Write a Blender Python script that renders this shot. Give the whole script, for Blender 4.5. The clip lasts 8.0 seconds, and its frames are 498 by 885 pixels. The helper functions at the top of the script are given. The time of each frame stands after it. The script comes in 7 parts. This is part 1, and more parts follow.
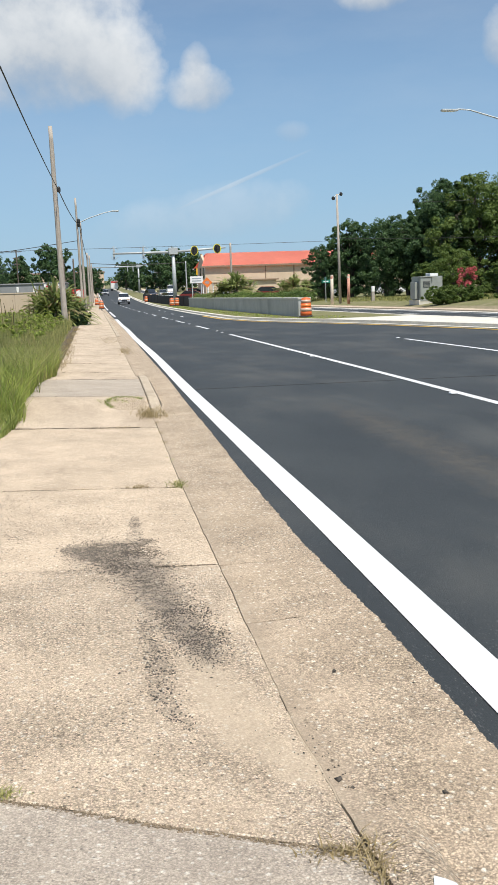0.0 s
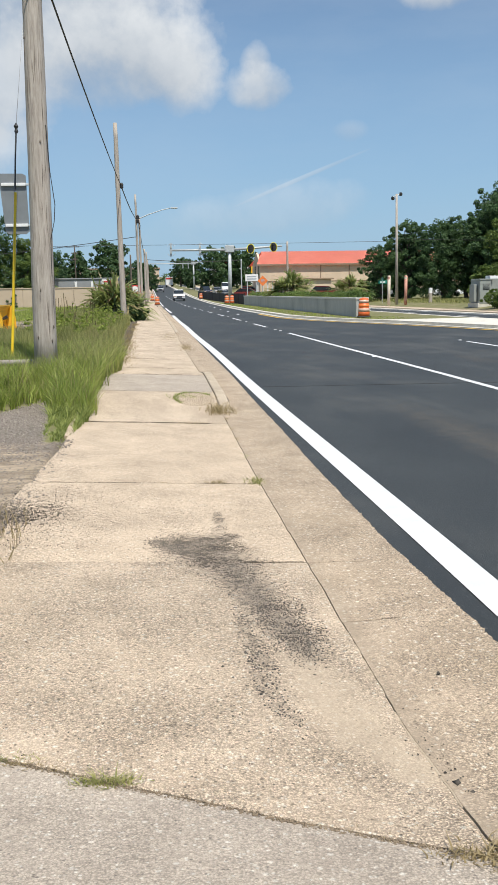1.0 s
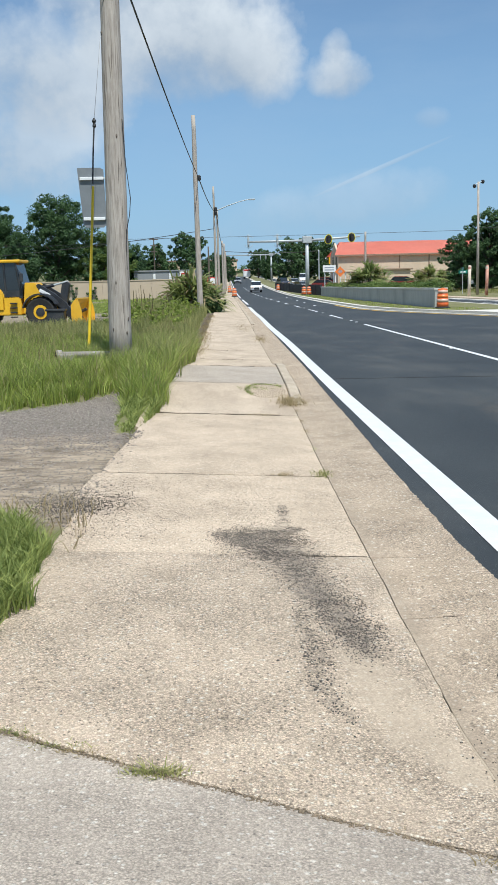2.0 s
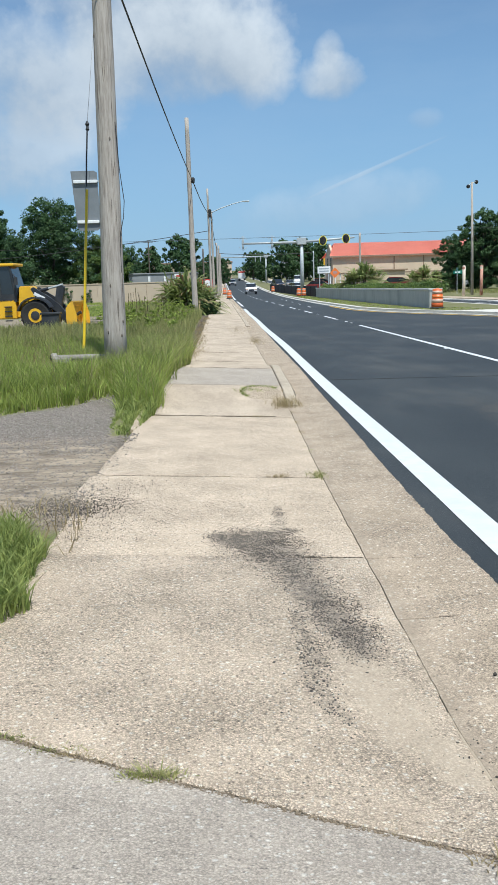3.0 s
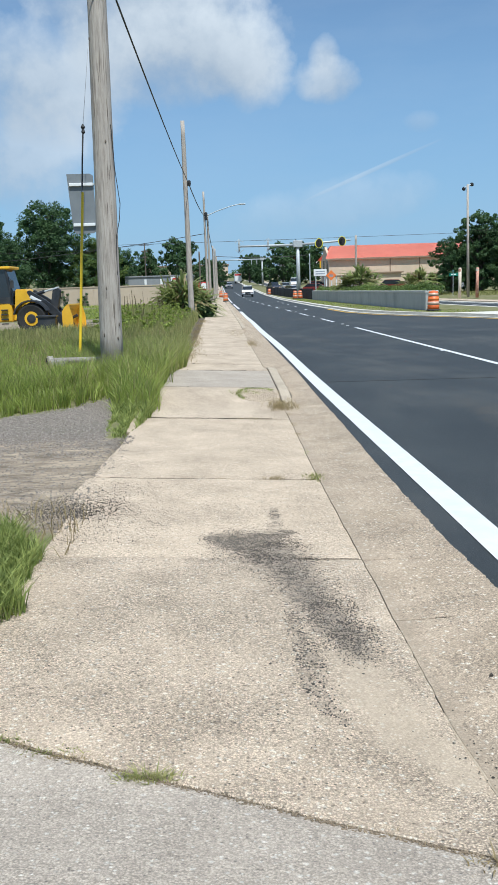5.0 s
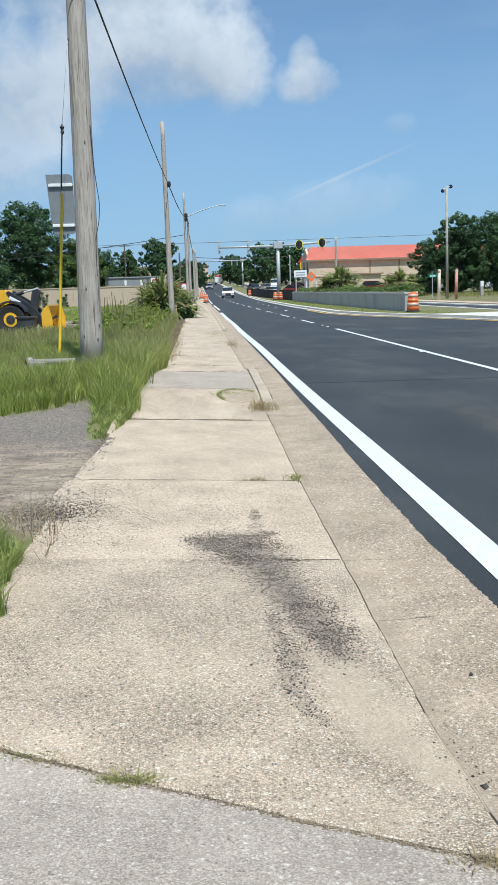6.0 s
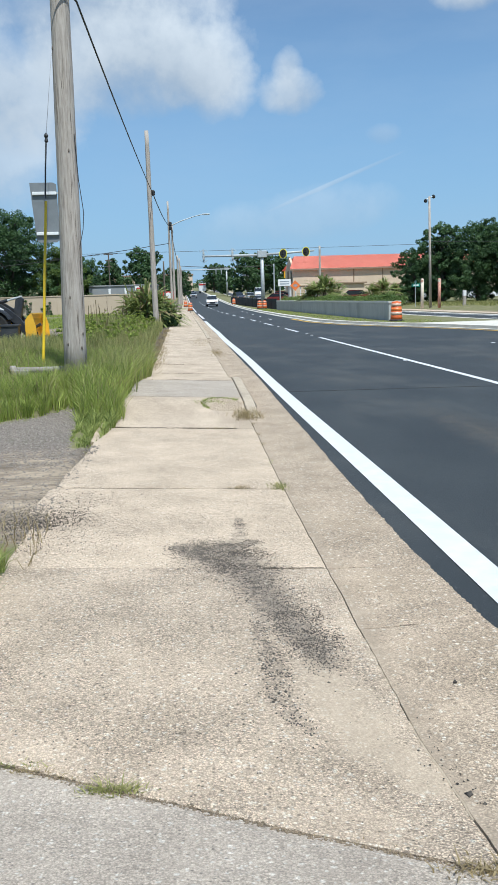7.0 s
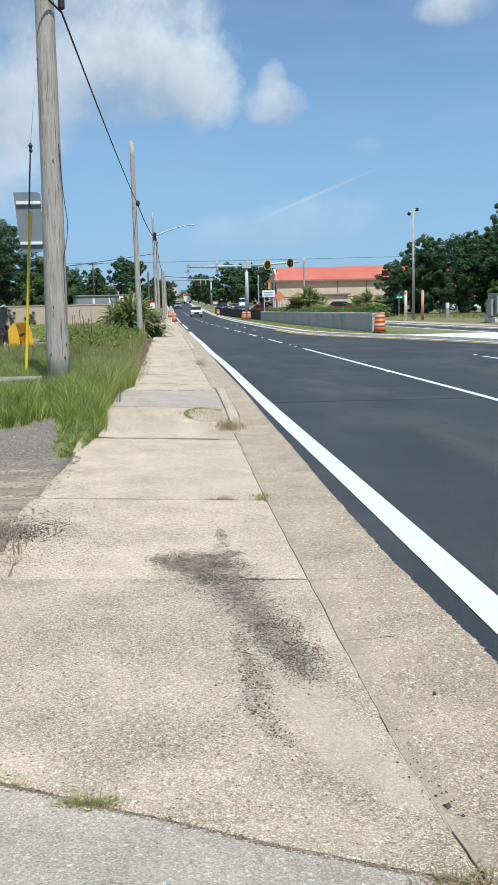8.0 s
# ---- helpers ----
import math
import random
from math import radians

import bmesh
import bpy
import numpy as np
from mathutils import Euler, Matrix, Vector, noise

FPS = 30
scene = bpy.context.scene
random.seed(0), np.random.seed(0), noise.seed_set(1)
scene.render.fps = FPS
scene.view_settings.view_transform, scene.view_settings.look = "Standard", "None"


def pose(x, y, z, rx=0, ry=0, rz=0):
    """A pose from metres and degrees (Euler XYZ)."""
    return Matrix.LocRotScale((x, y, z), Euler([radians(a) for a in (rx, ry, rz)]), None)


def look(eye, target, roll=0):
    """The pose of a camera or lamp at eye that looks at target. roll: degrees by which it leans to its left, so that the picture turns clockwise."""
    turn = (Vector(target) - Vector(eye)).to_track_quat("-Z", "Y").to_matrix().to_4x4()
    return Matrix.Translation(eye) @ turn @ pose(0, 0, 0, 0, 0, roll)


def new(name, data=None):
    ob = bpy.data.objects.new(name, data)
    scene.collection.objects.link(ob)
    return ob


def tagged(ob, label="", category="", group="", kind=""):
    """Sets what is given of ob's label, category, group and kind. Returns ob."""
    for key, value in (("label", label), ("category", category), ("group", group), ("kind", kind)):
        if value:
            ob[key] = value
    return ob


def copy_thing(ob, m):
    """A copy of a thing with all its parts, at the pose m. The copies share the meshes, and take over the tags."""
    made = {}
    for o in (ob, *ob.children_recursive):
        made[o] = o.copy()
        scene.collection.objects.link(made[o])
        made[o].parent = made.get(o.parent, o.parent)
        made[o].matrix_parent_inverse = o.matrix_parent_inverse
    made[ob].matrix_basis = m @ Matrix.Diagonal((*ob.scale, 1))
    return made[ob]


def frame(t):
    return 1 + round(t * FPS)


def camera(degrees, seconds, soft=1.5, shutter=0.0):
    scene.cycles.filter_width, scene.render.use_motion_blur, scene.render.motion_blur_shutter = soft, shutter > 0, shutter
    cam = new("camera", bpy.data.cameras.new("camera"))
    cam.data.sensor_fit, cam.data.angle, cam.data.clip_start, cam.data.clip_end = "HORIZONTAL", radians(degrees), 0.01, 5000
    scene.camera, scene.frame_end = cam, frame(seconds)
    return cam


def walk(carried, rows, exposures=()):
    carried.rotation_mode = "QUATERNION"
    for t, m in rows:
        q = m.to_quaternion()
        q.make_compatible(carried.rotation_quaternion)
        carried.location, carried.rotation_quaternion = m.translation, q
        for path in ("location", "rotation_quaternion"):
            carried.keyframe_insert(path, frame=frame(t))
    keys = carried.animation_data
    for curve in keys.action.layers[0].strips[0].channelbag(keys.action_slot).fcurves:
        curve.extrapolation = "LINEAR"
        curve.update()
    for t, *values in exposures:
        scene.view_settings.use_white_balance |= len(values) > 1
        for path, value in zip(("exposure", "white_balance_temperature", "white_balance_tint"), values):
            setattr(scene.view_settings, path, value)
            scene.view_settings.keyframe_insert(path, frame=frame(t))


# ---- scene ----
cam = camera(32.0, 8.0, soft=1.0)
PATH = [
    (0, (0.184, -0.051, 1.511), (0.514, 1.892, 1.170), -2.12),
    (0.5, (-0.016, -0.032, 1.511), (0.251, 1.924, 1.191), -1.70),
    (1, (-0.058, -0.019, 1.510), (0.161, 1.939, 1.169), -0.97),
    (1.5, (0.000, 0.000, 1.510), (0.047, 1.967, 1.153), -1.00),
    (3, (0.028, 0.003, 1.509), (0.080, 1.971, 1.156), -1.79),
    (3.5, (0.025, -0.003, 1.509), (0.077, 1.965, 1.159), -1.74),
    (4, (0.025, -0.008, 1.510), (0.082, 1.960, 1.160), -1.82),
    (5.5, (0.035, 0.007, 1.501), (0.098, 1.975, 1.155), -2.01),
    (6, (0.034, 0.002, 1.504), (0.138, 1.969, 1.158), -1.84),
    (6.5, (0.036, 0.002, 1.503), (0.155, 1.970, 1.167), -1.83),
    (7, (0.033, -0.000, 1.504), (0.174, 1.968, 1.176), -1.69),
    (7.5, (0.031, 0.003, 1.504), (0.184, 1.971, 1.181), -1.46),
    (8, (0.044, -0.006, 1.508), (0.223, 1.962, 1.203), -1.29),
]
# (seconds, stops, kelvin, tint): the camera's white balance cools after the first seconds
EXPOSURES = [(0.0, 0.43, 6550, 8), (1.0, 0.38, 6500, 8), (1.7, 0.36, 6150, 6), (2.8, 0.32, 5900, 4), (8.0, 0.36, 5810, 4)]
walk(cam, [(t, look(eye, target, roll)) for t, eye, target, roll in PATH], EXPOSURES)

# ---- world and sun ----
SUN_EL, SUN_AZ = radians(64), radians(163)          # azimuth clockwise from +y
sun_dir = Vector((math.sin(SUN_AZ) * math.cos(SUN_EL), math.cos(SUN_AZ) * math.cos(SUN_EL), math.sin(SUN_EL)))
sun = new("sun", bpy.data.lights.new("sun", "SUN"))
sun.data.energy, sun.data.angle, sun.data.color = 4.5, radians(0.53), (1.0, 0.95, 0.87)
sun.matrix_world = look(sun_dir * 50, (0, 0, 0))


def link_nodes(tree):
    nodes, links = tree.nodes, tree.links

    def node(kind, **values):
        n = nodes.new(kind)
        for key, value in values.items():
            if key in n.inputs:
                n.inputs[key].default_value = value
            else:
                setattr(n, key, value)
        return n
    return node, links


def make_world():
    w = bpy.data.worlds.new("sky")
    scene.world = w
    w.use_nodes = True
    w.node_tree.nodes.clear()
    node, links = link_nodes(w.node_tree)
    out, back = node("ShaderNodeOutputWorld"), node("ShaderNodeBackground", Strength=0.088)
    sky = node("ShaderNodeTexSky", sky_type="NISHITA", sun_disc=False, sun_elevation=SUN_EL, sun_rotation=SUN_AZ,
               altitude=0.0, air_density=1.0, dust_density=0.15, ozone_density=2.0)
    co = node("ShaderNodeTexCoord")
    # clouds: soft lumps in given directions, broken up by noise
    big = node("ShaderNodeTexNoise", Scale=9.0, Detail=7.0, Roughness=0.55)
    fine = node("ShaderNodeTexNoise", Scale=30.0, Detail=5.0, Roughness=0.6)
    links.new(co.outputs["Generated"], big.inputs["Vector"])
    links.new(co.outputs["Generated"], fine.inputs["Vector"])

    def math_node(op, a, b=None, clamp=False):
        n = node("ShaderNodeMath", operation=op, use_clamp=clamp)
        for i, v in enumerate((a, b)):
            if v is None:
                continue
            if isinstance(v, (int, float)):
                n.inputs[i].default_value = v
            else:
                links.new(v, n.inputs[i])
        return n.outputs[0]

    rough = math_node("ADD", math_node("MULTIPLY", math_node("SUBTRACT", big.outputs["Fac"], 0.5), 3.4),
                      math_node("MULTIPLY", math_node("SUBTRACT", fine.outputs["Fac"], 0.5), 1.1))
    # thin high haze over the whole dome
    sheet = node("ShaderNodeTexNoise", Scale=3.2, Detail=8.0, Roughness=0.6)
    stretch = node("ShaderNodeMapping")
    stretch.inputs["Scale"].default_value = (1.0, 1.0, 3.5)
    links.new(co.outputs["Generated"], stretch.inputs["Vector"])
    links.new(stretch.outputs["Vector"], sheet.inputs["Vector"])
    ramp = node("ShaderNodeMapRange", **{"From Min": 0.42, "From Max": 0.85, "To Min": 0.0, "To Max": 0.22})
    links.new(sheet.outputs["Fac"], ramp.inputs["Value"])
    veil = node("ShaderNodeMix", data_type="RGBA")
    links.new(ramp.outputs["Result"], veil.inputs[0])
    links.new(sky.outputs["Color"], veil.inputs[6])
    veil.inputs[7].default_value = (6.0, 6.3, 6.7, 1)
    # pale blue haze that thickens towards the horizon
    split = node("ShaderNodeSeparateXYZ")
    links.new(co.outputs["Generated"], split.inputs[0])
    thick = node("ShaderNodeMapRange", **{"From Min": 0.0, "From Max": 0.34, "To Min": 0.85, "To Max": 0.0})
    links.new(split.outputs["Z"], thick.inputs["Value"])
    haze = node("ShaderNodeMix", data_type="RGBA")
    links.new(thick.outputs["Result"], haze.inputs[0])
    links.new(veil.outputs[2], haze.inputs[6])
    haze.inputs[7].default_value = (2.15, 3.85, 6.0, 1)
    colour = haze.outputs[2]
    for (dx, dy, dz), rx, rz, angle, strength, torn in CLOUDS:
        d = Vector((dx, dy, dz)).normalized()
        flat = Vector((d.y, -d.x, 0)).normalized()
        upright = flat.cross(d)
        right = flat * math.cos(radians(angle)) + upright * math.sin(radians(angle))
        up = right.cross(d)
        pair = []
        for axis, size in ((right, rx), (up, rz)):
            dot = node("ShaderNodeVectorMath", operation="DOT_PRODUCT")
            links.new(co.outputs["Generated"], dot.inputs[0])
            dot.inputs[1].default_value = axis
            pair.append(math_node("DIVIDE", dot.outputs["Value"], size))
        ahead = node("ShaderNodeVectorMath", operation="DOT_PRODUCT")
        links.new(co.outputs["Generated"], ahead.inputs[0])
        ahead.inputs[1].default_value = d
        front = math_node("GREATER_THAN", ahead.outputs["Value"], 0.3)
        lump = math_node("SUBTRACT", 1.0, math_node("ADD", math_node("MULTIPLY", pair[0], pair[0]), math_node("MULTIPLY", pair[1], pair[1])))
        lump = math_node("ADD", lump, math_node("MULTIPLY", rough, torn))
        lump = math_node("MULTIPLY", math_node("MULTIPLY", math_node("MULTIPLY", lump, 1.1, True), strength), front)
        # grey underside, bright top
        lit = math_node("ADD", math_node("MULTIPLY", pair[1], 0.5), math_node("ADD", 0.55, math_node("MULTIPLY", rough, 0.45)), True)
        tone = node("ShaderNodeMix", data_type="RGBA")
        tone.inputs[6].default_value = (3.5, 4.0, 4.7, 1)
        tone.inputs[7].default_value = (6.9, 7.1, 7.4, 1)
        links.new(lit, tone.inputs[0])
        over = node("ShaderNodeMix", data_type="RGBA")
        links.new(lump, over.inputs[0])
        links.new(colour, over.inputs[6])
        links.new(tone.outputs[2], over.inputs[7])
        colour = over.outputs[2]
    links.new(colour, back.inputs["Color"])
    links.new(back.outputs["Background"], out.inputs["Surface"])


# direction, half width, half height, tilt, density, how torn
CLOUDS = [
    ((-0.260, 1.0, 0.165), 0.130, 0.075, 0, 0.70, 0.8),
    ((-0.200, 1.0, 0.235), 0.115, 0.065, 0, 0.88, 0.7),
    ((-0.070, 1.0, 0.315), 0.125, 0.070, 0, 0.95, 0.7),
    ((-0.035, 1.0, 0.262), 0.120, 0.062, 0, 1.0, 0.65),
    ((0.030, 1.0, 0.250), 0.062, 0.048, -20, 1.0, 0.65),
    ((0.127, 1.0, 0.247), 0.018, 0.024, 0, 0.7, 0.7),
    ((0.133, 1.0, 0.226), 0.037, 0.025, 0, 0.8, 0.9),
    ((0.232, 1.0, 0.177), 0.022, 0.013, 0, 0.25, 0.7),
    ((0.175, 1.0, 0.125), 0.088, 0.0028, 21, 0.30, 0.22),
    ((0.120, 1.0, 0.085), 0.160, 0.030, 8, 0.22, 0.9),
    ((0.335, 1.0, 0.328), 0.048, 0.020, 0, 0.9, 0.8),
    ((0.480, 1.0, 0.280), 0.022, 0.034, 0, 0.7, 0.8),
    ((-0.900, 0.5, 0.500), 0.300, 0.120, 0, 0.9, 1.0),
    ((0.600, -0.8, 0.600), 0.300, 0.140, 10, 0.9, 1.0),
    ((-0.500, -0.9, 0.400), 0.350, 0.120, 0, 0.9, 1.0),
]
make_world()

# ---- materials ----


def surface(name, dark, light, scale=8.0, rough=0.8, bump=0.2, fine=60.0, metal=0.0, specks=None, blotch=None, coat=0.0, per_piece=0.0, stretch=None, spec=0.5, local=False, grain=0.6, stones=None):
    """Base colour between dark and light by noise at two scales, fine relief; specks: (colour, scale, share); blotch: (colour, scale, amount)."""
    m = bpy.data.materials.new(name)
    m.use_nodes = True
    t = m.node_tree
    t.nodes.clear()
    node, links = link_nodes(t)
    out, bsdf = node("ShaderNodeOutputMaterial"), node("ShaderNodeBsdfPrincipled", Roughness=rough, Metallic=metal)
    bsdf.inputs["Coat Weight"].default_value = coat
    bsdf.inputs["Specular IOR Level"].default_value = spec
    links.new(bsdf.outputs[0], out.inputs[0])
    if local:
        place = node("ShaderNodeTexCoord").outputs["Object"]
    else:
        place = node("ShaderNodeNewGeometry").outputs["Position"]
    if stretch:
        mapping = node("ShaderNodeMapping")
        mapping.inputs["Scale"].default_value = stretch
        links.new(place, mapping.inputs["Vector"])
        place = mapping.outputs["Vector"]
    n1, n2 = node("ShaderNodeTexNoise", Scale=scale, Detail=6.0, Roughness=0.6), node("ShaderNodeTexNoise", Scale=fine, Detail=4.0, Roughness=0.7)
    links.new(place, n1.inputs["Vector"])
    links.new(place, n2.inputs["Vector"])
    add = node("ShaderNodeMath", operation="MULTIPLY_ADD")
    links.new(n2.outputs["Fac"], add.inputs[0])
    add.inputs[1].default_value = grain
    links.new(n1.outputs["Fac"], add.inputs[2])
    span = node("ShaderNodeMapRange", **{"From Min": 0.32 + 0.35 * grain, "From Max": 0.68 + 0.65 * grain})
    links.new(add.outputs[0], span.inputs["Value"])
    mix = node("ShaderNodeMix", data_type="RGBA")
    mix.inputs[6].default_value, mix.inputs[7].default_value = (*dark, 1), (*light, 1)
    links.new(span.outputs["Result"], mix.inputs[0])
    colour = mix.outputs[2]
    if blotch:
        n3 = node("ShaderNodeTexNoise", Scale=blotch[1], Detail=5.0, Roughness=0.65)
        links.new(place, n3.inputs["Vector"])
        r3 = node("ShaderNodeMapRange", **{"From Min": 0.5, "From Max": 0.72, "To Max": blotch[2]})
        links.new(n3.outputs["Fac"], r3.inputs["Value"])
        mb = node("ShaderNodeMix", data_type="RGBA")
        links.new(r3.outputs["Result"], mb.inputs[0])
        links.new(colour, mb.inputs[6])
        mb.inputs[7].default_value = (*blotch[0], 1)
        colour = mb.outputs[2]
    height = n2.outputs["Fac"]
    if specks:
        for speck_colour, speck_scale, share in specks:
            vor = node("ShaderNodeTexVoronoi", Scale=speck_scale)
            links.new(place, vor.inputs["Vector"])
            tell = node("ShaderNodeSeparateColor")
            links.new(vor.outputs["Color"], tell.inputs[0])
            pick = node("ShaderNodeMath", operation="LESS_THAN")
            links.new(tell.outputs[0], pick.inputs[0])
            pick.inputs[1].default_value = share
            close = node("ShaderNodeMapRange", **{"From Min": 0.2, "From Max": 0.55, "To Min": 0.85, "To Max": 0.0})
            links.new(vor.outputs["Distance"], close.inputs["Value"])
            both = node("ShaderNodeMath", operation="MULTIPLY")
            links.new(pick.outputs[0], both.inputs[0])
            links.new(close.outputs["Result"], both.inputs[1])
            ms = node("ShaderNodeMix", data_type="RGBA")
            links.new(both.outputs[0], ms.inputs[0])
            links.new(colour, ms.inputs[6])
            ms.inputs[7].default_value = (*speck_colour, 1)
            colour = ms.outputs[2]
    if stones:
        stone_scale, strength = stones
        cells = node("ShaderNodeTexVoronoi", Scale=stone_scale)
        wob = node("ShaderNodeTexNoise", Scale=stone_scale * 0.7, Detail=2.0)
        links.new(place, wob.inputs["Vector"])
        push = node("ShaderNodeVectorMath", operation="MULTIPLY_ADD")
        links.new(wob.outputs["Color"], push.inputs[0])
        push.inputs[1].default_value = (1.6 / stone_scale,) * 3
        links.new(place, push.inputs[2])
        links.new(push.outputs["Vector"], cells.inputs["Vector"])
        hue = node("ShaderNodeSeparateColor")
        links.new(cells.outputs["Color"], hue.inputs[0])
        tone = node("ShaderNodeMapRange", **{"To Min": 1 - 0.45 * strength, "To Max": 1 + 0.55 * strength})
        links.new(hue.outputs[0], tone.inputs["Value"])
        crevice = node("ShaderNodeMapRange", **{"From Min": 0.35, "From Max": 0.75, "To Min": 1.0, "To Max": 1 - 0.75 * strength})
        links.new(cells.outputs["Distance"], crevice.inputs["Value"])
        prod = node("ShaderNodeMath", operation="MULTIPLY")
        links.new(tone.outputs["Result"], prod.inputs[0])
        links.new(crevice.outputs["Result"], prod.inputs[1])
        bare = node("ShaderNodeTexNoise", Scale=1.7, Detail=5.0, Roughness=0.6)
        links.new(place, bare.inputs["Vector"])
        shown = node("ShaderNodeMapRange", **{"From Min": 0.36, "From Max": 0.60, "To Min": 0.55, "To Max": 1.0})
        links.new(bare.outputs["Fac"], shown.inputs["Value"])
        blend = node("ShaderNodeMix", data_type="FLOAT")
        links.new(shown.outputs["Result"], blend.inputs[0])
        blend.inputs[2].default_value = 1.0
        links.new(prod.outputs[0], blend.inputs[3])
        tint = node("ShaderNodeVectorMath", operation="SCALE")
        links.new(colour, tint.inputs[0])
        links.new(blend.outputs[0], tint.inputs["Scale"])
        colour = tint.outputs["Vector"]
        height = blend.outputs[0]
    if per_piece:
        info = node("ShaderNodeObjectInfo")
        isl = node("ShaderNodeNewGeometry")
        tot = node("ShaderNodeMath", operation="ADD")
        links.new(info.outputs["Random"], tot.inputs[0])
        links.new(isl.outputs["Random Per Island"], tot.inputs[1])
        val = node("ShaderNodeMapRange", **{"From Min": 0.0, "From Max": 2.0, "To Min": 1 - per_piece, "To Max": 1 + per_piece})
        links.new(tot.outputs[0], val.inputs["Value"])
        hsv = node("ShaderNodeHueSaturation")
        links.new(val.outputs["Result"], hsv.inputs["Value"])
        links.new(colour, hsv.inputs["Color"])
        colour = hsv.outputs["Color"]
    links.new(colour, bsdf.inputs["Base Color"])
    if bump:
        b = node("ShaderNodeBump", Strength=bump, Distance=0.01)
        links.new(height, b.inputs["Height"])
        links.new(b.outputs[0], bsdf.inputs["Normal"])
    rv = node("ShaderNodeMapRange", **{"To Min": max(0.02, rough - 0.12), "To Max": min(1.0, rough + 0.12)})
    links.new(n1.outputs["Fac"], rv.inputs["Value"])
    links.new(rv.outputs["Result"], bsdf.inputs["Roughness"])
    m["colour_socket"] = ""
    return m


def stain_over(m, attribute, colour, rough_scale=22.0, amount=0.8, second=None, grain=(1.0, 1.0, 1.0), low=0.92, high=1.14, flatten=0.0):
    """Lays a stain whose shape is stored on the mesh as an attribute over a surface; noise frays its rim and mottles it with a second colour."""
    t = m.node_tree
    node, links = link_nodes(t)
    bsdf = next(n for n in t.nodes if n.type == "BSDF_PRINCIPLED")
    old = bsdf.inputs["Base Color"].links[0].from_socket
    geo, att = node("ShaderNodeNewGeometry"), node("ShaderNodeAttribute", attribute_name=attribute)
    n1 = node("ShaderNodeTexNoise", Scale=rough_scale, Detail=8.0, Roughness=0.75)
    links.new(geo.outputs["Position"], n1.inputs["Vector"])
    add = node("ShaderNodeMath", operation="ADD")
    links.new(att.outputs["Fac"], add.inputs[0])
    links.new(n1.outputs["Fac"], add.inputs[1])
    cut = node("ShaderNodeMapRange", **{"From Min": low, "From Max": high, "To Max": amount})
    links.new(add.outputs[0], cut.inputs["Value"])
    if flatten:                      # what lies over the surface smooths its relief
        relief = next(n for n in t.nodes if n.type == "BUMP")
        ease = node("ShaderNodeMapRange", **{"To Max": relief.inputs["Strength"].default_value * (1 - flatten), "To Min": relief.inputs["Strength"].default_value})
        links.new(cut.outputs["Result"], ease.inputs["Value"])
        links.new(ease.outputs["Result"], relief.inputs["Strength"])
    mix = node("ShaderNodeMix", data_type="RGBA")
    links.new(cut.outputs["Result"], mix.inputs[0])
    links.new(old, mix.inputs[6])
    mix.inputs[7].default_value = (*colour, 1)
    if second:
        squeeze = node("ShaderNodeMapping")
        squeeze.inputs["Scale"].default_value = grain
        links.new(geo.outputs["Position"], squeeze.inputs["Vector"])
        n2 = node("ShaderNodeTexNoise", Scale=1.0, Detail=10.0, Roughness=0.74, Distortion=1.4)
        links.new(squeeze.outputs["Vector"], n2.inputs["Vector"])
        sharp = node("ShaderNodeMapRange", **{"From Min": 0.38, "From Max": 0.64})
        links.new(n2.outputs["Fac"], sharp.inputs["Value"])
        tone = node("ShaderNodeMix", data_type="RGBA")
        links.new(sharp.outputs["Result"], tone.inputs[0])
        tone.inputs[6].default_value, tone.inputs[7].default_value = (*colour, 1), (*second, 1)
        links.new(tone.outputs[2], mix.inputs[7])
    links.new(mix.outputs[2], bsdf.inputs["Base Color"])


def leafy(name, dark, light, rough=0.55, spread=0.35, mottle=0.6):
    """Leaf and blade colour: varies from piece to piece, lets some light through."""
    m = bpy.data.materials.new(name)
    m.use_nodes = True
    t = m.node_tree
    t.nodes.clear()
    node, links = link_nodes(t)
    out, bsdf = node("ShaderNodeOutputMaterial"), node("ShaderNodeBsdfPrincipled", Roughness=rough)
    bsdf.inputs["Specular IOR Level"].default_value = 0.3
    geo, patch = node("ShaderNodeNewGeometry"), node("ShaderNodeTexNoise", Scale=0.6, Detail=3.0)
    links.new(geo.outputs["Position"], patch.inputs["Vector"])
    patch.inputs["Scale"].default_value = mottle
    mixin = node("ShaderNodeMath", operation="MULTIPLY_ADD")
    links.new(geo.outputs["Random Per Island"], mixin.inputs[0])
    mixin.inputs[1].default_value = 0.7
    links.new(patch.outputs["Fac"], mixin.inputs[2])
    span = node("ShaderNodeMapRange", **{"From Min": 0.3, "From Max": 1.3})
    links.new(mixin.outputs[0], span.inputs["Value"])
    mix = node("ShaderNodeMix", data_type="RGBA")
    mix.inputs[6].default_value, mix.inputs[7].default_value = (*dark, 1), (*light, 1)
    links.new(span.outputs["Result"], mix.inputs[0])
    links.new(mix.outputs[2], bsdf.inputs["Base Color"])
    glow = node("ShaderNodeBsdfTranslucent")
    links.new(mix.outputs[2], glow.inputs["Color"])
    both = node("ShaderNodeMixShader", Fac=spread)
    links.new(bsdf.outputs[0], both.inputs[1])
    links.new(glow.outputs[0], both.inputs[2])
    links.new(both.outputs[0], out.inputs[0])
    return m


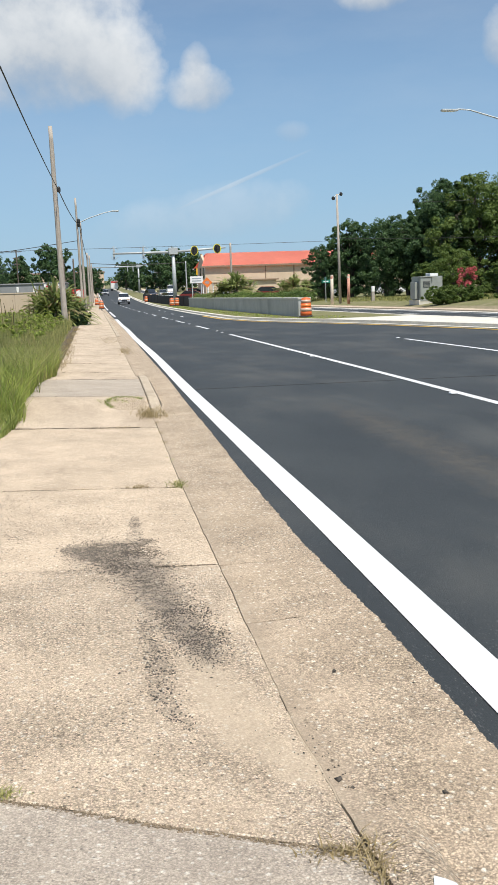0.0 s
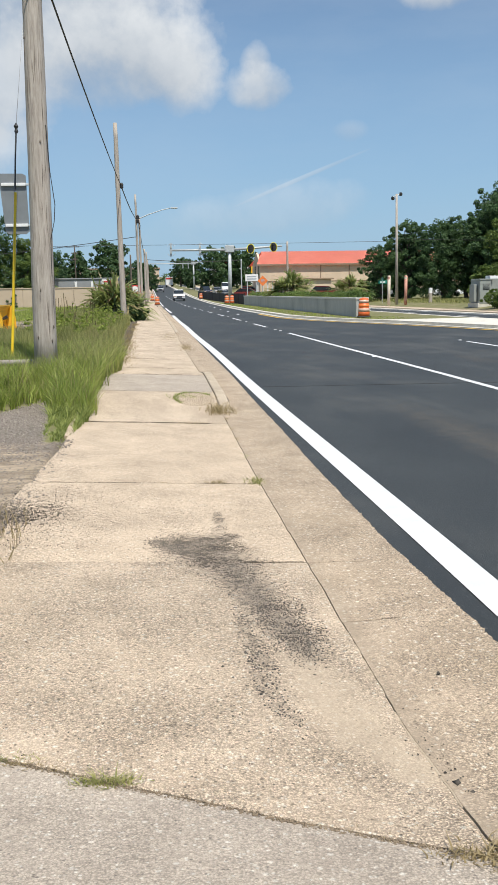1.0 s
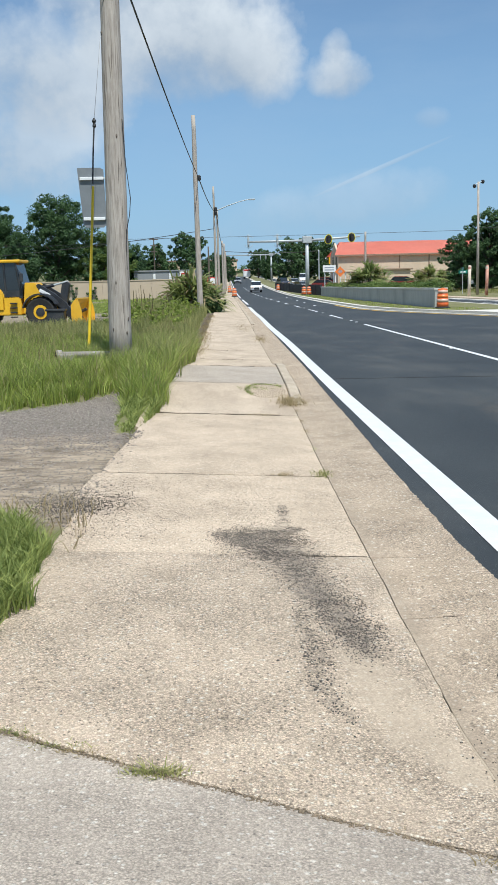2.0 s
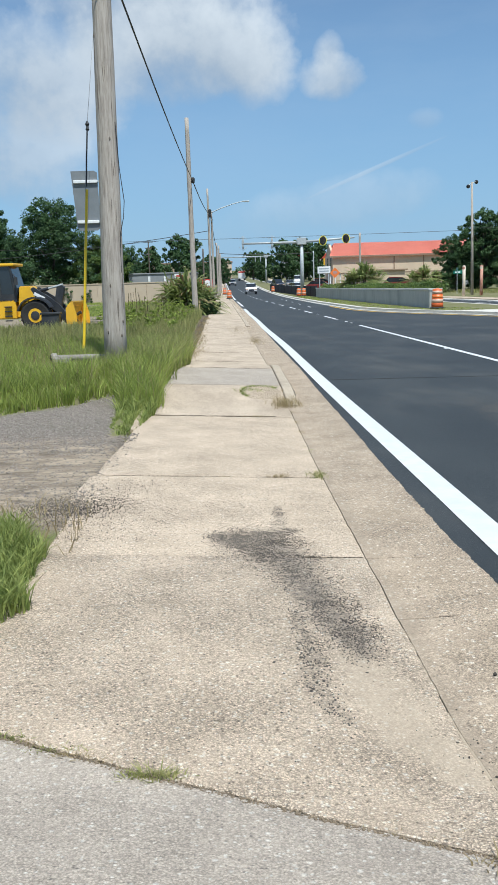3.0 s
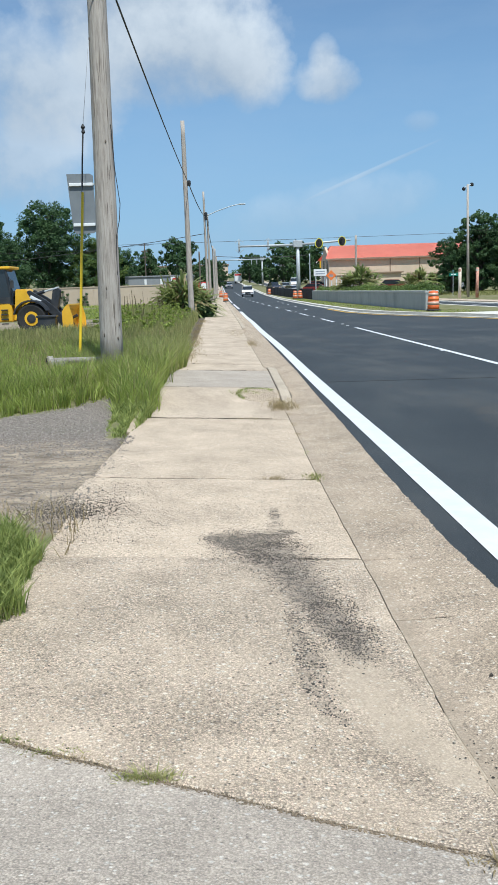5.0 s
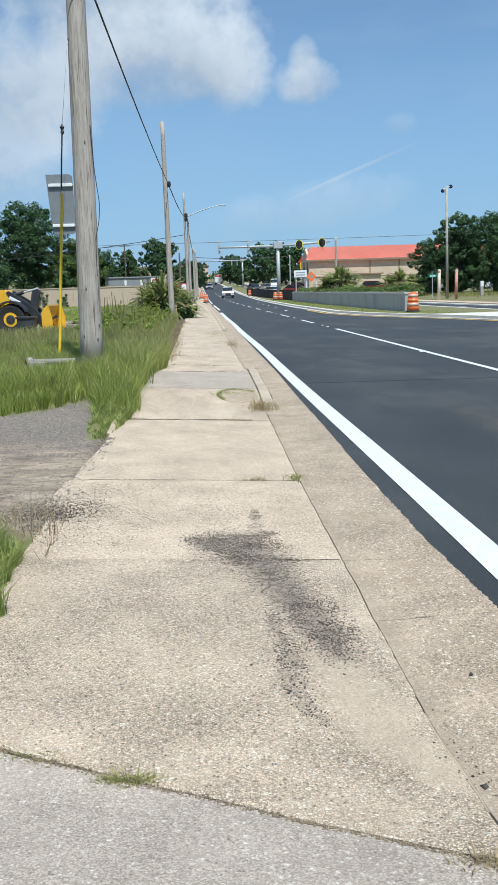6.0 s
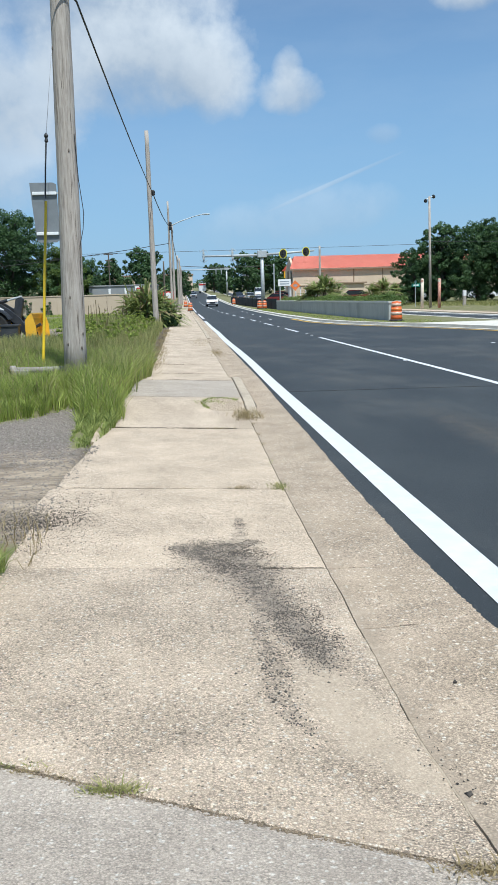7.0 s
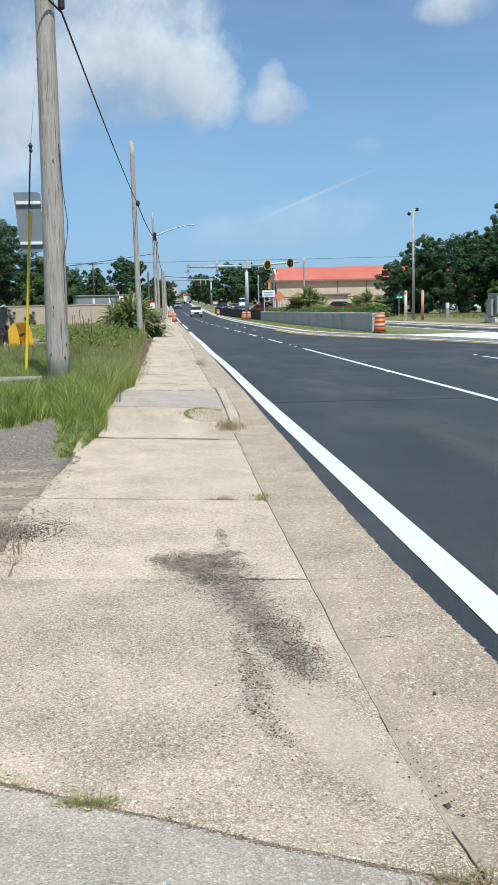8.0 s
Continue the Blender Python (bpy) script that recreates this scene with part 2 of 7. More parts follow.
LIGHT_STONE, DARK_STONE = (0.80, 0.725, 0.60), (0.12, 0.095, 0.07)
M_APRON = surface("tan_concrete", (0.42, 0.326, 0.232), (0.765, 0.614, 0.46), 3.0, 0.9, 0.9, 190.0, specks=[(LIGHT_STONE, 75.0, 0.13), (DARK_STONE, 85.0, 0.07), (LIGHT_STONE, 46.0, 0.09), ((0.30, 0.23, 0.165), 55.0, 0.12)], blotch=((0.45, 0.355, 0.255), 1.1, 0.35), per_piece=0.03, grain=1.7, stones=(135.0, 0.70))
stain_over(M_APRON, "stain", (0.06, 0.053, 0.047), 30.0, 0.88, (0.34, 0.28, 0.215), (75, 75, 75), 0.80, 1.12)
stain_over(M_APRON, "silt", (0.34, 0.273, 0.198), 9.0, 0.72, (0.41, 0.333, 0.246), (5, 5, 5), 0.84, 1.2, 0.8)
M_FLAG = surface("pale_tan_concrete", (0.375, 0.291, 0.206), (0.72, 0.579, 0.433), 2.6, 0.9, 0.6, 150.0, specks=[(LIGHT_STONE, 75.0, 0.10), (DARK_STONE, 80.0, 0.03)], blotch=((0.45, 0.355, 0.255), 1.0, 0.4), per_piece=0.03, grain=1.6, stones=(110.0, 0.55))
stain_over(M_FLAG, "stain", (0.06, 0.053, 0.047), 30.0, 0.88, (0.34, 0.28, 0.215), (75, 75, 75), 0.80, 1.12)
M_WALK = surface("weathered_concrete", (0.34, 0.267, 0.194), (0.65, 0.53, 0.40), 2.2, 0.9, 0.3, 70.0, specks=[((0.16, 0.13, 0.10), 60.0, 0.06)], blotch=((0.33, 0.26, 0.185), 0.9, 0.7), per_piece=0.07, stretch=(1, 0.6, 1), grain=1.0, stones=(80.0, 0.4))
M_GREYSLAB = surface("grey_concrete", (0.30, 0.25, 0.20), (0.535, 0.458, 0.375), 4.0, 0.88, 0.5, 170.0, specks=[((0.60, 0.56, 0.49), 80.0, 0.10), ((0.20, 0.17, 0.145), 90.0, 0.06), ((0.60, 0.55, 0.48), 50.0, 0.07)], blotch=((0.40, 0.34, 0.27), 1.1, 0.5), grain=1.8, stones=(140.0, 0.5))
M_GUTTER = surface("gutter_concrete", (0.31, 0.236, 0.163), (0.65, 0.517, 0.38), 2.5, 0.9, 0.7, 160.0, specks=[(LIGHT_STONE, 65.0, 0.12), (DARK_STONE, 75.0, 0.04), (LIGHT_STONE, 44.0, 0.07), ((0.27, 0.205, 0.145), 52.0, 0.10)], blotch=((0.38, 0.295, 0.20), 1.0, 0.6), per_piece=0.04, grain=1.7, stones=(130.0, 0.72))
stain_over(M_GUTTER, "silt", (0.27, 0.212, 0.152), 7.0, 0.72, (0.40, 0.322, 0.238), (6, 2.5, 5), 0.80, 1.2, 0.5)
M_CURB = surface("kerb_concrete", (0.34, 0.275, 0.20), (0.62, 0.52, 0.40), 5.0, 0.88, 0.5, 120.0, blotch=((0.24, 0.20, 0.15), 1.5, 0.5), per_piece=0.06, grain=1.2, stones=(100.0, 0.5))
M_ASPHALT = surface("fresh_asphalt", (0.0175, 0.021, 0.023), (0.047, 0.0535, 0.0565), 0.9, 0.72, 0.8, 150.0, specks=[((0.12, 0.12, 0.12), 150.0, 0.12)], blotch=((0.10, 0.096, 0.085), 0.45, 0.45), stretch=(1, 0.45, 1), grain=1.2)
stain_over(M_ASPHALT, "dust", (0.105, 0.09, 0.07), 5.0, 0.75, (0.05, 0.046, 0.04), (9, 3.5, 9), 0.72, 1.1)
M_PAINT = surface("road_paint_white", (0.54, 0.55, 0.56), (0.67, 0.68, 0.685), 6.0, 0.6, 0.25, 120.0, blotch=((0.55, 0.55, 0.54), 2.0, 0.3))
M_PAINTY = surface("road_paint_yellow", (0.62, 0.36, 0.03), (0.78, 0.50, 0.06), 6.0, 0.6, 0.2, 120.0)
M_CRACK = surface("crack_soil", (0.045, 0.034, 0.023), (0.15, 0.115, 0.08), 20.0, 0.95, 0.5, 120.0)
M_SILT = surface("washed_silt", (0.34, 0.27, 0.195), (0.52, 0.43, 0.325), 12.0, 0.95, 0.3, 150.0)
M_GRIT = surface("joint_grit", (0.12, 0.09, 0.06), (0.36, 0.28, 0.19), 60.0, 0.95, 0.3, 200.0)
M_GROUND = surface("grassy_soil", (0.10, 0.105, 0.035), (0.20, 0.19, 0.08), 2.0, 0.95, 0.5, 50.0, blotch=((0.26, 0.21, 0.14), 0.5, 0.6))
stain_over(M_GROUND, "dirt", (0.115, 0.085, 0.06), 11.0, 0.95, (0.43, 0.345, 0.25), (1.9, 6.5, 1.0))
stain_over(M_GROUND, "gravel", (0.07, 0.058, 0.048), 12.0, 0.88, (0.25, 0.212, 0.176), (45, 45, 45))
M_CRUMB = surface("asphalt_crumb", (0.026, 0.022, 0.018), (0.11, 0.094, 0.078), 30.0, 0.9, 0.2, 120.0, per_piece=0.5)
M_RUSTPOST = surface("rusty_post_paint", (0.30, 0.08, 0.045), (0.62, 0.36, 0.27), 4.0, 0.7, 0.2, 20.0, blotch=((0.65, 0.55, 0.46), 3.0, 0.7))
M_PALEPOST = surface("pale_post_paint", (0.52, 0.45, 0.36), (0.74, 0.67, 0.56), 4.0, 0.7, 0.2, 20.0, blotch=((0.5, 0.3, 0.18), 2.5, 0.5))
M_PEBBLE = surface("pebbles", (0.085, 0.07, 0.058), (0.40, 0.35, 0.30), 30.0, 0.9, 0.2, 120.0, per_piece=0.35)
M_NEWCONC = surface("pale_new_concrete", (0.50, 0.47, 0.41), (0.68, 0.65, 0.58), 3.0, 0.85, 0.2, 60.0, blotch=((0.42, 0.38, 0.32), 0.8, 0.4))
M_WALLCONC = surface("grey_wall_concrete", (0.42, 0.415, 0.39), (0.56, 0.55, 0.515), 1.6, 0.85, 0.15, 40.0, blotch=((0.22, 0.22, 0.21), 0.6, 0.5), stretch=(1, 1, 0.5))
M_POLE = surface("weathered_pole_wood", (0.27, 0.235, 0.20), (0.52, 0.465, 0.405), 6.0, 0.9, 0.6, 26.0, stretch=(5.0, 5.0, 0.30), blotch=((0.13, 0.10, 0.08), 7.0, 0.7))
M_DARKWOOD = surface("dark_pole_wood", (0.07, 0.055, 0.045), (0.18, 0.15, 0.12), 5.0, 0.9, 0.4, 40.0, stretch=(5.0, 5.0, 0.35))
M_PIPE = surface("old_pipe", (0.20, 0.185, 0.155), (0.36, 0.335, 0.295), 8.0, 0.85, 0.2, 50.0, blotch=((0.12, 0.09, 0.07), 4.0, 0.6))
M_COPING = surface("pale_coping", (0.58, 0.56, 0.51), (0.74, 0.72, 0.67), 3.0, 0.85, 0.1, 50.0)
M_GALV = surface("galvanised_steel", (0.36, 0.385, 0.39), (0.52, 0.545, 0.55), 6.0, 0.55, 0.05, 80.0, metal=0.2)
M_ALU = surface("dull_aluminium", (0.34, 0.36, 0.37), (0.46, 0.48, 0.49), 4.0, 0.5, 0.03, 60.0, metal=0.5)
M_SIGNBACK = surface("sign_back_aluminium", (0.17, 0.185, 0.195), (0.23, 0.245, 0.255), 3.0, 0.6, 0.03, 60.0, metal=0.2)
M_CABLE = surface("black_cable", (0.012, 0.012, 0.013), (0.03, 0.03, 0.03), 9.0, 0.6, 0.05)
M_STEELWIRE = surface("steel_wire", (0.16, 0.17, 0.18), (0.28, 0.29, 0.30), 9.0, 0.5, 0.05, metal=0.5)
M_GUARD = surface("yellow_plastic", (0.60, 0.40, 0.01), (0.80, 0.56, 0.02), 5.0, 0.5, 0.03)
M_ORANGE = surface("orange_plastic", (0.50, 0.085, 0.016), (0.66, 0.14, 0.03), 5.0, 0.55, 0.05)
M_BAND = surface("reflective_white", (0.42, 0.27, 0.19), (0.62, 0.47, 0.38), 7.0, 0.4, 0.03)
M_BANDO = surface("reflective_orange", (0.68, 0.15, 0.03), (0.82, 0.23, 0.05), 7.0, 0.4, 0.03)
M_RUBBER = surface("black_rubber", (0.012, 0.012, 0.012), (0.035, 0.033, 0.03), 12.0, 0.85, 0.3)
M_YELLOW = surface("machine_yellow", (0.66, 0.36, 0.014), (0.80, 0.47, 0.022), 3.0, 0.42, 0.03, blotch=((0.36, 0.22, 0.08), 1.2, 0.35))
M_MACHBLACK = surface("machine_black", (0.012, 0.014, 0.017), (0.04, 0.043, 0.05), 4.0, 0.45, 0.05, blotch=((0.10, 0.09, 0.08), 1.5, 0.4))
M_BUCKET = surface("worn_bucket", (0.64, 0.35, 0.02), (0.80, 0.47, 0.035), 3.0, 0.5, 0.15, blotch=((0.30, 0.20, 0.11), 2.0, 0.4))
M_STUCCO = surface("beige_stucco", (0.534, 0.406, 0.290), (0.673, 0.534, 0.394), 1.2, 0.9, 0.1, 30.0, blotch=((0.42, 0.32, 0.23), 0.3, 0.4))
M_STUCCOTRIM = surface("brown_trim", (0.22, 0.15, 0.10), (0.32, 0.23, 0.16), 1.2, 0.85, 0.1)
M_ROOF = surface("coral_metal_roof", (0.770, 0.242, 0.176), (0.850, 0.319, 0.231), 0.6, 0.5, 0.05, 12.0, blotch=((0.72, 0.26, 0.19), 0.25, 0.4))
M_LOWWALL = surface("tan_low_wall", (0.42, 0.33, 0.24), (0.54, 0.44, 0.33), 1.0, 0.9, 0.15, 25.0, blotch=((0.34, 0.27, 0.20), 0.5, 0.6))
M_GREYWALL = surface("grey_painted_wall", (0.20, 0.21, 0.22), (0.27, 0.28, 0.29), 0.8, 0.85, 0.1)
M_WHITE = surface("white_painted_metal", (0.68, 0.68, 0.67), (0.8, 0.8, 0.79), 4.0, 0.45, 0.03)
M_BARS = surface("faded_lettering", (0.24, 0.27, 0.31), (0.34, 0.37, 0.41), 4.0, 0.6, 0.0)
M_RED = surface("red_paint", (0.42, 0.035, 0.03), (0.56, 0.06, 0.045), 3.0, 0.45, 0.03)
M_GREENBOX = surface("grey_green_metal", (0.24, 0.26, 0.235), (0.32, 0.335, 0.305), 2.5, 0.55, 0.05, blotch=((0.20, 0.20, 0.18), 1.2, 0.5))
M_SIGNGREEN = surface("sign_green", (0.01, 0.17, 0.12), (0.02, 0.24, 0.17), 3.0, 0.4, 0.0)
M_FENCE = surface("black_fence_fabric", (0.010, 0.011, 0.013), (0.03, 0.031, 0.035), 2.0, 0.8, 0.1, 30.0)
M_SIGNAL = surface("signal_black", (0.012, 0.012, 0.012), (0.025, 0.025, 0.025), 4.0, 0.6, 0.02)
M_SIGNALY = surface("signal_yellow_border", (0.70, 0.62, 0.02), (0.85, 0.75, 0.05), 4.0, 0.4, 0.0)
M_WHITECAR = surface("white_car_paint", (0.72, 0.73, 0.74), (0.8, 0.81, 0.82), 2.0, 0.25, 0.0, coat=0.6)
M_DARKCAR = surface("dark_blue_car_paint", (0.012, 0.018, 0.035), (0.03, 0.04, 0.07), 2.0, 0.25, 0.0, coat=0.6)
M_SILVERCAR = surface("silver_car_paint", (0.34, 0.36, 0.38), (0.46, 0.48, 0.5), 2.0, 0.3, 0.0, metal=0.4, coat=0.5)
M_CARGLASS = surface("tinted_car_glass", (0.015, 0.02, 0.025), (0.03, 0.036, 0.042), 2.0, 0.08, 0.0, spec=0.8)
M_BARK = surface("bark", (0.05, 0.042, 0.034), (0.15, 0.125, 0.10), 6.0, 0.95, 0.6, 30.0, stretch=(2, 2, 0.5))
M_CARRED = surface("dark_red_car_paint", (0.14, 0.02, 0.018), (0.22, 0.03, 0.026), 2.0, 0.3, 0.0, coat=0.5)
M_LEAF = leafy("oak_leaves", (0.017, 0.046, 0.022), (0.115, 0.195, 0.072), mottle=0.35)
M_LEAF2 = leafy("bright_leaves", (0.032, 0.072, 0.016), (0.19, 0.26, 0.065), mottle=0.35)
M_FROND = leafy("palm_fronds", (0.09, 0.14, 0.035), (0.36, 0.40, 0.14))
M_DRYFROND = leafy("dry_fronds", (0.20, 0.15, 0.07), (0.38, 0.31, 0.17))
M_GRASS = leafy("green_grass", (0.10, 0.17, 0.024), (0.50, 0.56, 0.14), 0.6, 0.45, 2.6)
M_LOWGRASS = leafy("low_green_grass", (0.075, 0.125, 0.022), (0.42, 0.46, 0.14), 0.6, 0.4, 7.0)
M_TALLGRASS = leafy("tall_weeds", (0.13, 0.17, 0.045), (0.50, 0.47, 0.19), 0.6, 0.45, 1.5)
M_DRYGRASS = leafy("dry_grass", (0.22, 0.165, 0.075), (0.42, 0.34, 0.19), 0.7, 0.3)
M_STALK = leafy("weed_stalks", (0.05, 0.045, 0.02), (0.13, 0.11, 0.05), 0.8, 0.2)
M_PINK = leafy("pink_blossom", (0.35, 0.05, 0.06), (0.62, 0.17, 0.17), 0.6, 0.4)

# ---- building helpers ----


def mesh_of(bm, name, smooth=False):
    me = bpy.data.meshes.new(name)
    bmesh.ops.recalc_face_normals(bm, faces=bm.faces)
    bm.to_mesh(me)
    bm.free()
    if smooth:
        for p in me.polygons:
            p.use_smooth = True
    return me


def part(name, bm, material, parent, label="", smooth=False):
    """Links a bmesh (or a ready mesh) as one mesh object under a thing or a part."""
    me = bm if isinstance(bm, bpy.types.Mesh) else mesh_of(bm, name, smooth)
    if not me.materials:
        me.materials.append(material)
    ob = new(name, me)
    ob.parent = parent
    if label:
        tagged(ob, label)
    return ob


def thing(name, m, label, category, group="", kind=""):
    ob = new(name)
    ob.empty_display_size = 0.2
    ob.matrix_basis = m
    return tagged(ob, label, category, group, kind)


def single(name, bm, material, label, category, kind="", group="", smooth=False, m=None):
    ob = part(name, bm, material, None, "", smooth)
    if m is not None:
        ob.matrix_basis = m
    return tagged(ob, label, category, group, kind)


def raw_mesh(name, verts, faces, material, smooth=False):
    me = bpy.data.meshes.new(name)
    me.from_pydata(verts, [], faces)
    me.materials.append(material)
    if smooth:
        me.polygons.foreach_set("use_smooth", [True] * len(me.polygons))
    me.update()
    return me


def box(bm, x0, x1, y0, y1, z0, z1, bevel=0.0, turn=None):
    made = bmesh.ops.create_cube(bm, size=1.0)["verts"]
    for v in made:
        v.co = Vector(((x0 + x1) / 2 + v.co.x * (x1 - x0), (y0 + y1) / 2 + v.co.y * (y1 - y0), (z0 + z1) / 2 + v.co.z * (z1 - z0)))
    if bevel:
        edges = list({e for v in made for e in v.link_edges})
        made = list({v for f in bmesh.ops.bevel(bm, geom=edges, offset=bevel, segments=2, profile=0.6, affect="EDGES")["faces"] for v in f.verts} | {v for v in made if v.is_valid})
    if turn is not None:
        bmesh.ops.transform(bm, matrix=turn, verts=made)
    return bm


def tube(bm, points, radii, sides=8, cap=True):
    """A round bar through points; radii one or one for each point."""
    pts = [Vector(p) for p in points]
    if isinstance(radii, (int, float)):
        radii = [radii] * len(pts)
    rings = []
    for i, p in enumerate(pts):
        along = (pts[min(i + 1, len(pts) - 1)] - pts[max(i - 1, 0)]).normalized()
        side = along.cross(Vector((0, 0, 1)) if abs(along.z) < 0.95 else Vector((0, 1, 0))).normalized()
        up = side.cross(along)
        rings.append([bm.verts.new(p + radii[i] * (math.cos(a) * side + math.sin(a) * up)) for a in (2 * math.pi * k / sides for k in range(sides))])
    for a, b in zip(rings, rings[1:]):
        for k in range(sides):
            bm.faces.new((a[k], a[(k + 1) % sides], b[(k + 1) % sides], b[k]))
    if cap:
        bm.faces.new(rings[0][::-1])
        bm.faces.new(rings[-1])
    return bm


def lathe(bm, profile, sides=20, axis="z", at=(0, 0, 0)):
    """Turns (radius, height) pairs round an axis."""
    rings = []
    for r, h in profile:
        ring = []
        for k in range(sides):
            a = 2 * math.pi * k / sides
            p = {"z": (r * math.cos(a), r * math.sin(a), h), "y": (r * math.cos(a), h, r * math.sin(a)), "x": (h, r * math.cos(a), r * math.sin(a))}[axis]
            ring.append(bm.verts.new(Vector(p) + Vector(at)))
        rings.append(ring)
    for a, b in zip(rings, rings[1:]):
        for k in range(sides):
            bm.faces.new((a[k], a[(k + 1) % sides], b[(k + 1) % sides], b[k]))
    bm.faces.new(rings[0][::-1])
    bm.faces.new(rings[-1])
    return bm


def plate(bm, outline, y0, y1, bevel=0.0):
    """An outline of (x, z) pairs made solid from y0 to y1."""
    front = [bm.verts.new((x, y0, z)) for x, z in outline]
    rear = [bm.verts.new((x, y1, z)) for x, z in outline]
    bm.faces.new(front)
    bm.faces.new(rear[::-1])
    n = len(outline)
    for k in range(n):
        bm.faces.new((front[k], rear[k], rear[(k + 1) % n], front[(k + 1) % n]))
    if bevel:
        bmesh.ops.bevel(bm, geom=list({e for v in front + rear for e in v.link_edges}), offset=bevel, segments=2, affect="EDGES")
    return bm


def B():
    return bmesh.new()


# ---- lie of the land ----
def rise(y):
    """Height of the road along its length."""
    if y < 90:
        return 0.0
    if y < 190:
        return 1.0e-4 * (y - 90) ** 2
    return 1.0 + 0.02 * (y - 190)


def smooth_step(a, b, v):
    t = min(1.0, max(0.0, (v - a) / (b - a)))
    return t * t * (3 - 2 * t)


SEAM = 0.78        # joint between walk and gutter


def seam_x(y):
    return 0.783 + 0.024 * (1 - smooth_step(2.35, 2.72, y)) + 0.006 * noise.noise((0, y * 2.5, 3)) + 0.004 * noise.noise((0, y * 11, 3)) * (y < 12) + 0.037 * smooth_step(6.5, 10.5, y) + 0.06 * smooth_step(10.5, 17, y) + 0.06 * smooth_step(17, 40, y)


def gutter_x(y):
    return seam_x(y) + 0.545 + 0.055 * (1 - smooth_step(3.2, 5.2, y)) - 0.024 * (1 - smooth_step(2.35, 2.72, y))


def edge_x(y):
    """Inner edge of the white edge line."""
    return 1.49 + 0.015 * math.sin(y * 0.35)


def kerb_height(y):
    up = smooth_step(10.6, 12.4, y) * (1 - smooth_step(15.4, 16.9, y))
    return 0.11 * up + 0.06 * smooth_step(31, 36, y) + 0.10 * (1 - smooth_step(1.5, 2.45, y))


def walk_z(x, y):
    base = kerb_height(y) if y > 30 else 0.85 * kerb_height(y) if y > 5 else 0.95 * kerb_height(y)
    return rise(y) + base + 0.05 * max(0.0, min(SEAM - x, 1.8))


def land_z(x, y):
    """Open ground on both sides of the road."""
    if x < 2:
        return walk_z(min(x, -0.9), y) + 0.02 * noise.noise((x * 0.4, y * 0.4, 0)) + 0.012 * max(0.0, y - 40) * smooth_step(-3, -6, x) * (y < 200)
    return rise(y) + 0.45 * smooth_step(19.5, 25, x)


# the two carriageways and the median, as x at given y
def follow(pairs, y):
    for (ya, xa), (yb, xb) in zip(pairs, pairs[1:]):
        if y <= yb:
            t = max(0.0, (y - ya) / (yb - ya))
            return xa + (xb - xa) * t
    return pairs[-1][1]


MEDIAN_L = [(-60, 15.2), (20, 14.6), (27.5, 13.6), (34, 12.2), (38, 11.1), (42, 9.7), (45.5, 8.7), (51, 8.0), (70, 7.9), (100, 8.3), (140, 8.6), (420, 9.0)]
MEDIAN_R = [(-60, 17.0), (20, 16.6), (34, 15.9), (42, 15.3), (50, 15.0), (70, 14.4), (420, 13.5)]
FAR_EDGE = [(-60, 22.6), (20, 21.6), (40, 20.2), (60, 19.0), (80, 18.2), (140, 17.6), (420, 17.0)]

# ---- ground, roads, pavement ----


def spaced(stops):
    """Coordinates from (start, step) pairs; the last gives the end."""
    out = []
    for (a, s), (b, _) in zip(stops, stops[1:]):
        out += list(np.arange(a, b - 1e-6, s))
    return [float(v) for v in out] + [float(stops[-1][0])]


def in_gravel(x, y):
    """1 inside the gravel entrance beside the walk, falling to 0 outside."""
    near = 5.0 - 0.12 * (x + 1) + 0.15 * math.sin(3 * x)
    far = 11.5 + 1.0 * (x + 1.4) + 0.35 * noise.noise((x * 1.7, 0, 6)) - 3.4 * smooth_step(-1.45, -1.05, x)
    return smooth_step(near - 0.3, near + 0.4, y) * (1 - smooth_step(far - 0.3, far + 0.35, y)) if x > -3.2 else 0.9 * (1 - smooth_step(9.5, 10.5, y)) * smooth_step(4.6, 5.4, y)


